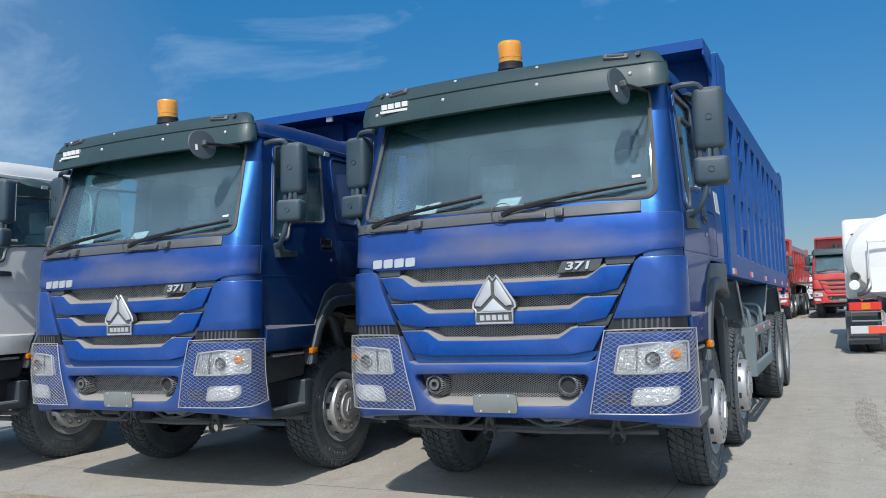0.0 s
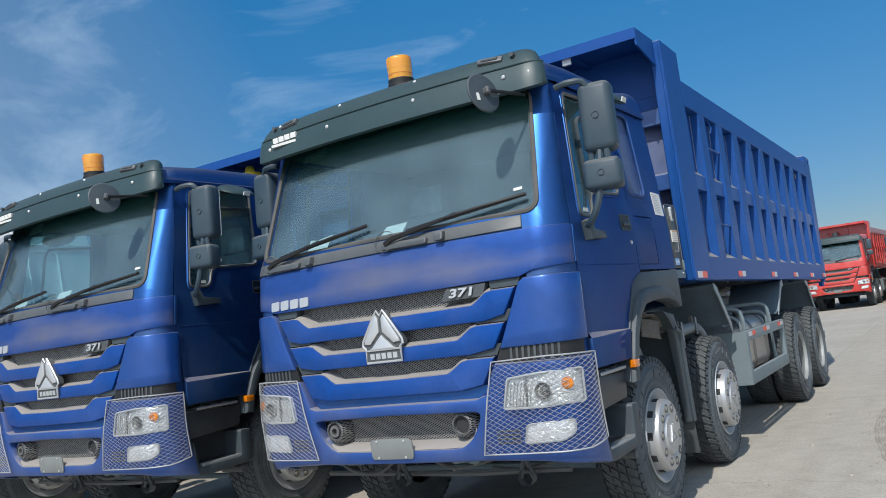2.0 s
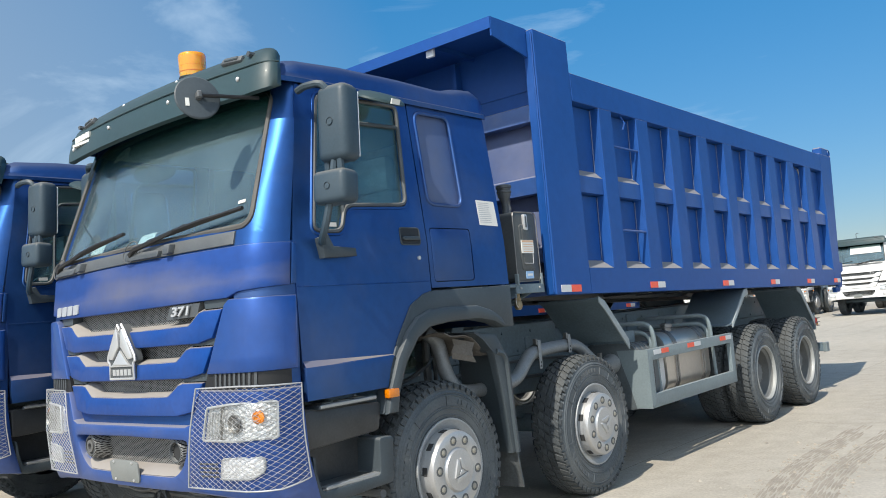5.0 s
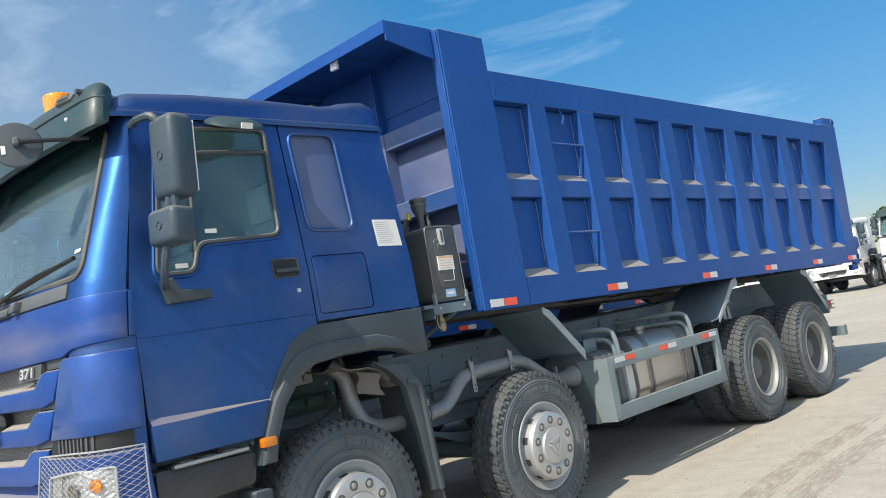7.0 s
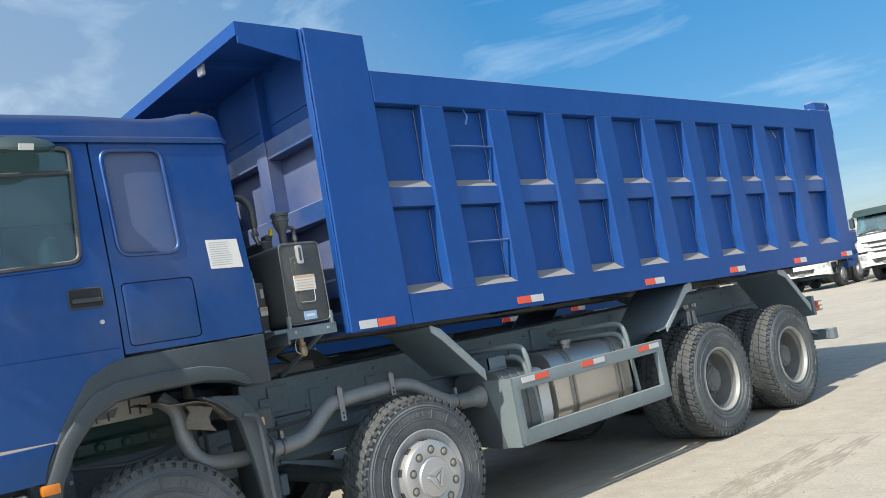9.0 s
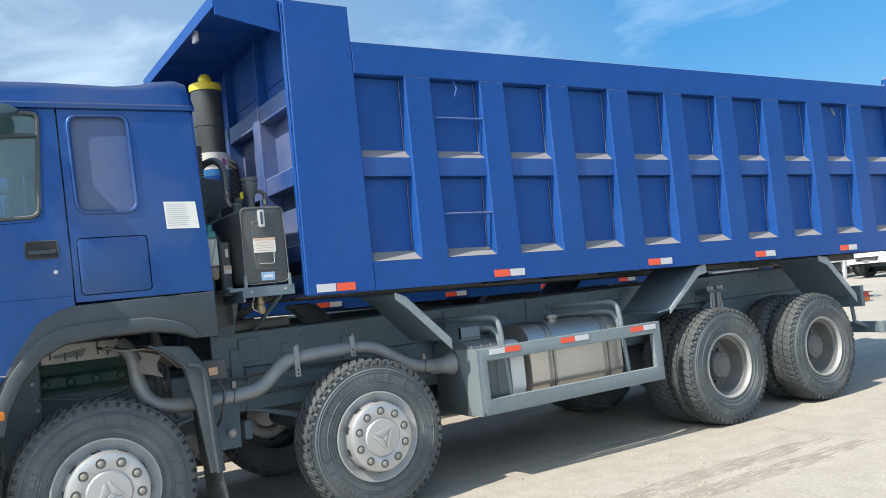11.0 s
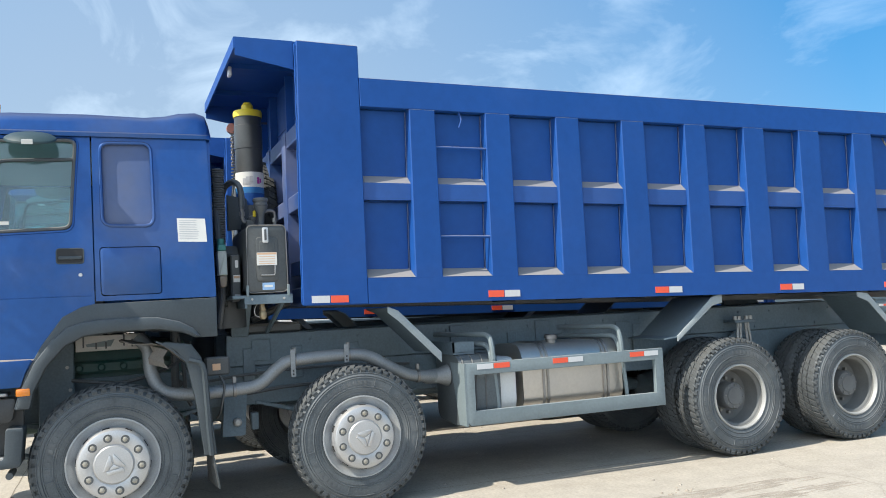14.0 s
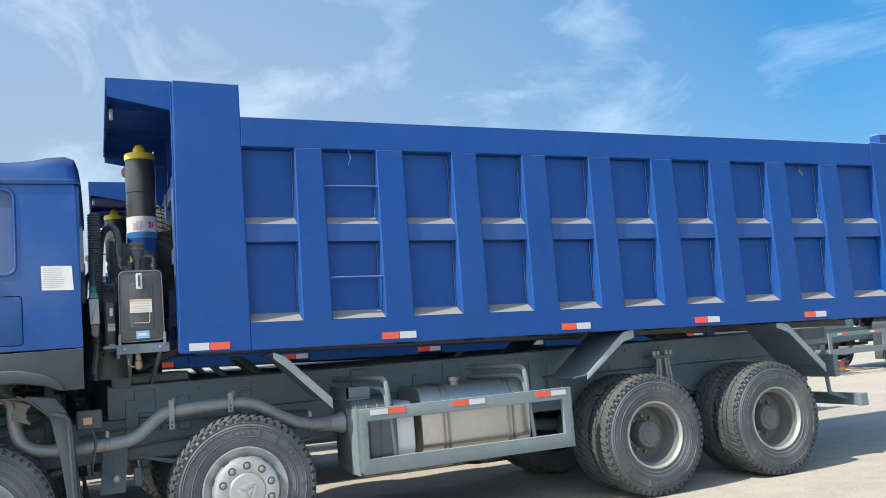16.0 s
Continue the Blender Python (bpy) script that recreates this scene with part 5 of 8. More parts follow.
        fog = rounded(q([(0.865, 0.782), (1.08, 0.790), (1.140, 0.825), (1.148, 0.893), (0.892, 0.884)]), 0.02, 3)
        part("fog_lamp", sheet(fog, 0.022, 0.040, nose, (), NOSE_CUTS, bevel=0.006), M_REFLECT, bumper, "clear fog lamp", smooth=25)
        part("fog_frame", tube([nose(u, v, 0.036) for u, v in fog], 0.008, 6, closed=True), M_LENS_GREY, bumper)
        for k in range(4):
            part("bumper_louvre", sheet(q([(0.70, 0.785 + 0.022 * k), (0.84, 0.785 + 0.022 * k), (0.84, 0.795 + 0.022 * k), (0.70, 0.795 + 0.022 * k)]), 0.028, 0.034, nose, (), NOSE_CUTS), M_BLACK, bumper)
        # wire guard over the lamps: crossing strands in a bent rod outline
        rim = [(0.612, 0.730), (0.728, 1.250), (1.05, 1.255), (1.32, 1.242), (1.335, 0.760), (1.20, 0.728), (0.95, 0.728)]
        part("guard_rod", tube([nose(s * u, v, 0.052) for a, b in zip(rim, rim[1:] + rim[:1]) for t in (0, 0.2, 0.4, 0.6, 0.8) for u, v in [(a[0] + (b[0] - a[0]) * t, a[1] + (b[1] - a[1]) * t)]], 0.0045, 6, closed=True), M_CAGE, bumper, "galvanised lamp guard rod")
        poly = [Vector(p) for p in rim]

        def inside(u, v):
            hit = False
            for a, b in zip(poly, poly[1:] + poly[:1]):
                if (a.y > v) != (b.y > v) and u < (b.x - a.x) * (v - a.y) / (b.y - a.y) + a.x:
                    hit = not hit
            return hit

        strands = bmesh.new()
        pitch, slope = 0.045, 0.62
        for sg in (1, -1):
            for k in range(-40, 60):
                run = []
                for j in range(0, 61):
                    u = 0.56 + 0.86 * j / 60
                    v = 0.70 + (k * pitch + sg * (u - 0.56)) * slope
                    if inside(u, v):
                        run.append((u, v))
                    elif len(run) > 1:
                        break
                    else:
                        run = []
                prev = None
                for u, v in run:
                    a = [strands.verts.new(nose(s * (u + du), v + dv, 0.050 + 0.002 * sg + w)) for du, dv, w in ((0, 0.0015, 0), (0, 0, 0.0025), (0, -0.0015, 0))]
                    if prev:
                        strands.faces.new((prev[0], prev[1], a[1], a[0]))
                        strands.faces.new((prev[1], prev[2], a[2], a[1]))
                    prev = a
        part("lamp_guard", strands, M_CAGE, bumper, "galvanised diamond wire lamp guard", smooth=60)
    return bumper


def body_z(y, z):
    """The tipper body leans back a little: heights named at its front, carried along its length."""
    f = (z - 1.59) / (3.435 - 1.59)
    low, high = 1.60 - 0.0197 * (y - 2.92), 3.435 - 0.0095 * (y - 3.46)
    return low + f * (high - low)


def slab(corners, bevel=0.0):
    """A solid from eight (x, y, z) corners: four below or behind, four above or before."""
    bm = bmesh.new()
    v = [bm.verts.new(c) for c in corners]
    for q in ((0, 1, 2, 3), (4, 5, 6, 7), (0, 1, 5, 4), (1, 2, 6, 5), (2, 3, 7, 6), (3, 0, 4, 7)):
        bm.faces.new([v[i] for i in q])
    if bevel:
        bmesh.ops.recalc_face_normals(bm, faces=bm.faces[:])
        bmesh.ops.bevel(bm, geom=list(bm.edges), offset=bevel, segments=1, affect='EDGES', profile=0.5)
    return bm


def back_x(z):
    return 1.084 - 0.018 * (3.2 - z) / 1.4


RIBS = [(3.87, 4.10), (4.56, 4.80), (5.25, 5.49), (5.94, 6.19), (6.645, 6.89), (7.35, 7.61), (8.06, 8.33), (8.79, 9.06), (9.53, 9.80)]


def build_body(truck):
    def bp(x, y, z):
        return (x, y, body_z(y, z))
    floor = slab([bp(-1.06, 3.0, 1.62), bp(1.06, 3.0, 1.62), bp(1.06, 10.6, 1.62), bp(-1.06, 10.6, 1.62), bp(-1.06, 3.0, 1.67), bp(1.06, 3.0, 1.67), bp(1.06, 10.6, 1.67), bp(-1.06, 10.6, 1.67)])
    body = part("tipper_body", floor, M_BODY, truck, "blue steel tipper body with ribbed sides")
    for s in (1, -1):
        def sp(x, y, z):
            return (s * x, y, body_z(y, z))
        part("side_plate", slab([sp(1.00, 3.4, 1.62), sp(back_x(1.62) - 0.022, 3.4, 1.62), sp(back_x(1.62) - 0.022, 10.5, 1.62), sp(1.00, 10.5, 1.62), sp(1.02, 3.4, 3.3), sp(back_x(3.3) - 0.022, 3.4, 3.3), sp(back_x(3.3) - 0.022, 10.5, 3.3), sp(1.02, 10.5, 3.3)]), M_BODY, body)
        part("top_rail", join(slab([sp(1.04, 3.452, 3.195), sp(1.166, 3.452, 3.195), sp(1.166, 10.33, 3.195), sp(1.04, 10.33, 3.195), sp(1.04, 3.452, 3.435), sp(1.160, 3.452, 3.435), sp(1.160, 10.33, 3.435), sp(1.04, 10.33, 3.435)], 0.004)), M_BODY, body)
        part("bottom_rail", join(slab([sp(1.02, 3.452, 1.592), sp(1.168, 3.452, 1.592), sp(1.168, 10.33, 1.592), sp(1.02, 10.33, 1.592), sp(1.02, 3.452, 1.797), sp(1.168, 3.452, 1.797), sp(1.168, 10.33, 1.797), sp(1.02, 10.33, 1.797)])), M_BODY, body)
        # front corner post, a broad folded plate with a flange
        part("front_post", join(slab([sp(1.06, 2.935, 1.590), sp(1.170, 2.920, 1.590), sp(1.170, 3.452, 1.590), sp(1.06, 3.452, 1.590), (s * 1.06, 2.945, 3.705), (s * 1.160, 2.945, 3.712), (s * 1.160, 3.452, 3.700), (s * 1.06, 3.452, 3.700)], 0.008)), M_BODY, body, "broad blue front corner post")
        part("weld_bead", tube([(s * 1.150 + 0.002 * math.sin(3.1 * k), 2.921 + 0.012 * k / 60 + 0.002 * math.sin(5.3 * k), 1.62 + 2.06 * k / 60) for k in range(61)], 0.007, 5), M_BODY, body)
        for k, (a, b) in enumerate(RIBS):
            d0, d1 = 0.022, 0.004
            part("rib", slab([sp(back_x(1.79) - 0.03, a - d0 - 0.004, 1.79), sp(1.166, a - 0.008, 1.79), sp(1.166, b + 0.004, 1.79), sp(back_x(1.79) - 0.03, b + d0, 1.79), sp(back_x(3.2) - 0.03, a - d1, 3.2), sp(1.166, a, 3.2), sp(1.166, b, 3.2), sp(back_x(3.2) - 0.03, b + d1, 3.2)], 0.008), M_BODY, body)
        edges = [3.452] + [e for r in RIBS for e in r] + [10.335]
        for k in range(0, len(edges), 2):
            a, b = edges[k] + 0.002, edges[k + 1] - 0.002
            # cross rail and sill of each bay, with sloping tops that hold dust
            part("cross_rail", slab([sp(back_x(2.40) - 0.01, a, 2.435), sp(1.142, a, 2.435), sp(1.142, b, 2.435), sp(back_x(2.40) - 0.01, b, 2.435), sp(back_x(2.63) - 0.006, a, 2.645), sp(1.142, a, 2.575), sp(1.142, b, 2.575), sp(back_x(2.63) - 0.006, b, 2.645)]), M_SILL, body)
            part("sill", slab([sp(back_x(1.79) - 0.02, a, 1.79), sp(1.160, a, 1.795), sp(1.160, b, 1.795), sp(back_x(1.79) - 0.02, b, 1.79), sp(back_x(1.86) - 0.008, a, 1.880), sp(1.164, a, 1.803), sp(1.164, b, 1.803), sp(back_x(1.86) - 0.008, b, 1.880)]), M_SILL, body)
            # recessed plates with a gap over and behind each, and beside it a weld painted pale as the rib's lit edge
            last = k + 2 >= len(edges)
            for z0, z1 in ((1.85, 2.418), (2.62, 3.182)):
                def lean(z):
                    return 0.022 - 0.018 * (z - 1.79) / 1.41
                ends = [(a, b - (0.0 if last else lean(z) + 0.013)) for z in (z0, z1)]
                part("recess_plate", slab([sp(back_x(z) + dx, y, z) for (lo, hi), z in zip(ends, (z0, z1)) for dx, y in ((-0.020, lo), (0.0, lo), (0.0, hi), (-0.020, hi))]), M_BODY, body)
                if not last:
                    bead = [z0 + (z1 - z0) * j / 24 for j in range(25)]
                    part("weld_bead", tube([sp(back_x(z) + 0.003 + 0.001 * math.sin(2.9 * j + k), b - lean(z) - 0.004 + 0.001 * math.sin(1.3 * j + 2 * k), z) for j, z in enumerate(bead)], 0.0045, 5), M_EDGE_WELD, body)
        for z in (2.885, 2.135):
            part("rung", tube([sp(1.150, 4.09, z), sp(1.150, 4.57, z)], 0.011, 8), M_BODY, body)
        part("hook", tube([sp(1.13, 4.33, 3.19), sp(1.16, 4.34, 3.12), sp(1.15, 4.32, 3.06)], 0.009, 6), M_BODY, body)
        part("hook", tube([sp(1.11, 9.28, 3.17), sp(1.15, 9.26, 3.12), sp(1.15, 9.30, 3.07)], 0.010, 6), M_STEEL, body)
        part("rear_post", slab([sp(1.0, 10.34, 1.592), sp(1.167, 10.335, 1.592), sp(1.167, 10.64, 1.592), sp(1.0, 10.64, 1.592), sp(1.0, 10.34, 3.45), sp(1.163, 10.335, 3.45), sp(1.163, 10.90, 3.45), sp(1.0, 10.90, 3.45)], 0.008), M_BODY, body)
        part("tailgate_hinge", join(block(s * 1.02, s * 1.15, 10.50, 10.92, 3.36, 3.50, 0.02), moved(lathe([(0.05, -0.08), (0.05, 0.08)], 14), Matrix.Translation((s * 1.08, 10.86, 3.42))), block(s * 1.04, s * 1.13, 10.84, 10.97, 3.05, 3.42, 0.02)), M_BODY, body)
        part("tailgate_latch", join(block(s * 1.05, s * 1.13, 10.64, 10.98, 1.62, 1.80, 0.03), block(s * 1.06, s * 1.12, 10.70, 10.88, 1.40, 1.72, 0.02), block(s * 1.04, s * 1.10, 10.60, 10.82, 1.34, 1.42, 0.01), moved(lathe([(0.04, -0.05), (0.04, 0.05)], 12), Matrix.Translation((s * 1.08, 10.82, 1.52)))), M_BODY, body)
        # reflective tape
        order = [(3.14, True), (4.655, False), (6.345, False), (7.82, False), (9.215, False), (10.45, False)]
        for y, flip in order:
            z = 1.637 + (0.013 if y > 3.3 else 0)
            for k, colour in ((-1, M_WHITE_TAPE if flip else M_RED_TAPE), (1, M_RED_TAPE if flip else M_WHITE_TAPE)):
                a, b = sorted((y + 0.004 * k, y + 0.148 * k))
                part("reflector", slab([sp(1.160, a, z - 0.028), sp(1.1735, a, z - 0.028), sp(1.1735, b, z - 0.028), sp(1.160, b, z - 0.028), sp(1.160, a, z + 0.028), sp(1.1735, a, z + 0.028), sp(1.1735, b, z + 0.028), sp(1.160, b, z + 0.028)]), colour, body)
    # headboard with its ribs, and the canopy over the cab
    part("headboard", slab([(-1.06, 3.12, 1.62), (1.06, 3.12, 1.62), (1.06, 3.15, 1.62), (-1.06, 3.15, 1.62), (-1.06, 3.10, 3.70), (1.06, 3.10, 3.70), (1.06, 3.13, 3.70), (-1.06, 3.13, 3.70)]), M_HEAD_PANEL, body, "blue headboard greyed by dust")
    for z0, z1, y in ((1.60, 1.75, 3.0), (1.86, 1.98, 3.0), (2.41, 2.55, 3.0), (2.99, 3.13, 3.0)):
        part("headboard_rail", slab([(-1.06, y, z0), (1.06, y, z0), (1.06, 3.13, z0), (-1.06, 3.13, z0), (-1.06, y, z1), (1.06, y, z1), (1.06, 3.13, z1 + 0.03), (-1.06, 3.13, z1 + 0.03)], 0.006), M_HEAD, body)
    for x in (-0.60, 0.20):
        part("headboard_rib", slab([(x, 2.985, 1.62), (x + 0.15, 2.985, 1.62), (x + 0.15, 3.12, 1.62), (x, 3.12, 1.62), (x, 2.985, 3.13), (x + 0.15, 2.985, 3.13), (x + 0.15, 3.12, 3.13), (x, 3.12, 3.13)], 0.006), M_HEAD, body)
        part("headboard_rib", block(x + 0.06, x + 0.10, 3.02, 3.11, 3.13, 3.66), M_BODY, body)
    # top of the headboard in the deeper body blue
    part("headboard_top", slab([(-1.055, 3.094, 3.14), (1.055, 3.094, 3.14), (1.055, 3.118, 3.14), (-1.055, 3.118, 3.14), (-1.055, 3.090, 3.69), (1.055, 3.090, 3.69), (1.055, 3.112, 3.69), (-1.055, 3.112, 3.69)]), M_BODY, body, "bluer top plate of the headboard, under the canopy")
    part("plate_seam", block(-1.06, 1.06, 3.085, 3.11, 3.268, 3.278), M_BODY, body)
    part("canopy", join(slab([(-1.10, 2.475, 3.700), (1.10, 2.475, 3.700), (1.10, 3.12, 3.690), (-1.10, 3.12, 3.690), (-1.10, 2.475, 3.722), (1.10, 2.475, 3.722), (1.10, 3.12, 3.712), (-1.10, 3.12, 3.712)]), block(-1.10, 1.10, 2.466, 2.482, 3.63, 3.720)), M_BODY, body, "blue steel canopy over the cab")
    for s in (1, -1):
        part("canopy_gusset", slab([(s * 1.088, 2.476, 3.575), (s * 1.104, 2.476, 3.575), (s * 1.104, 2.93, 3.485), (s * 1.088, 2.93, 3.485), (s * 1.088, 2.476, 3.720), (s * 1.104, 2.476, 3.720), (s * 1.104, 2.93, 3.716), (s * 1.088, 2.93, 3.716)]), M_BODY, body)
        part("canopy_stay", block(s * 0.45 - 0.02, s * 0.45 + 0.02, 2.49, 3.1, 3.655, 3.70), M_BODY, body)
    part("canopy_lug", block(0.42, 0.50, 2.50, 2.53, 3.58, 3.66, 0.006), M_WHITE_TAPE, body)
    part("tailgate", slab([bp(-1.0, 10.56, 1.60), bp(1.0, 10.56, 1.60), bp(1.0, 10.62, 1.60), bp(-1.0, 10.62, 1.60), bp(-1.0, 10.82, 3.42), bp(1.0, 10.82, 3.42), bp(1.0, 10.88, 3.42), bp(-1.0, 10.88, 3.42)]), M_BODY, body)
    for x in (-0.42, 0.42):
        part("floor_beam", slab([bp(x - 0.05, 3.1, 1.585), bp(x + 0.05, 3.1, 1.585), bp(x + 0.05, 10.4, 1.52), bp(x - 0.05, 10.4, 1.52), bp(x - 0.05, 3.1, 1.622), bp(x + 0.05, 3.1, 1.622), bp(x + 0.05, 10.4, 1.622), bp(x - 0.05, 10.4, 1.622)]), M_TANK_BOX, body)
    for k in range(9):
        y = 4.86 + 0.68 * k
        part("cross_beam", slab([bp(-0.96, y, 1.585), bp(0.96, y, 1.585), bp(0.96, y + 0.08, 1.585), bp(-0.96, y + 0.08, 1.585), bp(-0.96, y, 1.62), bp(0.96, y, 1.62), bp(0.96, y + 0.08, 1.62), bp(-0.96, y + 0.08, 1.62)]), M_TANK_BOX, body)
    return body


def bent_plate(line, x0, x1, d=0.012):
    """A plate bent along a line of (y, z), from x0 to x1."""
    rows = [[Vector((x0, y, z)), Vector((x1, y, z))] for y, z in line]
    return thick(grid(rows), d)


def build_chassis(truck):
    rail = []
    for s in (1, -1):
        rail += [block(s * 0.36, s * 0.44, 0.35, 9.75, 0.80, 1.12, 0.006), block(s * 0.345, s * 0.455, 2.42, 9.75, 1.125, 1.385, 0.006)]
    chassis = part("chassis", rail[0], M_CHASSIS, truck, "dusty dark grey chassis rails")
    for piece in rail[1:]:
        part("chassis_rail", piece, M_CHASSIS, chassis)
    for y in (0.6, 2.3, 4.3, 5.9, 7.6, 9.6):
        part("cross_member", block(-0.36, 0.36, y - 0.06, y + 0.06, 0.85, 1.08, 0.01), M_CHASSIS, chassis)
    for y in AXLES:
        part("axle", join(tube([(-0.95, y, 0.55), (0.95, y, 0.55)], 0.075, 12)), M_CHASSIS, chassis)
        if y > 6:
            part("differential", moved(lathe([(0.0, -0.30), (0.14, -0.26), (0.23, -0.05), (0.22, 0.10), (0.10, 0.24), (0.0, 0.26)], 20, 'Y'), Matrix.Translation((0, y, 0.57))), M_CHASSIS, chassis)
        for s in (1, -1):
            if y < 6:
                for k in range(5):
                    part("leaf_spring", tube(spline([(s * 0.46, y - 0.72 + 0.07 * k, 0.82 - 0.02 * k), (s * 0.46, y, 0.66 - 0.022 * k + 0.03), (s * 0.46, y + 0.72 - 0.07 * k, 0.82 - 0.02 * k)], 5), 0.014, 4), M_CHASSIS, chassis)
    for s in (1, -1):
        for k in range(7):
            part("leaf_spring", tube(spline([(s * 0.52, 7.675 - 0.62 + 0.06 * k, 0.86 + 0.025 * k - 0.1), (s * 0.52, 7.675, 0.98 + 0.026 * k), (s * 0.52, 7.675 + 0.62 - 0.06 * k, 0.86 + 0.025 * k - 0.1)], 5), 0.014, 4), M_CHASSIS, chassis)
        for dy in (-0.10, -0.05, 0.05, 0.10):
            part("u_bolt", tube([(s * 0.60, 7.675 + dy * 1.25, 0.70), (s * 0.60, 7.675 + dy * 0.6, 1.25)], 0.013, 6), M_ROD, chassis)
            part("u_bolt_nut", moved(lathe([(0.022, 1.245), (0.022, 1.285), (0, 1.285)], 6, 'Z'), Matrix.Translation((s * 0.60, 7.675 + dy, 0))), M_ROD, chassis)
        part("u_bolt_plate", block(s * 0.46, s * 0.64, 7.54, 7.81, 1.215, 1.245, 0.006), M_CHASSIS, chassis)
    # engine and sump seen through the arch and under the nose
    part("engine", join(block(-0.32, 0.42, 0.75, 2.1, 0.72, 1.38, 0.05, 2), block(0.42, 0.50, 1.2, 2.0, 1.15, 1.25, 0.02)), M_GREEN, chassis, "green engine block")
    part("engine_cover", block(0.60, 0.62, 1.28, 1.76, 1.33, 1.45, 0.004), M_SHIELD, chassis, "pale foil heat shield")
    for y, z, wide, high in ((1.33, 1.36, 0.012, 0.09), (1.42, 1.345, 0.012, 0.05), (1.49, 1.345, 0.012, 0.05), (1.62, 1.36, 0.012, 0.10), (1.68, 1.35, 0.012, 0.06)):
        part("shield_slot", block(0.62, 0.6225, y, y + wide, z, z + high), M_BLACK, chassis)
    part("shield_stain", sheet([(1.35, 1.385), (1.56, 1.415), (1.53, 1.36), (1.36, 1.365)], 0.62, 0.6222, lambda u, v, w: Vector((w, u, v))), M_GUARD, chassis)
    for k in range(5):
        part("engine_port", moved(lathe([(0.03, 0), (0.03, 0.03), (0.018, 0.04), (0, 0.04)], 12), Matrix.Translation((0.50, 1.30 + 0.16 * k, 1.20))), M_GREEN, chassis)
    part("radiator", block(-0.5, 0.5, 0.36, 0.48, 0.82, 1.5, 0.02), M_BLACK, chassis)
    part("underbody", block(-0.60, 0.62, 0.5, 2.2, 1.46, 1.50), M_BLACK, chassis)
    part("front_beam", block(-1.0, 1.0, 0.40, 0.52, 0.68, 0.78, 0.02), M_CHASSIS, chassis)
    part("steering_rod", tube([(-0.8, 1.15, 0.44), (0.8, 1.15, 0.44)], 0.025, 8), M_CHASSIS, chassis)
    part("drag_link", tube([(0.62, 0.5, 0.66), (0.70, 1.4, 0.52)], 0.022, 8), M_CHASSIS, chassis)
    for x in (-0.21, 0.70):
        part("spring_hanger", join(tube([(x, 0.33, 0.70), (x - 0.02, 0.33, 0.59), (x - 0.045, 0.33, 0.53)], 0.016, 6), tube([(x, 0.33, 0.70), (x + 0.02, 0.33, 0.59), (x + 0.045, 0.33, 0.53)], 0.016, 6), moved(lathe([(0.05, -0.03), (0.05, 0.03)], 14, 'Y'), Matrix.Translation((x, 0.33, 0.535)))), M_BLACK, chassis)
    for path in ([(0.05, 0.30, 0.66), (0.2, 0.31, 0.60), (0.38, 0.32, 0.62), (0.52, 0.33, 0.66)], [(-0.75, 0.34, 0.66), (-0.6, 0.34, 0.58), (-0.42, 0.36, 0.57), (-0.3, 0.38, 0.64)], [(0.4, 0.45, 0.58), (0.6, 0.5, 0.55), (0.9, 0.6, 0.60)]):
        part("loose_hose", tube(spline(path, 4), 0.012, 6), M_BLACK, chassis)
    part("torn_cover", sheet([(0.16, 0.655), (0.22, 0.625), (0.30, 0.635), (0.37, 0.618), (0.45, 0.66), (0.30, 0.672)], 0.30, 0.306, lambda u, v, w: Vector((u, w, v))), M_GUARD, chassis, "torn pale plastic cover")
    part("air_pipe", tube([(-0.9, 0.42, 0.56), (0.2, 0.42, 0.54), (0.95, 0.42, 0.56)], 0.018, 6), M_BLACK, chassis)
    part("propeller_shaft", tube([(0, 2.2, 0.82), (0, 4.6, 0.76), (0, 6.7, 0.62)], 0.06, 10), M_CHASSIS, chassis)
    for s in (1, -1):
        # mudguard behind the first wheel, with a rubber flap
        line = spline([(1.84, 1.395), (1.93, 1.345), (2.03, 1.255), (2.10, 1.235), (2.155, 1.20), (2.175, 1.0), (2.19, 0.75), (2.205, 0.54)], 3)
        part("mudguard", bent_plate(line, s * 0.78, s * 1.19, 0.012), M_PLASTIC, chassis, "dark grey plastic mudguard")
        part("mudguard_edge", tube([(s * 1.185, y, z) for y, z in [(p.x, p.y) for p in spline([(2.06, 1.245, 0), (2.155, 1.20, 0), (2.178, 1.0, 0), (2.19, 0.75, 0), (2.205, 0.54, 0)], 3)]], 0.022, 6), M_PLASTIC, chassis)
        part("mudguard_side", sheet([(1.90, 1.385), (2.08, 1.36), (2.15, 1.26), (2.20, 0.95), (2.245, 0.54), (2.155, 0.54), (2.10, 0.95), (2.04, 1.22), (1.97, 1.31), (1.87, 1.37)], 1.13, 1.188, lambda u, v, w: Vector((s * w, u, v)), bevel=0.015), M_PLASTIC, chassis)
        part("rubber_flap", slab([(s * 0.80, 2.21, 0.29), (s * 1.18, 2.25, 0.29), (s * 1.18, 2.262, 0.29), (s * 0.80, 2.222, 0.29), (s * 0.80, 2.20, 0.56), (s * 1.18, 2.205, 0.56), (s * 1.18, 2.217, 0.56), (s * 0.80, 2.212, 0.56)]), M_RUBBER, chassis)
        # crumpled inner guard over the tyre, its torn corner hanging
        rows = []
        for i in range(7):
            y = 1.60 + 0.075 * i
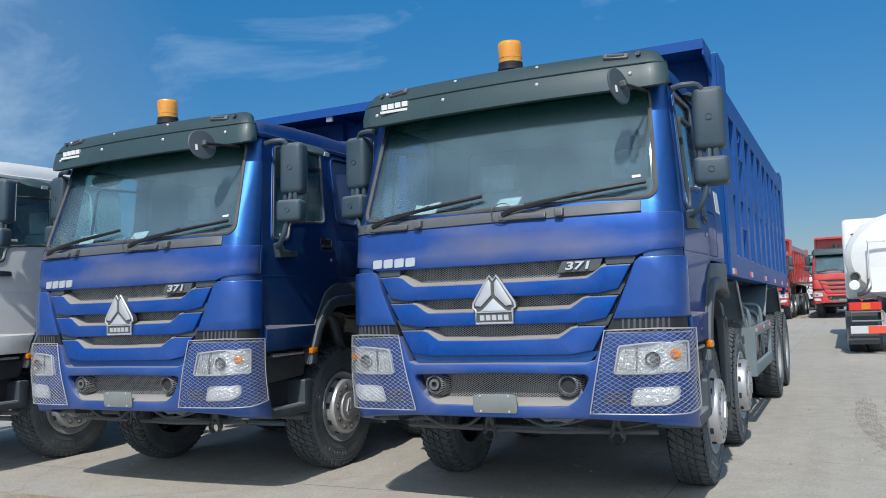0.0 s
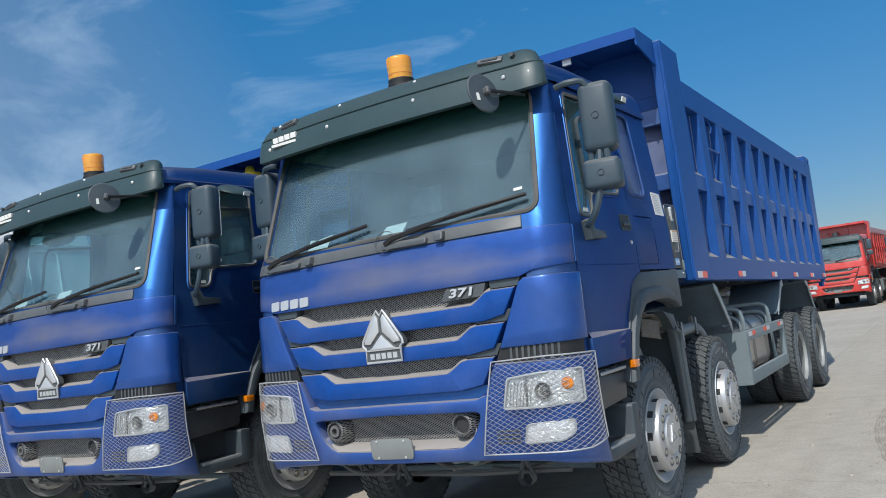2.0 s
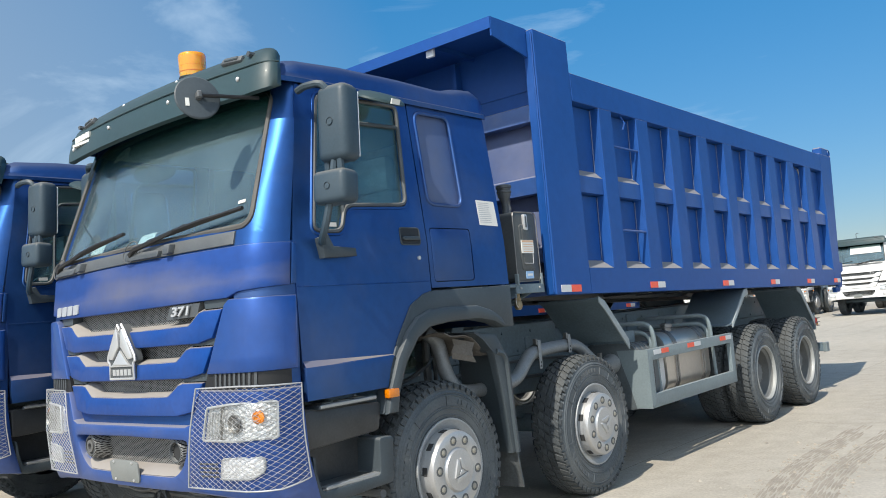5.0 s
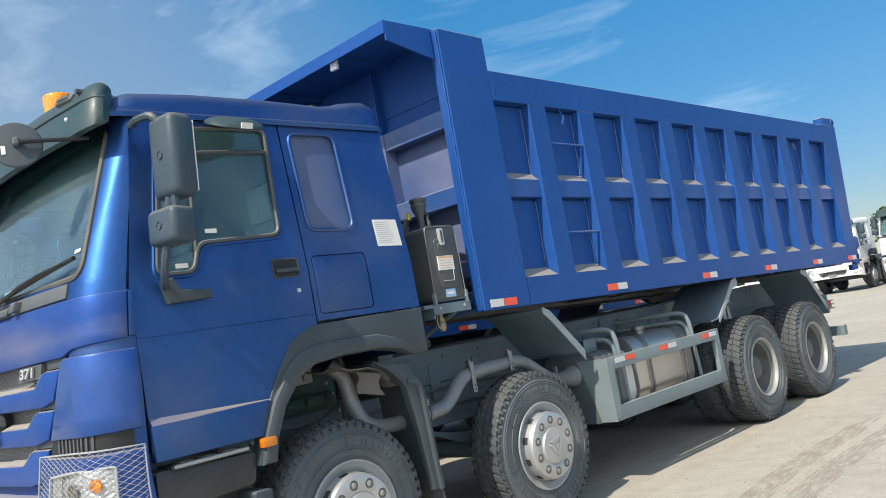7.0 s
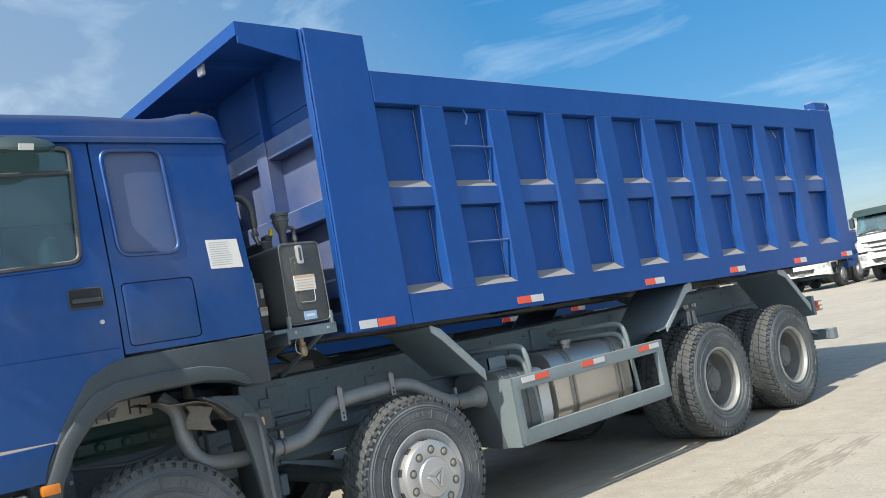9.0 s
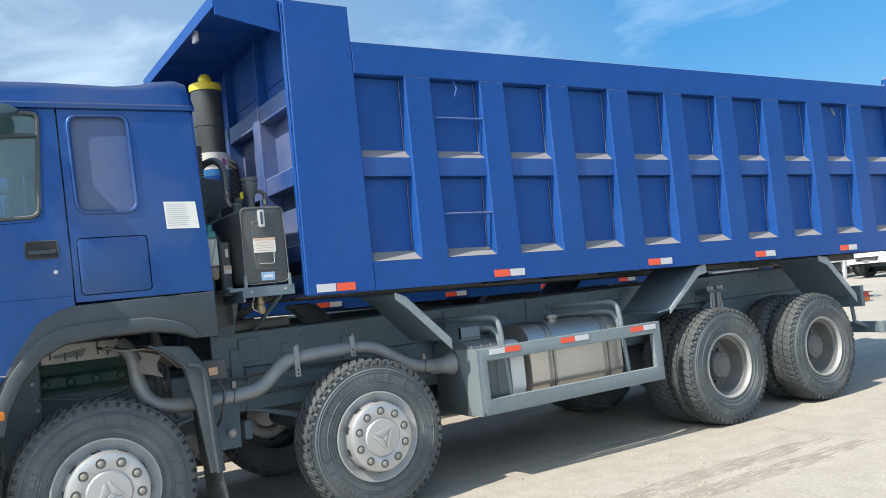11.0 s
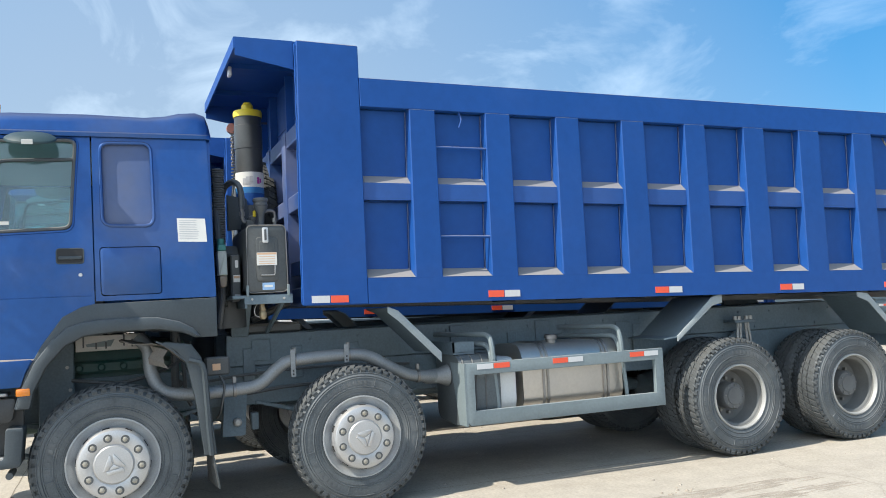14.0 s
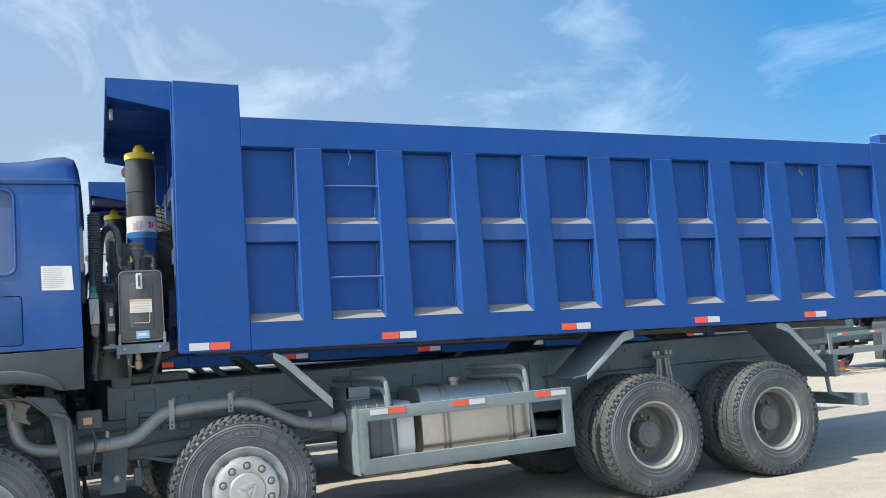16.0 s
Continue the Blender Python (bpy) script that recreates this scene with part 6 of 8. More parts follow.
            rows.append([Vector((s * (0.70 + 0.06 * k), y + 0.012 * math.sin(2.1 * k + i), 1.405 - 0.012 * i - 0.05 * max(0, i - 4) + 0.010 * math.sin(1.7 * i + 1.3 * k))) for k in range(8)])
        part("inner_guard", thick(grid(rows), 0.006), M_DIRTY, chassis, "crumpled dusty inner mudguard")
        torn = [[Vector((s * (1.02 + 0.05 * k), 1.80 + 0.05 * k + 0.02 * math.sin(1.9 * i + k), 1.36 - 0.045 * i - 0.02 * k)) for k in range(3)] for i in range(4)]
        part("torn_guard", thick(grid(torn), 0.005), M_DIRTY, chassis)
        # splash plates hung from the body over wheels two to four
        def flange(pts, s):
            strip = pts + [(y, z - 0.085) if k else (y, z - 0.05) for k, (y, z) in reversed(list(enumerate(pts)))]
            part("splash_flange", sheet(strip, 1.118, 1.130, lambda u, v, w: Vector((s * w, u, v)), bevel=0.003), M_FLANGE, chassis, "pale grey folded flange")

        part("splash_plate", bent_plate([(3.62, 1.555), (3.70, 1.52), (4.06, 1.165)], s * 0.52, s * 1.12), M_CHASSIS, chassis, "grey splash plate")
        flange([(3.62, 1.562), (3.71, 1.525), (4.07, 1.168)], s)
        part("splash_plate", bent_plate([(6.30, 1.14), (6.44, 1.155), (6.86, 1.50), (6.98, 1.525)], s * 0.52, s * 1.12), M_CHASSIS, chassis, "grey splash plate")
        flange([(6.44, 1.158), (6.86, 1.505), (6.98, 1.53)], s)
        part("splash_plate", bent_plate([(8.72, 1.475), (8.86, 1.455), (9.30, 1.02)], s * 0.52, s * 1.12), M_CHASSIS, chassis, "grey splash plate")
        flange([(8.72, 1.48), (8.865, 1.46), (9.31, 1.02)], s)
        part("tail_lamp", join(block(s * 0.86, s * 1.06, 9.57, 9.66, 0.91, 1.03, 0.012)), M_RED_LENS, chassis, "red tail lamp in a wire cage")
        part("tail_lamp_amber", block(s * 0.98, s * 1.062, 9.575, 9.665, 0.915, 0.965, 0.008), M_AMBER, chassis)
        for z in (0.92, 0.97, 1.02):
            part("lamp_cage", tube([(s * 0.82, 9.69, z), (s * 1.08, 9.69, z), (s * 1.08, 9.55, z)], 0.006, 5), M_STEEL, chassis)
        part("lamp_bracket", block(s * 0.45, s * 1.06, 9.50, 9.56, 0.87, 1.10), M_CHASSIS, chassis)
        part("underrun_bracket", tube([(s * 0.92, 9.52, 0.92), (s * 0.92, 9.54, 0.70), (s * 0.92, 9.78, 0.62)], 0.022, 6), M_CHASSIS, chassis)
        part("underrun_cap", block(s * 1.06, s * 1.115, 9.755, 9.865, 0.545, 0.675, 0.005), M_GUARD, chassis)
    part("underrun_bar", block(-1.11, 1.11, 9.76, 9.86, 0.55, 0.67, 0.008), M_CHASSIS, chassis, "dark grey rear underrun bar")
    # exhaust pipe along the near side
    run = spline([(0.86, 1.72, 1.42), (0.90, 1.79, 1.33), (0.93, 1.81, 1.15), (0.95, 1.88, 1.02), (0.95, 2.06, 0.975), (0.95, 2.48, 0.985), (0.95, 2.62, 1.02), (0.95, 2.76, 1.13), (0.95, 2.88, 1.175), (0.95, 3.32, 1.19), (0.95, 3.50, 1.16), (0.94, 3.68, 1.06), (0.91, 3.85, 0.985), (0.87, 4.06, 0.955), (0.82, 4.24, 0.94)], 5)
    part("exhaust_pipe", tube(run, 0.050, 12), M_EXHAUST, chassis, "dull grey exhaust pipe")
    for p in [min(run, key=lambda q: abs(q.y - y)) for y in (2.40, 2.865, 3.296, 3.93)]:
        part("pipe_clamp", moved(lathe([(0.050, -0.014), (0.058, -0.012), (0.058, 0.012), (0.050, 0.014)], 14, 'Y'), Matrix.Translation(p)), M_STEEL, chassis)
        part("clamp_bolt", block(p.x - 0.01, p.x + 0.02, p.y - 0.012, p.y + 0.012, p.z + 0.05, p.z + 0.10), M_STEEL, chassis)
    for y, z0, z1 in ((2.861, 1.045, 1.265), (3.296, 1.13, 1.28)):
        strap = part("pipe_strap", block(1.000, 1.008, y - 0.020, y + 0.020, z0, z1, 0.003), M_EXHAUST, chassis, "perforated steel hanger strap")
        for k in range(2):
            part("strap_hole", block(1.0075, 1.0095, y - 0.006, y + 0.006, z0 + 0.015 + 0.028 * k, z0 + 0.030 + 0.028 * k), M_HOLE, strap)
    part("pipe_cone", moved(lathe([(0.050, 4.00), (0.060, 4.03), (0.064, 4.14), (0.088, 4.20), (0.092, 4.225), (0.064, 4.232)], 16, 'Y'), Matrix.Translation((0.845, 0, 0.948))), M_EXHAUST, chassis, "flared pipe end at the silencer")
    part("muffler", sheet(rounded([(0.56, 0.56), (1.06, 0.53), (1.14, 0.66), (1.14, 0.98), (1.06, 1.12), (0.56, 1.12)], 0.10, 5), 4.235, 4.60, lambda u, v, w: Vector((u, w, v)), bevel=0.03), M_MUFFLER, chassis, "dark grey silencer box")
    for y in (4.27, 4.36, 4.45):
        part("muffler_band", ring_tube(rounded([(0.56, 0.56), (1.06, 0.53), (1.14, 0.66), (1.14, 0.98), (1.06, 1.12), (0.56, 1.12)], 0.10, 5), lambda u, v, w: Vector((u, w, v)), 0.008, y), M_BLACK, chassis)
    part("muffler_bracket", join(block(0.50, 1.0, 4.22, 4.42, 1.125, 1.145), block(0.50, 1.0, 4.22, 4.24, 1.14, 1.23), block(0.96, 1.0, 4.22, 4.42, 1.14, 1.23)), M_CHASSIS, chassis)
    # side guard: a box-section hoop in front of the tanks
    hoop = [(4.248, 0.575), (4.275, 0.545), (6.205, 0.55), (6.205, 1.065), (4.248, 1.06)]
    inner = [(4.325, 0.665), (6.115, 0.67), (6.115, 0.965), (4.325, 0.96)]
    guard = part("side_guard", sheet(hoop, 1.16, 1.205, lambda u, v, w: Vector((w, u, v)), [inner], bevel=0.006), M_GUARD, chassis, "mid-grey steel side guard")
    part("side_guard_end", sheet([(1.205, 0.545), (1.205, 1.06), (0.9, 1.06), (1.0, 0.75), (1.05, 0.545)], 4.233, 4.250, lambda u, v, w: Vector((u, w, v))), M_GUARD, chassis)
    for y, flip in ((4.50, True), (5.215, False), (6.0, False)):
        for k, colour in ((-1, M_WHITE_TAPE if flip else M_RED_TAPE), (1, M_RED_TAPE if flip else M_WHITE_TAPE)):
            a, b = sorted((y + 0.003 * k, y + 0.150 * k))
            part("reflector", block(1.19, 1.208, a, b, 1.005, 1.048), colour, chassis)
    part("urea_tank", sheet(rounded([(0.62, 0.62), (1.06, 0.62), (1.10, 0.70), (1.10, 0.98), (1.04, 1.08), (0.62, 1.08)], 0.05, 4), 4.34, 4.76, lambda u, v, w: Vector((u, w, v)), bevel=0.02), M_UREA, chassis, "pale grey tank with slanted edges")
    part("urea_emblem", sheet([(4.42, 0.78), (4.60, 0.78), (4.60, 0.81), (4.52, 0.98), (4.50, 0.98), (4.42, 0.81)], 1.09, 1.112, lambda u, v, w: Vector((w, u, v)), bevel=0.006), M_UREA, chassis)
    section = rounded([(0.52, 0.63), (1.05, 0.63), (1.085, 0.70), (1.085, 1.08), (1.0, 1.175), (0.52, 1.175)], 0.10, 5)
    part("fuel_tank", sheet(section, 4.83, 5.85, lambda u, v, w: Vector((u, w, v)), bevel=0.03), M_ALU, chassis, "dusty aluminium fuel tank")
    for y in (5.03, 5.64):
        part("tank_strap", ring_tube(section, lambda u, v, w: Vector((u, w, v)), 0.014, y, 4), M_STEEL, chassis)
        part("tank_strap", ring_tube(section, lambda u, v, w: Vector((u, w, v)), 0.014, y + 0.045, 4), M_STEEL, chassis)
    part("fuel_cap", moved(lathe([(0.045, 1.16), (0.045, 1.20), (0.058, 1.205), (0.058, 1.235), (0.05, 1.245), (0, 1.247)], 20, 'Z'), Matrix.Translation((0.94, 5.20, 0))), M_STEEL, chassis, "round steel fuel cap")
    for y in (4.53, 5.81):
        for dz, dx in ((0.0, 0.0), (-0.085, -0.03)):
            part("guard_stay", tube(spline([(0.44, y - 0.26, 1.285 + dz), (0.90 + dx, y - 0.06, 1.285 + dz), (1.06 + dx, y - 0.01, 1.275 + dz), (1.12 + dx, y, 1.20 + dz), (1.13 + dx, y + 0.01, 1.0)], 4), 0.022, 8), M_GUARD, chassis)
        part("guard_upright", tube([(1.13, y + 0.01, 1.0), (1.13, y + 0.04, 0.62)], 0.018, 8), M_GUARD, chassis)
    # far side: second tank and air bottles
    part("air_bottle", join(*[moved(lathe([(0, -0.35), (0.10, -0.32), (0.12, -0.25), (0.12, 0.25), (0.10, 0.32), (0, 0.35)], 20, 'Y'), Matrix.Translation((-0.72, 4.5 + 0.75 * k, 0.80))) for k in range(2)]), M_CHASSIS, chassis)
    part("battery_box", block(-1.12, -0.55, 4.15, 4.0 + 1.0, 0.95, 1.25, 0.03), M_PLASTIC, chassis)
    part("relay_box", block(0.86, 0.96, 2.20, 2.38, 1.10, 1.24, 0.012), M_BLACK, chassis)
    part("relay_label", block(0.96, 0.965, 2.25, 2.31, 1.14, 1.19), M_LABEL_TAN, chassis)
    for y in (2.55, 2.95, 3.45, 5.0, 5.6, 6.4):
        part("rail_bracket", block(0.44, 0.47, y, y + 0.10, 1.0, 1.27, 0.006), M_CHASSIS, chassis)
    for k in range(34):
        part("rail_bolt", moved(lathe([(0.014, 0), (0.013, 0.010), (0, 0.012)], 6), Matrix.Translation((0.456, 2.5 + 0.21 * k, 1.16 + 0.16 * (k % 2)))), M_CHASSIS, chassis)
    # between cab and body: tipping ram, oil tank on its shelf, bottle, hoses, spare wheel
    part("ram", moved(lathe([(0.0, 1.30), (0.128, 1.30), (0.128, 2.62), (0.124, 2.63), (0.124, 3.08), (0.128, 3.085), (0.128, 3.30), (0.124, 3.305), (0.124, 3.385), (0, 3.39)], 32, 'Z'), Matrix.Translation((-0.22, 2.76, 0))), M_CYL, chassis, "charcoal tipping ram")
    part("ram_foot", join(block(-0.44, 0.44, 2.52, 3.06, 1.386, 1.47, 0.02), tube([(0.30, 2.66, 1.50), (0.30, 3.12, 1.70)], 0.03, 8)), M_TANK_BOX, chassis, "dark steel foot of the tipping ram")
    part("ram_cap", moved(lathe([(0.132, 3.385), (0.134, 3.43), (0.128, 3.445), (0.05, 3.45), (0, 3.45)], 32, 'Z'), Matrix.Translation((-0.22, 2.76, 0))), M_YELLOW, chassis, "yellow ram cap")
    part("ram_knob", moved(lathe([(0.055, 3.445), (0.055, 3.50), (0.035, 3.53), (0, 3.535)], 12, 'Z'), Matrix.Translation((-0.22, 2.76, 0))), M_YELLOW, chassis)
    part("ram_label", moved(lathe([(0.1295, 2.72), (0.1295, 2.86)], 32, 'Z'), Matrix.Translation((-0.22, 2.76, 0))), M_PAPER, chassis)
    part("ram_label_band", moved(lathe([(0.1300, 2.665), (0.1300, 2.72)], 32, 'Z'), Matrix.Translation((-0.22, 2.76, 0))), M_BAND, chassis, "bright blue label band")
    for turn, z0, z1, w, ink in ((-30, 2.745, 2.80, 0.014, M_PRINT), (-16, 2.74, 2.815, 0.016, M_PRINT), (-2, 2.76, 2.82, 0.014, M_PRINT), (28, 2.75, 2.81, 0.012, M_MAGENTA), (40, 2.76, 2.80, 0.008, M_MAGENTA)):
        part("ram_print", moved(block(0.125, 0.1315, -w, w, z0, z1), Matrix.Translation((-0.22, 2.76, 0)) @ Matrix.Rotation(radians(turn), 4, 'Z')), ink, chassis)
    rng = random.Random(31)
    foil = lathe([(0.0, 2.30), (0.030, 2.30)] + [(0.030 + 0.030 * math.sin(math.pi * k / 16), 2.30 + 0.46 * k / 16) for k in range(1, 16)] + [(0.012, 2.76), (0, 2.762)], 16, 'Z')
    for v in foil.verts:
        v.co.x += rng.uniform(-0.010, 0.010)
        v.co.y += rng.uniform(-0.010, 0.010) + 0.02 * math.cos((v.co.z - 2.53) * 6) - 0.02
    part("foil_wrap", moved(foil, Matrix.Translation((-0.68, 2.525, 0))), M_SHIELD, chassis, "crumpled silver foil wrapping", smooth=10)
    part("ram_sleeve", moved(lathe([(0.1300, 2.55), (0.1300, 2.664)], 32, 'Z'), Matrix.Translation((-0.22, 2.76, 0))), M_BODY, chassis)
    face = rounded([(2.513, 1.715), (2.824, 1.720), (2.818, 2.240), (2.518, 2.240)], 0.045, 5)
    part("oil_tank", sheet(face, 0.30, 1.105, lambda u, v, w: Vector((w, u, v)), bevel=0.018), M_TANK_BOX, chassis, "black hydraulic oil tank")
    part("oil_tank_rim", ring_tube(face, lambda u, v, w: Vector((w, u, v)), 0.004, 1.105), M_STEEL, chassis, "thin pale rim")
    part("oil_tank_press", sheet(rounded([(2.582, 1.800), (2.759, 1.800), (2.756, 2.147), (2.585, 2.147)], 0.03), 1.10, 1.111, lambda u, v, w: Vector((w, u, v)), bevel=0.008), M_TANK_BOX, chassis)
    part("oil_tank_press", sheet(rounded([(2.608, 1.838), (2.733, 1.838), (2.730, 2.115), (2.611, 2.115)], 0.02), 1.108, 1.116, lambda u, v, w: Vector((w, u, v)), bevel=0.006), M_TANK_BOX, chassis)
    part("oil_tank_bead", tube([(1.117, 2.727, 1.935), (1.117, 2.724, 1.858), (1.117, 2.716, 1.850), (1.117, 2.618, 1.852)], 0.0028, 6), M_CHROME, chassis)
    part("sight_glass", sheet(rounded([(2.636, 2.10), (2.681, 2.10), (2.681, 2.221), (2.636, 2.221)], 0.012), 1.105, 1.124, lambda u, v, w: Vector((w, u, v)), bevel=0.004), M_CHROME, chassis)
    part("sight_slot", sheet(rounded([(2.650, 2.12), (2.667, 2.12), (2.667, 2.205), (2.650, 2.205)], 0.006), 1.12, 1.126, lambda u, v, w: Vector((w, u, v))), M_BLACK, chassis)
    part("tank_label", block(1.110, 1.1185, 2.589, 2.742, 1.927, 2.026), M_PAPER, chassis, "printed paper label")
    part("tank_label_head", block(1.1185, 1.1192, 2.591, 2.740, 2.009, 2.024), M_LABEL_TAN, chassis)
    for k in range(4):
        part("print_line", block(1.1185, 1.1190, 2.604, 2.727, 1.937 + 0.018 * k, 1.942 + 0.018 * k), M_LABEL_TAN, chassis)
    part("tank_label", block(1.104, 1.1115, 2.627, 2.719, 1.737, 1.792), M_BLUE_LABEL, chassis)
    part("tank_label_head", block(1.1115, 1.1121, 2.640, 2.705, 1.757, 1.774), M_PAPER, chassis)
    shelf = part("oil_tank_shelf", join(block(0.28, 1.10, 2.40, 2.86, 1.675, 1.700, 0.004), block(1.085, 1.105, 2.487, 2.858, 1.628, 1.698, 0.004), block(0.30, 1.09, 2.492, 2.510, 1.60, 1.676, 0.003)), M_CHASSIS, chassis, "grey angle iron tank shelf")
    for y in (2.513, 2.826):
        part("shelf_lug", block(1.085, 1.115, y - 0.010, y + 0.010, 1.690, 1.775, 0.003), M_GUARD, shelf)
    for y in (2.545, 2.79):
        part("shelf_bolt", moved(lathe([(0.010, 0), (0.009, 0.007), (0, 0.008)], 8), Matrix.Translation((1.105, y, 1.668))), M_ROD, shelf)
    part("shelf_plate", slab([(0.40, 2.46, 1.37), (0.47, 2.46, 1.37), (0.47, 2.60, 1.37), (0.40, 2.60, 1.37), (0.40, 2.44, 1.66), (0.60, 2.44, 1.66), (0.60, 2.62, 1.66), (0.40, 2.62, 1.66)], 0.006), M_CHASSIS, shelf)
    part("shelf_strut", tube([(0.46, 2.76, 1.40), (1.06, 2.80, 1.665)], 0.018, 6), M_CHASSIS, shelf)
    neck = [(0.0, 2.235), (0.030, 2.235), (0.026, 2.26), (0.026, 2.33), (0.034, 2.35), (0.050, 2.385), (0.052, 2.405), (0.057, 2.408), (0.057, 2.420), (0.053, 2.423), (0.053, 2.440), (0.060, 2.444), (0.060, 2.462), (0.052, 2.470), (0, 2.472)]
    part("breather", moved(lathe(neck, 22, 'Z'), Matrix.Translation((0.95, 2.657, 0))), M_BLACK, chassis, "black filler neck with a ribbed cap")
    part("pipe_elbow", tube(spline([(0.93, 2.68, 2.36), (0.92, 2.72, 2.375), (0.91, 2.765, 2.365), (0.90, 2.775, 2.33), (0.90, 2.775, 2.245)], 5), 0.014, 8), M_STEEL, chassis, "steel pipe elbow")
    part("pipe_nut", moved(lathe([(0.014, -0.015), (0.022, -0.015), (0.022, 0.015), (0.014, 0.015)], 6, 'Z'), Matrix.Translation((0.90, 2.775, 2.30))), M_STEEL, chassis)
    part("drain_cock", join(tube([(1.0, 2.635, 1.68), (1.0, 2.637, 1.60)], 0.020, 8), moved(lathe([(0, 1.51), (0.020, 1.512), (0.030, 1.53), (0.030, 1.565), (0.022, 1.58), (0.026, 1.60), (0, 1.60)], 10, 'Z'), Matrix.Translation((1.0, 2.640, 0)))), M_BRASS, chassis, "dull brass drain cock")
    part("drain_hook", tube(spline([(1.02, 2.60, 1.64), (1.03, 2.575, 1.60), (1.03, 2.575, 1.55), (1.02, 2.61, 1.53)], 4), 0.004, 5), M_ROD, chassis)
    part("coolant_bottle", sheet(rounded([(2.315, 1.865), (2.382, 1.865), (2.378, 2.055), (2.308, 2.055)], 0.008), 0.88, 1.0, lambda u, v, w: Vector((w, u, v)), bevel=0.012), M_BOTTLE, chassis, "milky coolant bottle")
    part("coolant_level", sheet(rounded([(2.325, 1.772), (2.372, 1.772), (2.381, 1.863), (2.316, 1.863)], 0.025), 0.884, 0.998, lambda u, v, w: Vector((w, u, v)), bevel=0.012), M_FLUID, chassis, "brown fluid standing in the bottle")
    part("coolant_cap", join(sheet(rounded([(2.309, 2.057), (2.377, 2.057), (2.372, 2.105), (2.316, 2.105)], 0.012), 0.885, 0.995, lambda u, v, w: Vector((w, u, v)), bevel=0.01), moved(lathe([(0.0, 2.10), (0.026, 2.10), (0.026, 2.15), (0, 2.155)], 14, 'Z'), Matrix.Translation((0.94, 2.342, 0)))), M_TEAL_CAP, chassis, "teal bottle shoulder and cap")
    part("relay_box", block(0.70, 0.90, 2.418, 2.492, 1.66, 2.03, 0.012), M_BLACK, chassis, "small black box")
    part("relay_sight", sheet(rounded([(2.452, 1.925), (2.474, 1.925), (2.474, 1.985), (2.452, 1.985)], 0.008), 0.90, 0.908, lambda u, v, w: Vector((w, u, v))), M_CHROME, chassis)
    part("relay_label", block(0.90, 0.9035, 2.436, 2.488, 1.812, 1.868), M_PAPER, chassis)
    part("relay_print", block(0.9035, 0.9045, 2.440, 2.484, 1.842, 1.862), M_LABEL_TAN, chassis)
    part("relay_label", block(0.90, 0.9035, 2.442, 2.486, 1.685, 1.715), M_PRINT, chassis)
    part("valve_block", join(block(0.55, 0.86, 2.555, 2.63, 2.235, 2.31, 0.012), block(0.78, 0.86, 2.585, 2.635, 2.30, 2.345, 0.010)), M_BLACK, chassis, "black valve block")
    part("valve_cap", block(0.855, 0.885, 2.608, 2.632, 2.330, 2.382, 0.006), M_YELLOW, chassis, "yellow tag")
    part("cover_sheet", sheet([(2.47, 2.27), (2.585, 2.28), (2.655, 2.41), (2.635, 2.545), (2.47, 2.575)], 0.36, 0.385, lambda u, v, w: Vector((w, u, v)), bevel=0.006), M_PLASTIC, chassis, "dark plastic cover sheet")
    part("hose_fitting", join(tube([(0.82, 2.530, 2.41), (0.82, 2.530, 2.33), (0.82, 2.545, 2.30), (0.82, 2.59, 2.29)], 0.017, 8), tube([(0.82, 2.530, 2.345), (0.82, 2.530, 2.375)], 0.025, 6)), M_STEEL, chassis, "steel hose fitting")
    for path, r in (([(0.82, 2.530, 2.40), (0.81, 2.530, 2.52), (0.77, 2.515, 2.60), (0.70, 2.475, 2.635), (0.60, 2.425, 2.60), (0.52, 2.40, 2.45), (0.45, 2.38, 2.0), (0.45, 2.38, 1.6)], 0.025), ([(0.75, 2.34, 1.45), (0.78, 2.34, 1.9), (0.72, 2.36, 2.4), (0.66, 2.34, 2.75)], 0.018), ([(0.84, 2.33, 1.5), (0.85, 2.36, 1.8), (0.80, 2.34, 2.2), (0.7, 2.34, 2.5)], 0.024)):
        part("hose", tube(spline(path, 5), r, 8), M_BLACK, chassis)
    part("air_intake", moved(lathe([(0, 1.5), (0.13, 1.5), (0.13, 2.75), (0.09, 2.85), (0, 2.86)], 24, 'Z'), Matrix.Translation((-0.95, 2.40, -0.9))), M_BLACK, chassis)
    part("filter_housing", moved(lathe([(0, 1.45), (0.16, 1.45), (0.16, 2.05), (0.10, 2.12), (0, 2.13)], 24, 'Z'), Matrix.Translation((0.52, 2.42, 0))), M_BLACK, chassis)
    spare = part("spare_wheel", RIM_F, None, chassis, "", Matrix.Translation((-0.89, 2.735, 2.54)) @ Matrix.Rotation(radians(-90), 4, 'Z'))
    part("tyre", TYRE, None, spare, "spare truck tyre")
    part("tread", TREAD, None, spare)
    # ribbed intake hose behind the cab, brackets and castings along the near rail
    ribs = [(0.0, 1.62)] + [(r, 1.62 + 0.02 * k + dz) for k in range(56) for r, dz in ((0.040, 0.0), (0.050, 0.006), (0.050, 0.012))] + [(0.0, 2.75)]
    part("ribbed_hose", moved(lathe(ribs, 14, 'Z'), Matrix.Translation((0.72, 2.36, 0))), M_BLACK, chassis, "black ribbed hose")
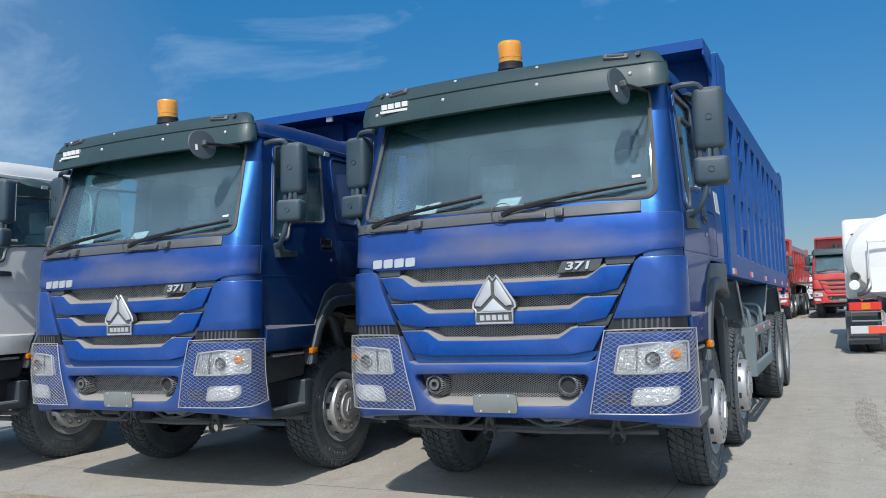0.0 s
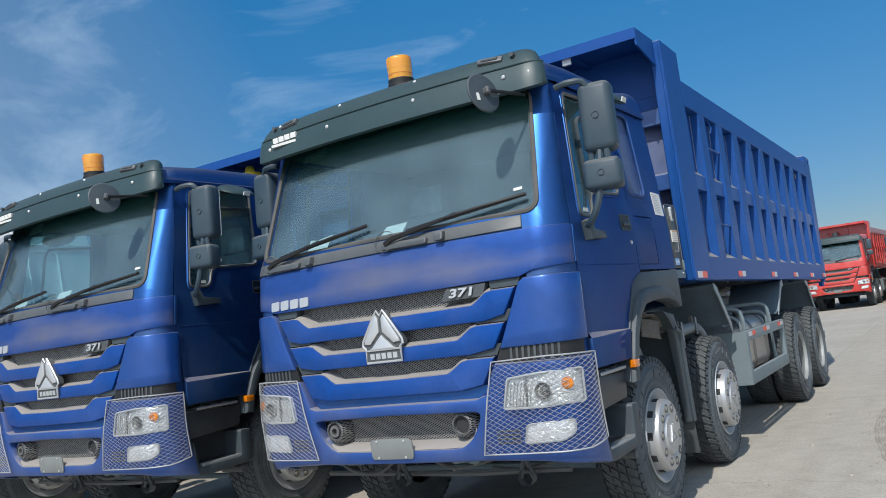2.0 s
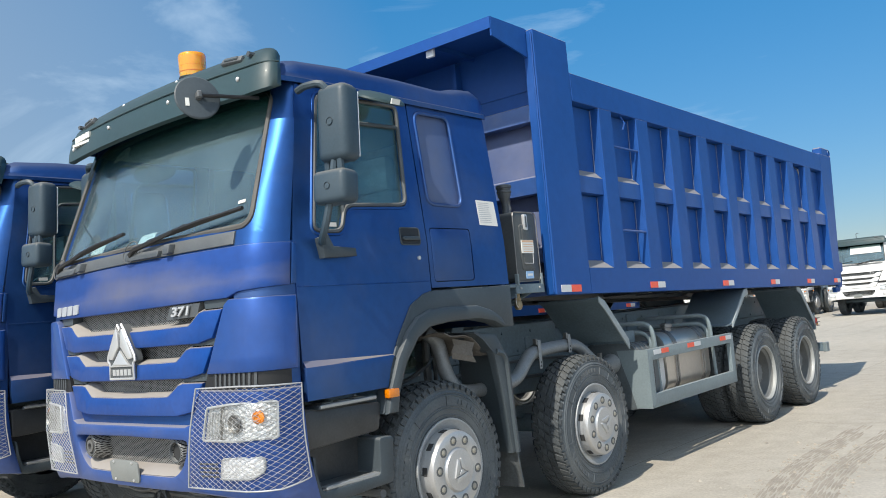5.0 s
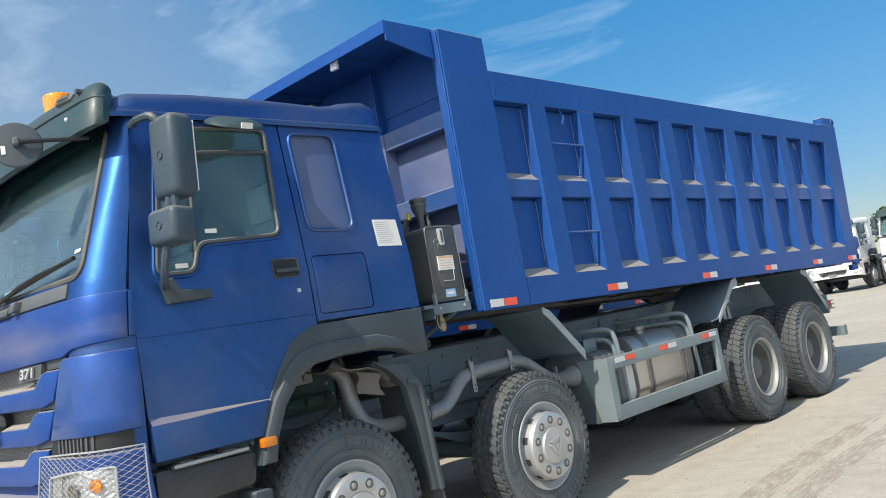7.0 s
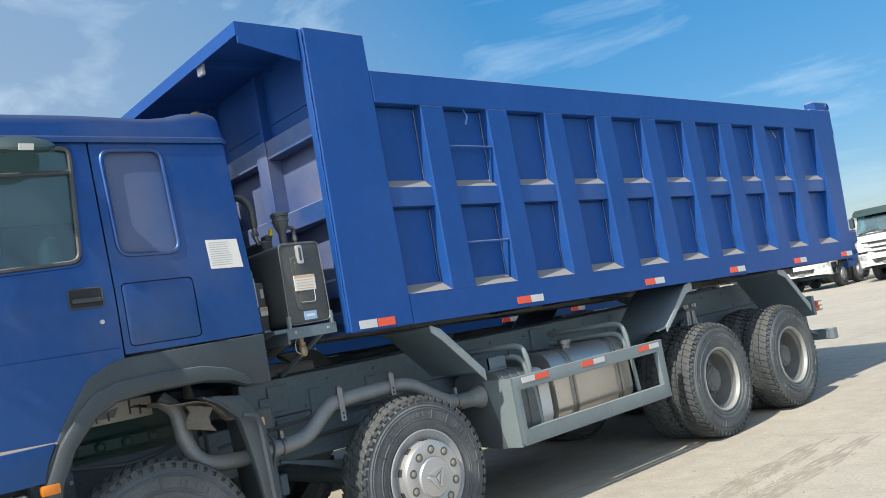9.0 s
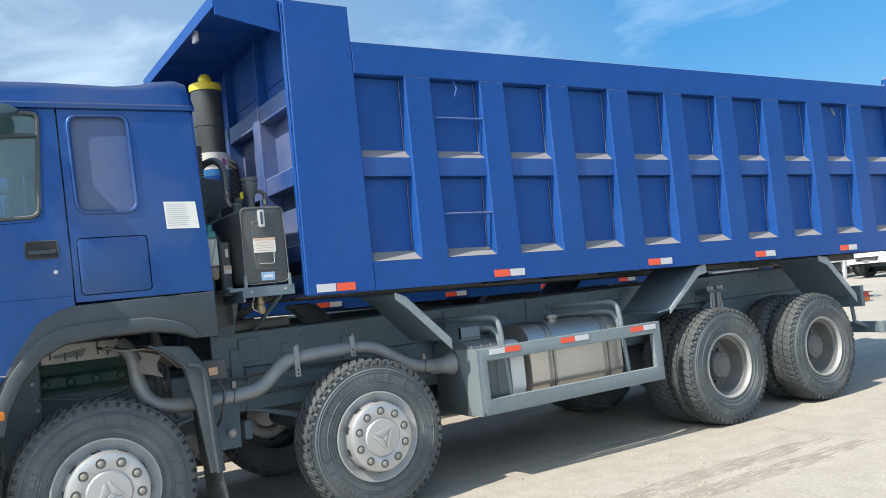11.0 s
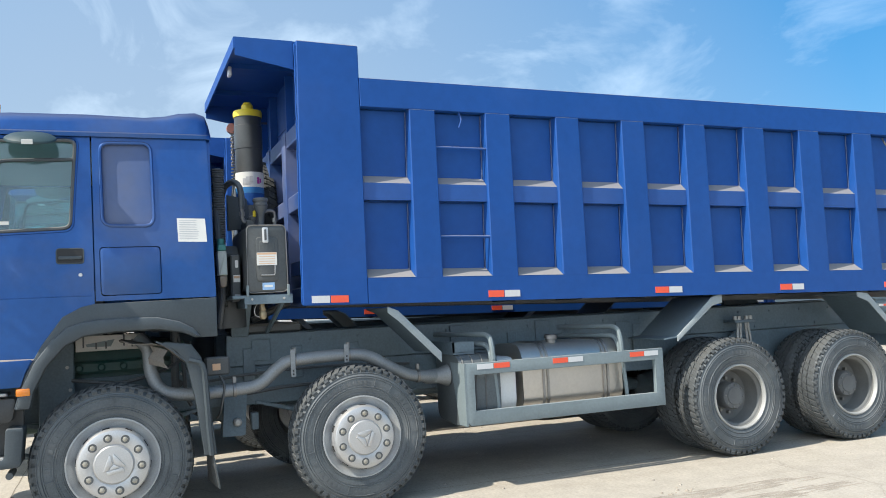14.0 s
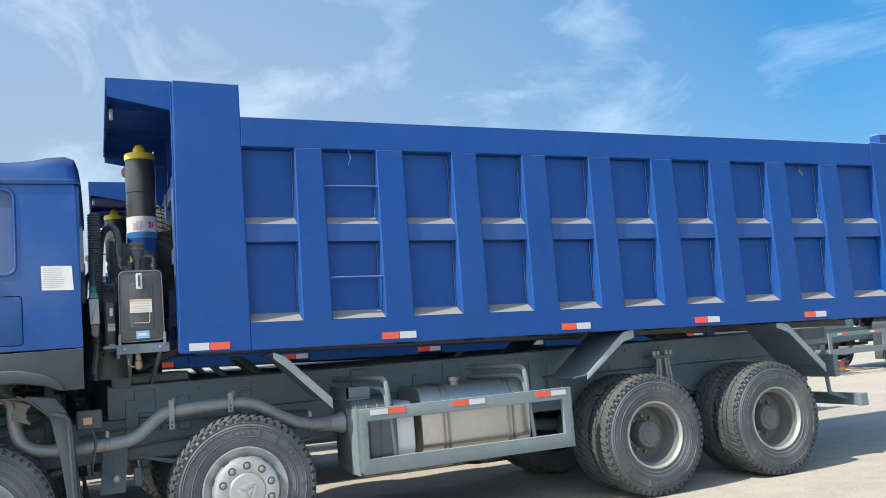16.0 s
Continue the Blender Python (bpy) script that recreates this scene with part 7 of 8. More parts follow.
    for s in (1, -1):
        part("spring_bracket", join(slab([(s * 0.46, 2.35, 0.58), (s * 0.62, 2.35, 0.58), (s * 0.62, 2.53, 0.58), (s * 0.46, 2.53, 0.58), (s * 0.44, 2.38, 0.92), (s * 0.56, 2.38, 0.92), (s * 0.56, 2.56, 0.92), (s * 0.44, 2.56, 0.92)])), M_CHASSIS, chassis, "cast spring bracket")
        part("bracket_pin", moved(lathe([(0.035, -0.02), (0.035, 0.02), (0.02, 0.03), (0, 0.03)], 8), Matrix.Translation((s * 0.62, 2.47, 0.69)) @ Matrix.Rotation(0 if s > 0 else math.pi, 4, 'Z')), M_ROD, chassis)
        part("shock_absorber", join(tube([(s * 0.58, 2.05, 1.05), (s * 0.60, 1.80, 0.80)], 0.028, 10), tube([(s * 0.60, 1.80, 0.80), (s * 0.62, 1.66, 0.62)], 0.04, 10)), M_BLACK, chassis)
        part("brake_chamber", moved(lathe([(0, -0.09), (0.06, -0.09), (0.085, -0.03), (0.09, 0.0), (0.085, 0.03), (0.06, 0.10), (0, 0.10)], 18, 'Y'), Matrix.Translation((s * 0.66, 1.74, 0.66))), M_BLACK, chassis)
        part("spring_clip", block(s * 0.43, s * 0.50, 2.60, 2.66, 0.60, 0.74, 0.006), M_CHASSIS, chassis)
        part("step_stub", tube([(s * 0.95, 0.88, 0.545), (s * 1.19, 0.88, 0.545)], 0.024, 10), M_BLACK, chassis)
    for y, z0, z1 in ((2.62, 1.16, 1.34), (2.66, 1.02, 1.10), (4.42, 1.02, 1.36), (5.3, 1.16, 1.36), (6.2, 1.0, 1.3)):
        part("rail_plate", block(0.455, 0.472, y, y + 0.16, z0, z1, 0.005), M_CHASSIS, chassis)
    for path, r in (([(0.50, 2.2, 1.02), (0.52, 2.6, 1.06), (0.50, 3.2, 1.08), (0.50, 4.0, 1.05)], 0.012), ([(0.50, 2.2, 0.92), (0.54, 2.5, 0.90), (0.52, 3.0, 0.94), (0.50, 3.9, 0.92)], 0.015), ([(0.97, 2.30, 1.10), (1.0, 2.33, 1.02), (0.98, 2.31, 0.88), (0.90, 2.30, 0.80), (0.7, 2.3, 0.75)], 0.010), ([(0.62, 1.25, 1.12), (0.66, 1.6, 1.08), (0.64, 1.9, 1.15), (0.6, 2.1, 1.25)], 0.014), ([(0.60, 2.02, 1.44), (0.62, 2.06, 1.2), (0.60, 2.08, 0.95), (0.56, 2.12, 0.85)], 0.016)):
        part("air_line", tube(spline(path, 5), r, 6), M_BLACK, chassis)
    for y, z in ((1.98, 1.30), (2.02, 1.22), (2.06, 1.10), (1.92, 1.02), (1.22, 1.22), (1.24, 1.05), (1.30, 0.95)):
        part("rail_bolt", moved(lathe([(0.014, 0), (0.013, 0.012), (0, 0.014)], 6), Matrix.Translation((0.625 if y < 1.5 else 0.45, y, z))), M_ROD, chassis)
    part("arch_back", block(0.58, 0.62, 1.02, 1.27, 0.72, 1.40, 0.01), M_CHASSIS, chassis)
    part("lifting_strut", tube([(0.60, 2.00, 0.98), (0.60, 2.00, 1.46)], 0.03, 10), M_BLACK, chassis)
    horn = part("air_horn", moved(lathe([(0.0, 0), (0.05, 0.0), (0.05, 0.05), (0, 0.05)], 16), Matrix.Translation((-0.6, 2.66, 3.36))), M_HORN, chassis, "faded red air horn")
    part("coiled_cable", tube([(-0.57 + 0.020 * math.cos(0.9 * k), 2.665 + 0.020 * math.sin(0.9 * k), 3.33 - 0.0045 * k) for k in range(110)], 0.006, 5), M_BLACK, chassis)
    for k in range(11):  # hoist chain of the spare wheel
        m = Matrix.Translation((-0.60, 2.665, 3.31 - 0.030 * k)) @ Matrix.Rotation(radians(90 * (k % 2)), 4, 'Z')
        part("chain_link", moved(tube([(0, 0.011 * math.cos(a), 0.021 * math.sin(a)) for a in [math.tau * j / 8 for j in range(8)]], 0.0045, 5, closed=True), m), M_ROD, chassis)
    part("horn_stalk", tube([(-0.58, 2.655, 3.36), (-0.56, 2.72, 3.40), (-0.56, 2.80, 3.42), (-0.56, 3.0, 3.42)], 0.012, 6), M_BLACK, chassis)
    return chassis


mat_seal = mat("dusty_rubber_seal", (0.075, 0.075, 0.074), 0.75, 0.0, 0.2, 10, film=0.22, dust_color=(0.28, 0.25, 0.21))
M_SLAT = mat("dusty_blue_paint", NOSE_BLUE, 0.40, 0.35, 0.12, 2.5, 0.02, 25, coat=0.25, dust=0.85, film=0.10, dust_color=(0.36, 0.31, 0.25))
# film holds grey dust and the painted pale sheen of the bumper's chamfers
M_BUMPER = mat("dust_and_sheen_hazed_blue_paint", NOSE_BLUE, 0.38, 0.40, 0.12, 2.5, 0.02, 25, coat=0.3, dust=0.85, film=0.30, film_min=0.06, film_from=0.46, film_to=0.74, film_scale=1.7, dust_color=(0.30, 0.285, 0.30))
M_LEDGE = mat("tan_dust_on_blue", (0.03, 0.09, 0.28), 0.7, 0.0, 0.3, 3, 0.1, 80, dust=0.9, film=0.92, film_min=0.12, film_from=0.36, film_to=0.52, film_scale=4.0, dust_color=(0.33, 0.295, 0.25))
M_SHIELD = mat("pale_foil", (0.50, 0.49, 0.47), 0.5, 0.2, 0.12, 12, 0.15, 60, film=0.2)
M_ROD = mat("bare_steel_rod", (0.40, 0.40, 0.39), 0.45, 0.4, 0.15, 12, film=0.2)
M_SLAT.node_tree.nodes["Principled BSDF"].inputs["Specular Tint"].default_value = (0.10, 0.17, 0.36, 1)
M_LENS_GREY = mat("grey_lamp_frame", (0.42, 0.43, 0.44), 0.4, 0.2, 0.1, 20)
M_EXHAUST = mat("dull_grey_pipe", (0.22, 0.238, 0.250), 0.5, 0.4, 0.2, 6, 0.05, 60, film=0.3, dust=0.4, dust_color=(0.30, 0.30, 0.29))
M_LABEL_TAN = mat("tan_print", (0.62, 0.40, 0.26), 0.8, 0.0, 0.08, 20)


def build_truck(m):
    truck = thing("tipper_truck", "blue four-axle tipper truck with lamp guards, parked on dusty concrete", "truck", "parked tipper trucks", m=m)
    build_cab(truck)
    build_bumper(truck)
    build_body(truck)
    chassis = build_chassis(truck)
    for s in (1, -1):
        for n, y in enumerate(AXLES):
            add_wheel(truck, s, y, n > 1)
    return truck


def repaint(truck, swaps, drop=()):
    """Give a copied truck another colour, and leave out parts that it lacks."""
    gone = set()
    for o in truck.children_recursive:
        if any(o.name.startswith(d) for d in drop):
            gone.update([o, *o.children_recursive])
    for o in gone:
        bpy.data.objects.remove(o)
    for o in truck.children_recursive:
        if o.type == 'MESH' and o.material_slots and o.material_slots[0].material in swaps:
            wanted = swaps[o.material_slots[0].material]
            o.material_slots[0].link = 'OBJECT'
            o.material_slots[0].material = wanted
    return truck


near_truck = build_truck(Matrix.Identity(4))

# ---- the other trucks of the yard: the same make, in other colours ----
SMALL = ("rail_bolt", "print_line", "reflector", "leaf_spring", "u_bolt", "vent_slat", "vent_slot", "nut_recess", "wheel_nut", "hub_bolt", "washer_hose", "visor_bolt", "maker_mark", "name_block",
         "badge", "figures", "pipe_clamp", "clamp_bolt", "muffler_band", "tank_strap", "lamp_cage", "plate_screw", "window_label", "kerb_mirror", "mirror_boss", "wide_mirror_boss",
         "hose", "ribbed_hose", "spring_bracket", "bracket_pin", "shock", "brake_chamber", "spring_clip", "step_stub", "rail_plate", "arch_back", "lifting_strut", "tread_strip", "step_slot", "valve", "sight", "tank_label", "oil_tank", "drain_", "relay_", "pipe_elbow", "pipe_nut", "pipe_cone", "cover_sheet", "chain_link", "foil_wrap", "hose_fitting", "breather", "coolant", "ram_", "engine", "data_sheet", "glass_label", "paper", "lamp_guard", "guard_rod", "rail_bracket",
         "bumper_louvre", "hook", "weld_bead", "cross_beam", "floor_beam", "air_", "steering_rod", "drag_link", "spring_hanger", "cowl_grip", "wiper_bridge", "step_back", "relay", "emblem", "blank_window_lip",
         "window_lip", "mirror_link", "underbody", "radiator", "beacon", "front_mirror", "lamp_facet", "lamp_divider", "visor_bracket", "mudguard_side", "loose_hose", "torn_cover", "shield", "pipe_strap", "sidewall_mark", "door_crease", "filter", "spare", "urea_emblem", "guard_stay", "guard_upright", "canopy_stay", "canopy_lug", "plate_seam")
BODY = ("tipper_body", "ram", "splash")
RED = {M_BLUE: M_RED, M_CORNER: M_RED, M_BLANK: M_RED, M_DUSTY: M_RED, M_BODY: M_RED, M_SLAT: M_RED, M_BUMPER: M_RED, M_HEAD: M_RED, M_HEAD_PANEL: M_RED, M_SILL: M_RED, M_LEDGE: M_BLACK}
WHITE = {M_BLUE: M_WHITE, M_CORNER: M_WHITE, M_BLANK: M_WHITE, M_DUSTY: M_WHITE, M_BODY: M_WHITE, M_SLAT: M_WHITE, M_BUMPER: M_WHITE, M_HEAD: M_WHITE, M_HEAD_PANEL: M_WHITE, M_SILL: M_WHITE, M_LEDGE: M_BLACK}
second = copy_thing(near_truck, Matrix.Translation((-3.27, -0.15, 0)))
for o in second.children:
    if o.name.startswith("tipper_body"):  # its body sits lower on the frame
        o.location.z -= 0.115
third = repaint(copy_thing(near_truck, Matrix.Translation((-6.52, -0.40, 0))), WHITE, ("lamp_guard", "guard_rod", *BODY))
tagged(third, "pale grey-white truck parked beside the blue tippers", "truck")
far_red = repaint(copy_thing(near_truck, pose(-1.55, 34.6, 0, 0, 0, -3)), RED, SMALL)
tagged(far_red, "red tipper truck with a black visor, parked far across the yard", "truck")
copy_thing(far_red, pose(1.85, 35.3, 0, 0, 0, -1))
side_red = repaint(copy_thing(far_red, pose(-51.8, -9.70, 0, 0, 0, 180)), {}, BODY)
tagged(side_red, "red truck with a silver tank, parked across the yard", "truck")
tank = part("tank", moved(lathe([(0.0, 0.0), (0.7, 0.05), (0.95, 0.2), (0.95, 6.2), (0.7, 6.35), (0.0, 6.4)], 32, 'Y'), Matrix.Translation((0, 2.55, 2.05)) @ Matrix.Diagonal((1.15, 1, 0.80, 1))), M_ALU, side_red, "silver tank")
for y in (3.2, 5.0, 6.8):
    part("tank_band", moved(lathe([(0.955, 0), (0.965, 0.04), (0.955, 0.08)], 32, 'Y'), Matrix.Translation((0, y, 2.05)) @ Matrix.Diagonal((1.15, 1, 0.80, 1))), M_STEEL, tank)
for s in (1, -1):
    part("side_rail", block(s * 1.14, s * 1.19, 2.6, 8.8, 0.95, 1.08), M_RED, side_red, "red side rail")
    part("side_board", block(s * 1.14, s * 1.18, 2.5, 6.0, 0.45, 0.62), M_RED, side_red)
far_white = repaint(copy_thing(far_red, pose(-4.30, 33.6, 0, 0, 0, -2)), {M_RED: M_WHITE}, BODY)
tagged(far_white, "white truck cab and bare chassis, parked far across the yard", "truck")
for x, y, turn in ((-8.3, 36.2, -2), (-11.9, 36.0, 1), (-15.6, 36.8, -3), (-19.4, 37.4, 0), (-23.2, 38.0, -2), (0.6, 49.0, 0), (-57.0, -8.3, 180)):
    copy_thing(far_white, pose(x, y, 0, 0, 0, turn))
# white sheet laid on the glass, for the pale rectangle it shows
part("sun_board", sheet([(-0.20, 2.46), (0.98, 2.46), (0.95, 2.78), (-0.20, 2.78)], 0.006, 0.012, nose, (), NOSE_CUTS, WIND_CUTS), M_WHITE, far_white, "white sheet on the windscreen")
# one of them has a single front axle and a side guard behind it
mid_white = copy_thing(near_truck, pose(-8.80, 22.95, 0, 0, 0, 180))
repaint(mid_white, WHITE, (*(k for k in SMALL if k not in ("nut_recess", "wheel_nut", "vent_slot", "reflector")), *BODY))
for o in [o for o in mid_white.children if o.name.startswith("wheel") and abs(o.matrix_basis.translation.y - AXLES[1]) < 0.05]:
    for q in [*o.children_recursive, o]:
        bpy.data.objects.remove(q)
for s in (1, -1):
    part("front_guard", sheet([(2.2, 0.52), (4.15, 0.52), (4.15, 1.06), (2.2, 1.06)], 1.16, 1.20, lambda u, v, w: Vector((s * w, u, v)), [[(2.32, 0.66), (4.05, 0.66), (4.05, 0.96), (2.32, 0.96)]]), M_GUARD, mid_white, "grey side guard")
    for y in (2.6, 3.7):
        part("reflector", block(s * 1.19, s * 1.206, y - 0.15, y, 0.99, 1.035), M_RED_TAPE, mid_white)
        part("reflector", block(s * 1.19, s * 1.206, y, y + 0.15, 0.99, 1.035), M_WHITE_TAPE, mid_white)
tagged(mid_white, "white truck with bare chassis and grey side guards", "truck")


def water_tanker(m):
    """A white tank truck seen from behind."""
    t = thing("tank_truck", "white tank truck with a red and white rear marker board", "truck", m=m)
    shell = lathe([(0.0, 0.0), (0.55, 0.02), (0.92, 0.10), (1.02, 0.22), (1.02, 5.6), (0.9, 5.75), (0.0, 5.85)], 40, 'Y')
    tank = part("tank", moved(shell, Matrix.Translation((0, 0.35, 2.02)) @ Matrix.Diagonal((1.14, 1, 0.92, 1))), M_WHITE, t, "white oval water tank")
    for y in (0.75, 3.2, 5.6):
        part("tank_band", moved(lathe([(1.022, 0), (1.03, 0.02), (1.03, 0.06), (1.022, 0.08)], 40, 'Y'), Matrix.Translation((0, y, 2.02)) @ Matrix.Diagonal((1.14, 1, 0.92, 1))), M_WHITE, tank)
    part("platform", tube([(-0.72, 0.20, 2.35), (0.9, 0.20, 2.35), (0.9, 0.20, 1.30), (-0.72, 0.20, 1.30)], 0.03, 8, closed=True), M_WHITE, t)
    part("platform_panel", block(-0.70, 0.88, 0.19, 0.22, 1.32, 1.80), M_WHITE, t)
    part("chassis", join(block(-0.45, -0.36, 0.2, 8.4, 0.82, 1.12), block(0.36, 0.45, 0.2, 8.4, 0.82, 1.12)), M_CHASSIS, t)
    part("rear_board", block(-1.15, 1.15, 0.10, 0.16, 0.44, 0.60, 0.006), M_WHITE_TAPE, t)
    for x in (-0.82, 0.35):
        part("board_stripe", block(x, x + 0.48, 0.095, 0.105, 0.445, 0.595), M_RED_TAPE, t)
    for s in (1, -1):
        part("tail_lamp", block(s * 0.55, s * 1.16, 0.08, 0.18, 0.92, 1.09, 0.015), M_RED_LENS, t, "red tail lamp")
        part("tail_lamp_amber", block(s * 0.75, s * 0.93, 0.075, 0.17, 0.93, 1.08, 0.01), M_AMBER, t)
        part("plate_frame", tube([(s * 0.52, 0.12, 0.70), (s * 1.12, 0.12, 0.70), (s * 1.12, 0.12, 0.89), (s * 0.52, 0.12, 0.89)], 0.018, 6, closed=True), M_GUARD, t)
        for y in (1.25, 2.6, 7.0):
            w = part("wheel", RIM_R, None, t, "", Matrix.Translation((s * 1.20, y, 0.552)) @ Matrix.Rotation(0 if s > 0 else math.pi, 4, 'Z'))
            part("tyre", TYRE, None, w)
            part("tread", TREAD, None, w)
            if y < 3:
                w = part("inner_wheel", RIM_R, None, t, "", Matrix.Translation((s * 0.865, y, 0.552)) @ Matrix.Rotation(0 if s > 0 else math.pi, 4, 'Z'))
                part("tyre", TYRE, None, w)
                part("tread", TREAD, None, w)
    for s in (1, -1):
        part("mud_flap", block(s * 0.62, s * 1.24, 0.42, 0.45, 0.20, 0.90, 0.006), M_BLACK, t, "black rubber mud flap")
    part("tank_stripe", moved(lathe([(1.031, 0), (1.031, 0.05)], 40, 'Y'), Matrix.Translation((0, 0.70, 2.02)) @ Matrix.Diagonal((1.14, 1, 0.92, 1))), M_GUARD, t)
    part("nozzle", moved(lathe([(0.09, 0.25), (0.10, 0.0), (0.11, -0.03), (0.085, -0.03), (0.07, 0.1), (0, 0.1)], 24, 'Y'), Matrix.Translation((-1.0, 0.22, 1.62))), M_STEEL, t, "dark spray nozzle")
    part("pump_cover", moved(lathe([(0, -0.03), (0.10, -0.02), (0.11, 0.03), (0, 0.04)], 24, 'Y'), Matrix.Translation((-1.02, 0.2, 1.45))), M_WHITE, t)
    part("valve_pipe", tube(spline([(-0.95, 0.3, 1.25), (-0.85, 0.2, 1.28), (-0.75, 0.2, 1.38), (-0.72, 0.3, 1.55)], 4), 0.05, 8), M_STEEL, t)
    cab = part("cab", block(-1.22, 1.22, 6.45, 8.5, 1.05, 3.28, 0.12, 3), M_WHITE, t, "white cab, back wall showing")
    part("cab_window", block(-0.6, 0.6, 6.44, 6.452, 2.2, 2.75), M_BLACK, cab)
    part("cab_label", block(-1.0, -0.86, 6.435, 6.45, 2.83, 2.87), M_PLASTIC, cab)
    return t


water_tanker(Matrix.Translation((3.25, 14.1, 0)))


# ---- ground ----
def ground_material():
    m = mat("dusty_concrete", (0.415, 0.378, 0.317), 0.9, 0.0, 0.14, 0.35, 0.25, 18)
    nt = m.node_tree
    b = nt.nodes["Principled BSDF"]
    old = b.inputs["Base Color"].links[0].from_socket
    co = nt.nodes.new("ShaderNodeTexCoord")
    # wheel tracks that run along the yard, and pale stains
    mp = nt.nodes.new("ShaderNodeMapping")
    mp.inputs["Rotation"].default_value = (0, 0, radians(-14))
    mp.inputs["Scale"].default_value = (2.2, 0.06, 1)
    nz = nt.nodes.new("ShaderNodeTexNoise")
    nz.inputs["Scale"].default_value, nz.inputs["Detail"].default_value = 1.4, 7.0
    nt.links.new(co.outputs["Object"], mp.inputs[0])
    nt.links.new(mp.outputs[0], nz.inputs["Vector"])
    r1 = nt.nodes.new("ShaderNodeMapRange")
    r1.inputs["From Min"].default_value, r1.inputs["From Max"].default_value = 0.50, 0.68
    r1.inputs["To Max"].default_value = 0.16
    nt.links.new(nz.outputs[0], r1.inputs[0])
    dark = nt.nodes.new("ShaderNodeMixRGB")
    dark.inputs[2].default_value = (0.24, 0.20, 0.155, 1)
    nt.links.new(r1.outputs[0], dark.inputs[0])
    nt.links.new(old, dark.inputs[1])
    ns = nt.nodes.new("ShaderNodeTexNoise")
    ns.inputs["Scale"].default_value, ns.inputs["Detail"].default_value = 1.1, 9.0
    nt.links.new(co.outputs["Object"], ns.inputs["Vector"])
    r2 = nt.nodes.new("ShaderNodeMapRange")
    r2.inputs["From Min"].default_value, r2.inputs["From Max"].default_value = 0.5, 0.75
    r2.inputs["To Max"].default_value = 0.45
    nt.links.new(ns.outputs[0], r2.inputs[0])
    pale = nt.nodes.new("ShaderNodeMixRGB")
    pale.inputs[2].default_value = (0.475, 0.44, 0.388, 1)
    nt.links.new(r2.outputs[0], pale.inputs[0])
    nt.links.new(dark.outputs[0], pale.inputs[1])
    # grit at hand scale, and fine wandering cracks
    ng = nt.nodes.new("ShaderNodeTexNoise")
    ng.inputs["Scale"].default_value, ng.inputs["Detail"].default_value, ng.inputs["Roughness"].default_value = 38.0, 8.0, 0.7
    nt.links.new(co.outputs["Object"], ng.inputs["Vector"])
    rg = nt.nodes.new("ShaderNodeMapRange")
    rg.inputs["From Min"].default_value, rg.inputs["From Max"].default_value = 0.32, 0.68
    rg.inputs["To Min"].default_value, rg.inputs["To Max"].default_value = 0.80, 1.16
    nt.links.new(ng.outputs[0], rg.inputs[0])
    nw = nt.nodes.new("ShaderNodeTexNoise")
    nw.inputs["Scale"].default_value, nw.inputs["Detail"].default_value = 1.8, 5.0
    nt.links.new(co.outputs["Object"], nw.inputs["Vector"])
    warp = nt.nodes.new("ShaderNodeMixRGB")
    warp.blend_type = 'ADD'
    warp.inputs[0].default_value = 0.5
    nt.links.new(co.outputs["Object"], warp.inputs[1])
    nt.links.new(nw.outputs[1], warp.inputs[2])
    vo = nt.nodes.new("ShaderNodeTexVoronoi")
    vo.feature = 'DISTANCE_TO_EDGE'
    vo.inputs["Scale"].default_value = 0.24
    nt.links.new(warp.outputs[0], vo.inputs["Vector"])
    rc = nt.nodes.new("ShaderNodeMapRange")
    rc.inputs["From Max"].default_value = 0.0035
    rc.inputs["To Min"].default_value, rc.inputs["To Max"].default_value = 0.80, 1.0
    nt.links.new(vo.outputs["Distance"], rc.inputs[0])
    both_of = nt.nodes.new("ShaderNodeMath")
    both_of.operation = 'MULTIPLY'
    nt.links.new(rg.outputs[0], both_of.inputs[0])
    nt.links.new(rc.outputs[0], both_of.inputs[1])
    grit = nt.nodes.new("ShaderNodeMixRGB")
    grit.blend_type = 'MULTIPLY'
    grit.inputs[0].default_value = 1.0
    nt.links.new(pale.outputs[0], grit.inputs[1])
    nt.links.new(both_of.outputs[0], grit.inputs[2])
    nt.links.new(grit.outputs[0], b.inputs["Base Color"])
    return m


M_GROUND = ground_material()
M_STONE = mat("pale_gravel", (0.36, 0.325, 0.275), 0.9, 0.0, 0.3, 9, 0.3, 60)
ground = new("ground", as_mesh("ground", grid([[Vector((x, y, 0)) for x in (-1500, -60, -20, 0, 20, 60, 1500)] for y in (-1500, -60, -20, 0, 20, 60, 1500)]), M_GROUND))
tagged(ground, "dusty pale tan concrete yard with tyre tracks", "ground", kind="structure")
rnd = random.Random(11)
heap = bmesh.new()
stones = bmesh.new()
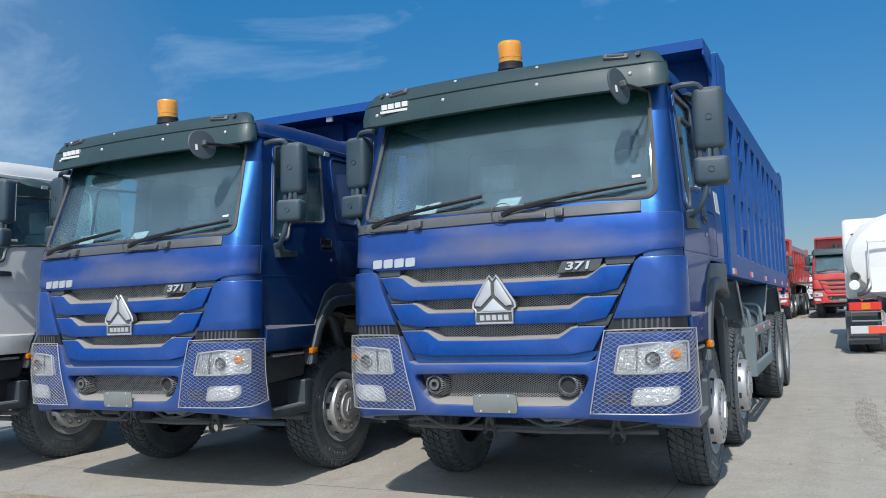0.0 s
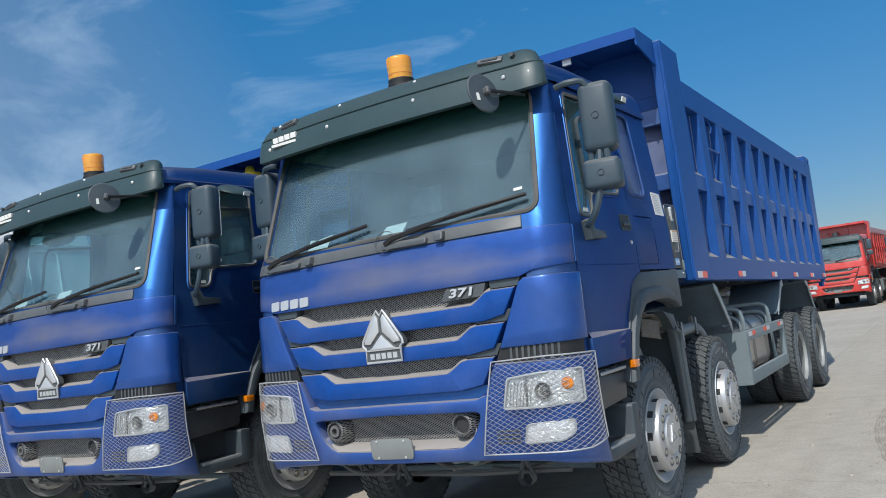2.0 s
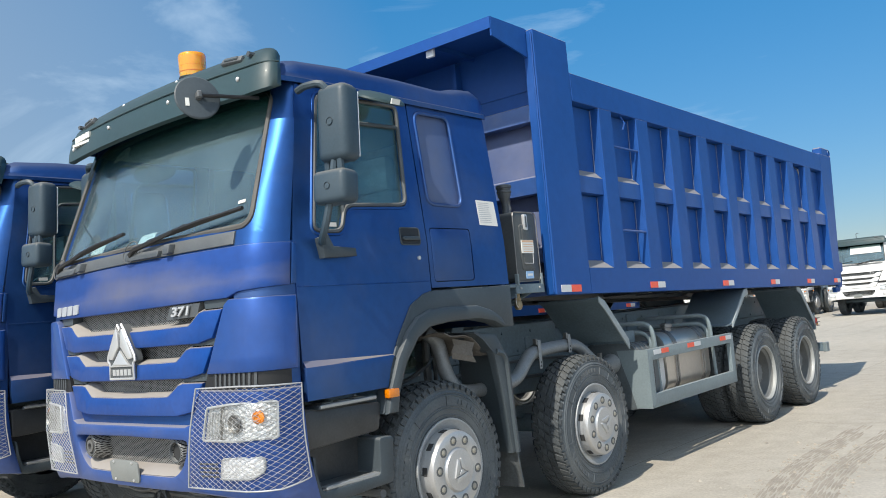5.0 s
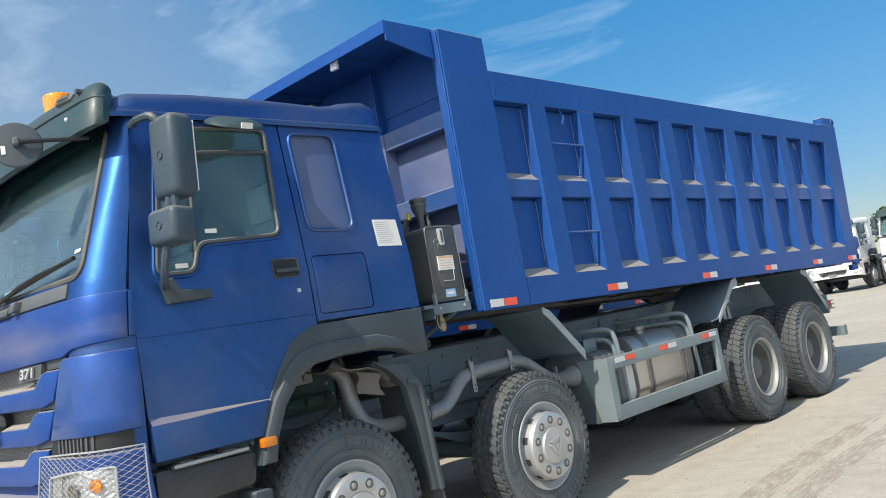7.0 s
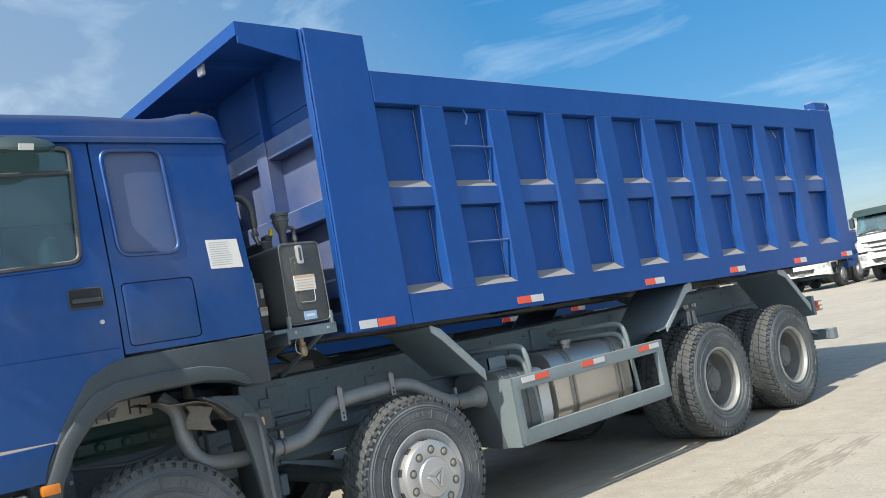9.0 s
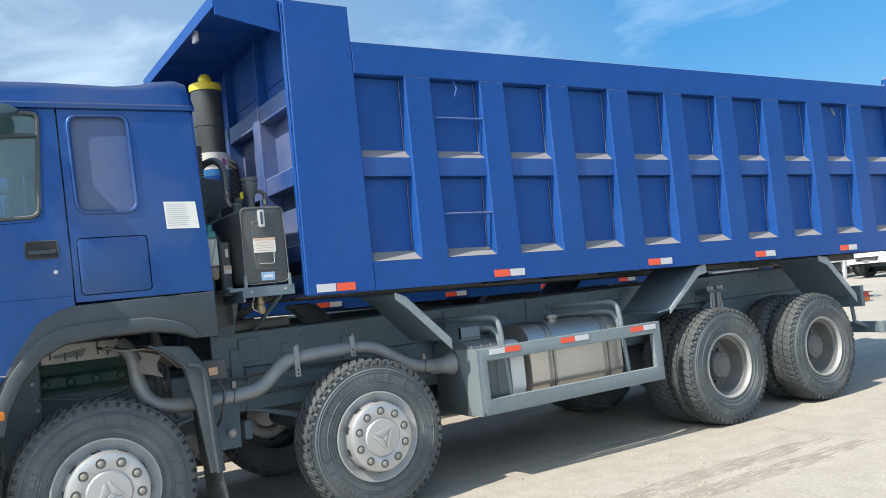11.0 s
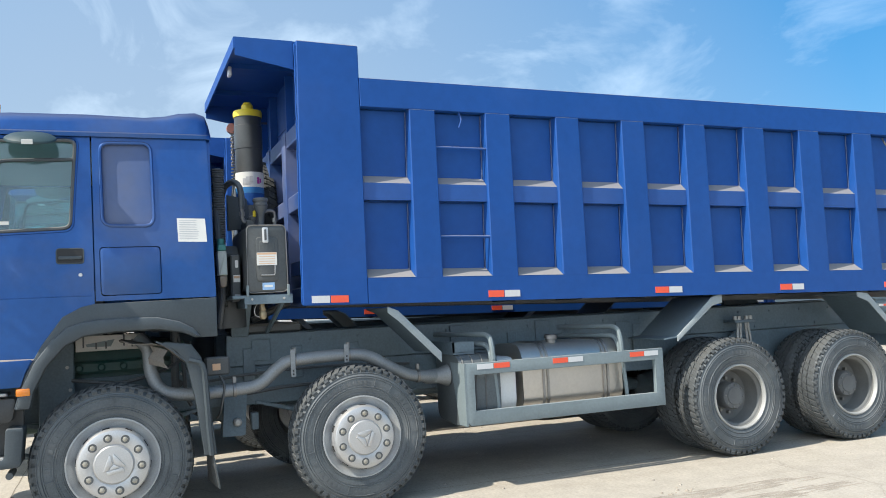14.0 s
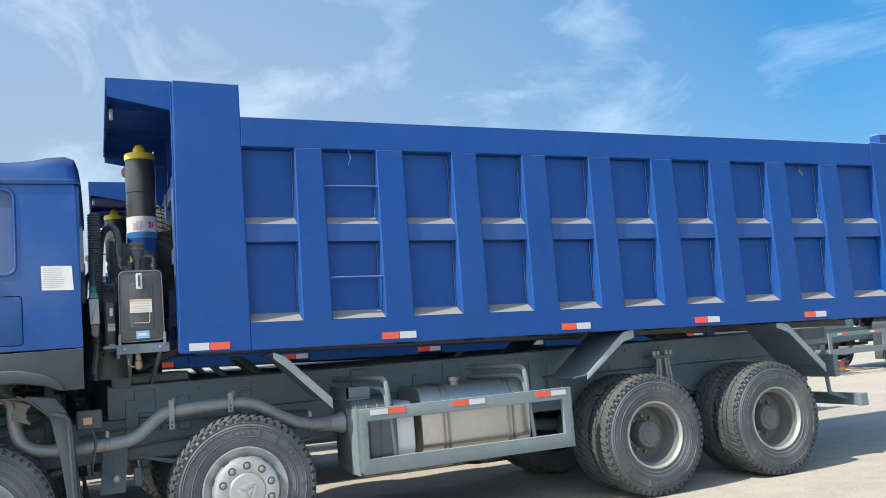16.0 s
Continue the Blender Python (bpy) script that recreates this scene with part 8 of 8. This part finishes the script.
for k in range(2000):
    x, y = rnd.uniform(-7, 8), rnd.uniform(-3, 16)
    r = rnd.choice((0.004, 0.005, 0.006, 0.008, 0.011, 0.017)) * rnd.uniform(0.7, 1.3)
    v = [stones.verts.new((x + r * rnd.uniform(0.6, 1.3) * c, y + r * rnd.uniform(0.6, 1.3) * s, r * h)) for c, s, h in ((1, 0, 0.1), (0, 1, 0.1), (-1, 0, 0.1), (0, -1, 0.1), (0.1, 0.1, 0.9))]
    for a, b in ((0, 1), (1, 2), (2, 3), (3, 0)):
        stones.faces.new((v[a], v[b], v[4]))
tagged(new("gravel", as_mesh("gravel", stones, M_STONE)), "loose pale pebbles scattered over the concrete yard", "gravel", kind="stuff")

# a rubble patch by the front wheel
for k in range(900):
    x, y = rnd.gauss(0.45, 0.30), rnd.gauss(0.30, 0.28)
    r = rnd.choice((0.004, 0.005, 0.007, 0.010)) * rnd.uniform(0.7, 1.3)
    v = [heap.verts.new((x + r * rnd.uniform(0.6, 1.3) * c, y + r * rnd.uniform(0.6, 1.3) * s, r * h)) for c, s, h in ((1, 0, 0.1), (0, 1, 0.1), (-1, 0, 0.1), (0, -1, 0.1), (0.1, 0.1, 0.9))]
    for a, b in ((0, 1), (1, 2), (2, 3), (3, 0)):
        heap.faces.new((v[a], v[b], v[4]))
tagged(new("rubble", as_mesh("rubble", heap, M_STONE)), "crumbled concrete grit beside the front wheel", "rubble", kind="stuff")
# slab joints and a worn yellow line
M_JOINT = mat("dirt_filled_joint", (0.22, 0.195, 0.16), 0.95, 0.0, 0.3, 3, 0.3, 40)
M_LINE = mat("worn_yellow_paint", (0.50, 0.43, 0.28), 0.9, 0.0, 0.2, 2, 0.2, 60)
part("slab_joint", grid([[Vector((0.85 + 0.004 * math.sin(1.7 * k) + d, -9 + 0.25 * k, 0.0015)) for d in (-0.004, 0.004)] for k in range(130)]), M_JOINT, ground, "dark joint between concrete slabs")
part("slab_joint", grid([[Vector((-14 + 0.25 * k, 0.65 + 0.004 * math.sin(2.1 * k) + d, 0.0016)) for d in (-0.004, 0.004)] for k in range(90)]), M_JOINT, ground, "dark joint between concrete slabs")
worn = bmesh.new()
for k in range(620):
    x = -9.0 + 0.016 * k
    for j in range(8):
        fade = 0.52 + 0.22 * math.sin(0.013 * k) + 0.2 * math.sin(0.071 * k + 1.0)
        if rnd.random() < fade + (0.25 if j in (0, 7) else 0.0):
            continue
        y, w, d = -0.36 - 0.065 + 0.0175 * j + rnd.uniform(-0.004, 0.004), 0.009 * rnd.uniform(0.7, 1.5), 0.009 * rnd.uniform(0.7, 1.4)
        worn.faces.new([worn.verts.new((x + a, y + b, 0.0022)) for a, b in ((-w, -d), (w, -d), (w, d), (-w, d))])
tagged(part("painted_line", worn, M_LINE, ground, "worn pale yellow painted line"), kind="stuff")
# two dirt tracks that tyres left beside the near truck: long broken ridges, and clods along them
M_PRINT_DIRT = mat("pressed_dirt", (0.315, 0.278, 0.228), 0.95, 0.0, 0.25, 6, 0.4, 60)
prints = bmesh.new()
for x0 in (2.215, 2.545):
    def way(y):
        return x0 + 0.045 * max(0.0, 5.4 - y) ** 2 + 0.006 * math.sin(2.3 * y)
    for j in range(8):
        y = 2.5 + rnd.uniform(0, 0.3)
        while y < 6.4 + rnd.uniform(0, 0.6):
            long, off, high = rnd.uniform(0.10, 0.55), (j - 3.5) * 0.028 + rnd.uniform(-0.005, 0.005), rnd.uniform(0.003, 0.007)
            n = max(3, int(long / 0.05))
            rows = []
            for k in range(n + 1):
                yy, f = y + long * k / n, math.sin(math.pi * (k + 0.3) / (n + 0.6))
                w = 0.014 * f * rnd.uniform(0.8, 1.2)
                rows.append([prints.verts.new((way(yy) + off + a * w, yy, b)) for a, b in ((-1, 0.0008), (-0.2, high * f), (0.3, high * f * 0.8), (1, 0.0008))])
            for a, b in zip(rows, rows[1:]):
                for k in range(3):
                    prints.faces.new((a[k], a[k + 1], b[k + 1], b[k]))
            y += long + rnd.uniform(0.0, 0.06) + 0.10 * max(0.0, y - 5.6)
    for k in range(150):
        y = rnd.uniform(2.4, 5.8)
        c = Vector((way(y) + rnd.choice((-1, 1)) * rnd.gauss(0.13, 0.05), y, 0))
        d = rnd.choice((0.006, 0.008, 0.011, 0.015)) * rnd.uniform(0.7, 1.3)
        v = [prints.verts.new(c + d * Vector((rnd.uniform(0.7, 1.3) * math.cos(a), rnd.uniform(0.7, 1.3) * math.sin(a), 0.05))) for a in (0, 1.26, 2.5, 3.8, 5.0)]
        top = prints.verts.new(c + Vector((0, 0, d * 0.8)))
        for a in range(5):
            prints.faces.new((v[a], v[(a + 1) % 5], top))
tagged(new("tyre_tracks", as_mesh("tyre_tracks", prints, M_PRINT_DIRT)), "two dusty tyre tread tracks on the concrete yard", "tyre tracks", kind="stuff")


# ---- far edges of the yard ----
M_TEAL = mat("teal_cladding", (0.06, 0.17, 0.20), 0.6, 0.0, 0.12, 0.4, film=0.2)
M_PALE = mat("pale_wall_render", (0.62, 0.60, 0.56), 0.85, 0.0, 0.1, 0.3, film=0.2)
M_PANE_SHADE = mat("far_window_glass_and_roof_shade", (0.14, 0.17, 0.19), 0.15, 0.0, 0.2, 1)
M_ROOF = mat("grey_roof_sheet", (0.34, 0.36, 0.38), 0.6, 0.2, 0.1, 0.4)


def workshop(name, m, length, label, low=5.2, high=5.85, clad=None, glazed=True):
    """A long low workshop: pale wall, a band of windows, cladding above, a flat roof."""
    h = thing(name, label, "building", m=m)
    part("wall", block(0, length, 0, 14, 0, 3.6), M_PALE, h)
    part("fascia", block(-0.15, length + 0.15, -0.15, 14.1, low, high), clad or M_TEAL, h, "metal fascia")
    # without windows the band is dark: the shade under the roof, painted
    part("band", block(0, length, 0.12, 14, 3.6, low), M_PALE if glazed else M_PANE_SHADE, h)
    part("roof", block(-0.4, length + 0.4, -0.5, 14.4, high, high + 0.25), M_ROOF, h)
    n = int(length / 1.6)
    for k in range(n if glazed else 0):
        x = 0.4 + 1.6 * k
        w = part("window", block(x, x + 1.25, 0.06, 0.12, low - 0.8, low - 0.1), M_PANE_SHADE, h)
        part("mullion", block(x + 0.60, x + 0.65, 0.03, 0.08, low - 0.8, low - 0.1), M_WHITE, w)
        part("sill", block(x - 0.05, x + 1.3, -0.02, 0.1, low - 0.88, low - 0.8), M_WHITE, w)
    for k in range(int(length / 8)):
        part("downpipe", block(8 * k + 3.9, 8 * k + 4.05, -0.22, -0.12, 0, high), M_WHITE, h)
    return h


shop = workshop("workshop", pose(-96, -76, 0, 0, 0, 90), 110, "long low workshop with teal fascia and a band of windows")
for x, z in ((55.85, 7.4), (54.0, 6.8)):
    part("flue", tube([(x, 4, 6.0), (x, 4, z)], 0.14, 10), M_STEEL, shop)
    part("flue_cap", moved(lathe([(0.2, z), (0.2, z + 0.2), (0, z + 0.3)], 12, 'Z'), Matrix.Translation((x, 4, 0))), M_STEEL, shop)
part("roof_fan", join(block(56.6, 58.0, 1, 3, 6.1, 6.5, 0.1), block(56.9, 57.6, 1.4, 2.6, 6.45, 6.8, 0.1)), M_BLACK, shop)
north = workshop("workshop", pose(-118, 74, 0), 76, "grey-roofed open workshop at the far end of the yard", 6.9, 7.55, M_ROOF, False)
for k in range(20):
    part("column", block(74 - 3.8 * k, 74.35 - 3.8 * k, -2.2, -1.85, 0, 7.0), M_WHITE, north)
part("lean_to_roof", block(-0.4, 76.4, -2.6, 0, 6.95, 7.2), M_ROOF, north)
stack = thing("chimney", "tall pale banded factory chimney beyond the yard", "chimney", m=Matrix.Translation((-62.9, 100, 0)))
part("shaft", lathe([(0.36, 0), (0.25, 14), (0.20, 14), (0.20, 13.7), (0, 13.7)], 20, 'Z'), M_PALE, stack)
for z in (10.6, 11.9, 13.1):
    part("band", lathe([(0.372 - 0.0079 * z, z), (0.372 - 0.0079 * (z + 0.6), z + 0.6)], 20, 'Z'), M_ROOF, stack)

M_LEAF = mat("leaf_green", (0.055, 0.085, 0.030), 0.7, 0.0, 0.35, 3)
M_BARK = mat("grey_bark", (0.12, 0.10, 0.08), 0.9, 0.0, 0.3, 6, 0.4, 20)
M_WEED = mat("dry_weeds", (0.20, 0.18, 0.08), 0.85, 0.0, 0.4, 3)


def tree(m, high, seed):
    r = random.Random(seed)
    t = thing("tree", "leafy green tree far behind the parked trucks", "tree", m=m)
    part("trunk", tube([(0, 0, 0), (0.1, 0, high * 0.3), (0.0, 0.1, high * 0.75)], [0.22, 0.16, 0.05], 8), M_BARK, t)
    for k in range(5):
        a = k * 2.4
        z = high * (0.3 + 0.08 * k)
        part("limb", tube([(0.05, 0, z), (0.8 * math.cos(a), 0.8 * math.sin(a), z + 0.8), (1.4 * math.cos(a), 1.4 * math.sin(a), z + 1.7)], [0.09, 0.06, 0.02], 6), M_BARK, t)
    crown = bmesh.new()
    for k in range(900):
        a, u = r.uniform(0, 6.28), r.random() ** 0.6
        z = high * (0.35 + 0.65 * r.random())
        wide = high * 0.30 * math.sin(math.pi * min(0.97, (z / high - 0.3) / 0.74)) * u + 0.15
        c = Vector((wide * math.cos(a) * r.uniform(0.8, 1.2), wide * math.sin(a), z))
        n = Vector((r.uniform(-1, 1), r.uniform(-1, 1), r.uniform(-0.3, 1))).normalized()
        p = n.orthogonal().normalized() * r.uniform(0.10, 0.22)
        q = n.cross(p)
        crown.faces.new([crown.verts.new(c + d) for d in (p, q * 0.6, -p, -q * 0.6)])
    part("crown", crown, M_LEAF, t, smooth=5)
    return t


for k, (x, y, h) in enumerate(((-6.2, 74, 5.3), (-5.6, 78, 4.6))):
    tree(Matrix.Translation((x - 12.0, y + 6, 0)), h, k)
weeds = bmesh.new()
for k in range(500):
    x, y = rnd.uniform(-52.5, -49.5), rnd.uniform(-9.0, -5.5)
    hgt, a = rnd.uniform(0.3, 1.0), rnd.uniform(0, 6.28)
    d = Vector((math.cos(a), math.sin(a), 0)) * 0.05
    tip = Vector((x + rnd.uniform(-0.2, 0.2), y + rnd.uniform(-0.2, 0.2), hgt))
    weeds.faces.new([weeds.verts.new(p) for p in (Vector((x, y, 0)) - d, Vector((x, y, 0)) + d, tip)])
tagged(new("weeds", as_mesh("weeds", weeds, M_WEED)), "dry yellow-green weeds at the yard's edge", "weeds", kind="stuff")
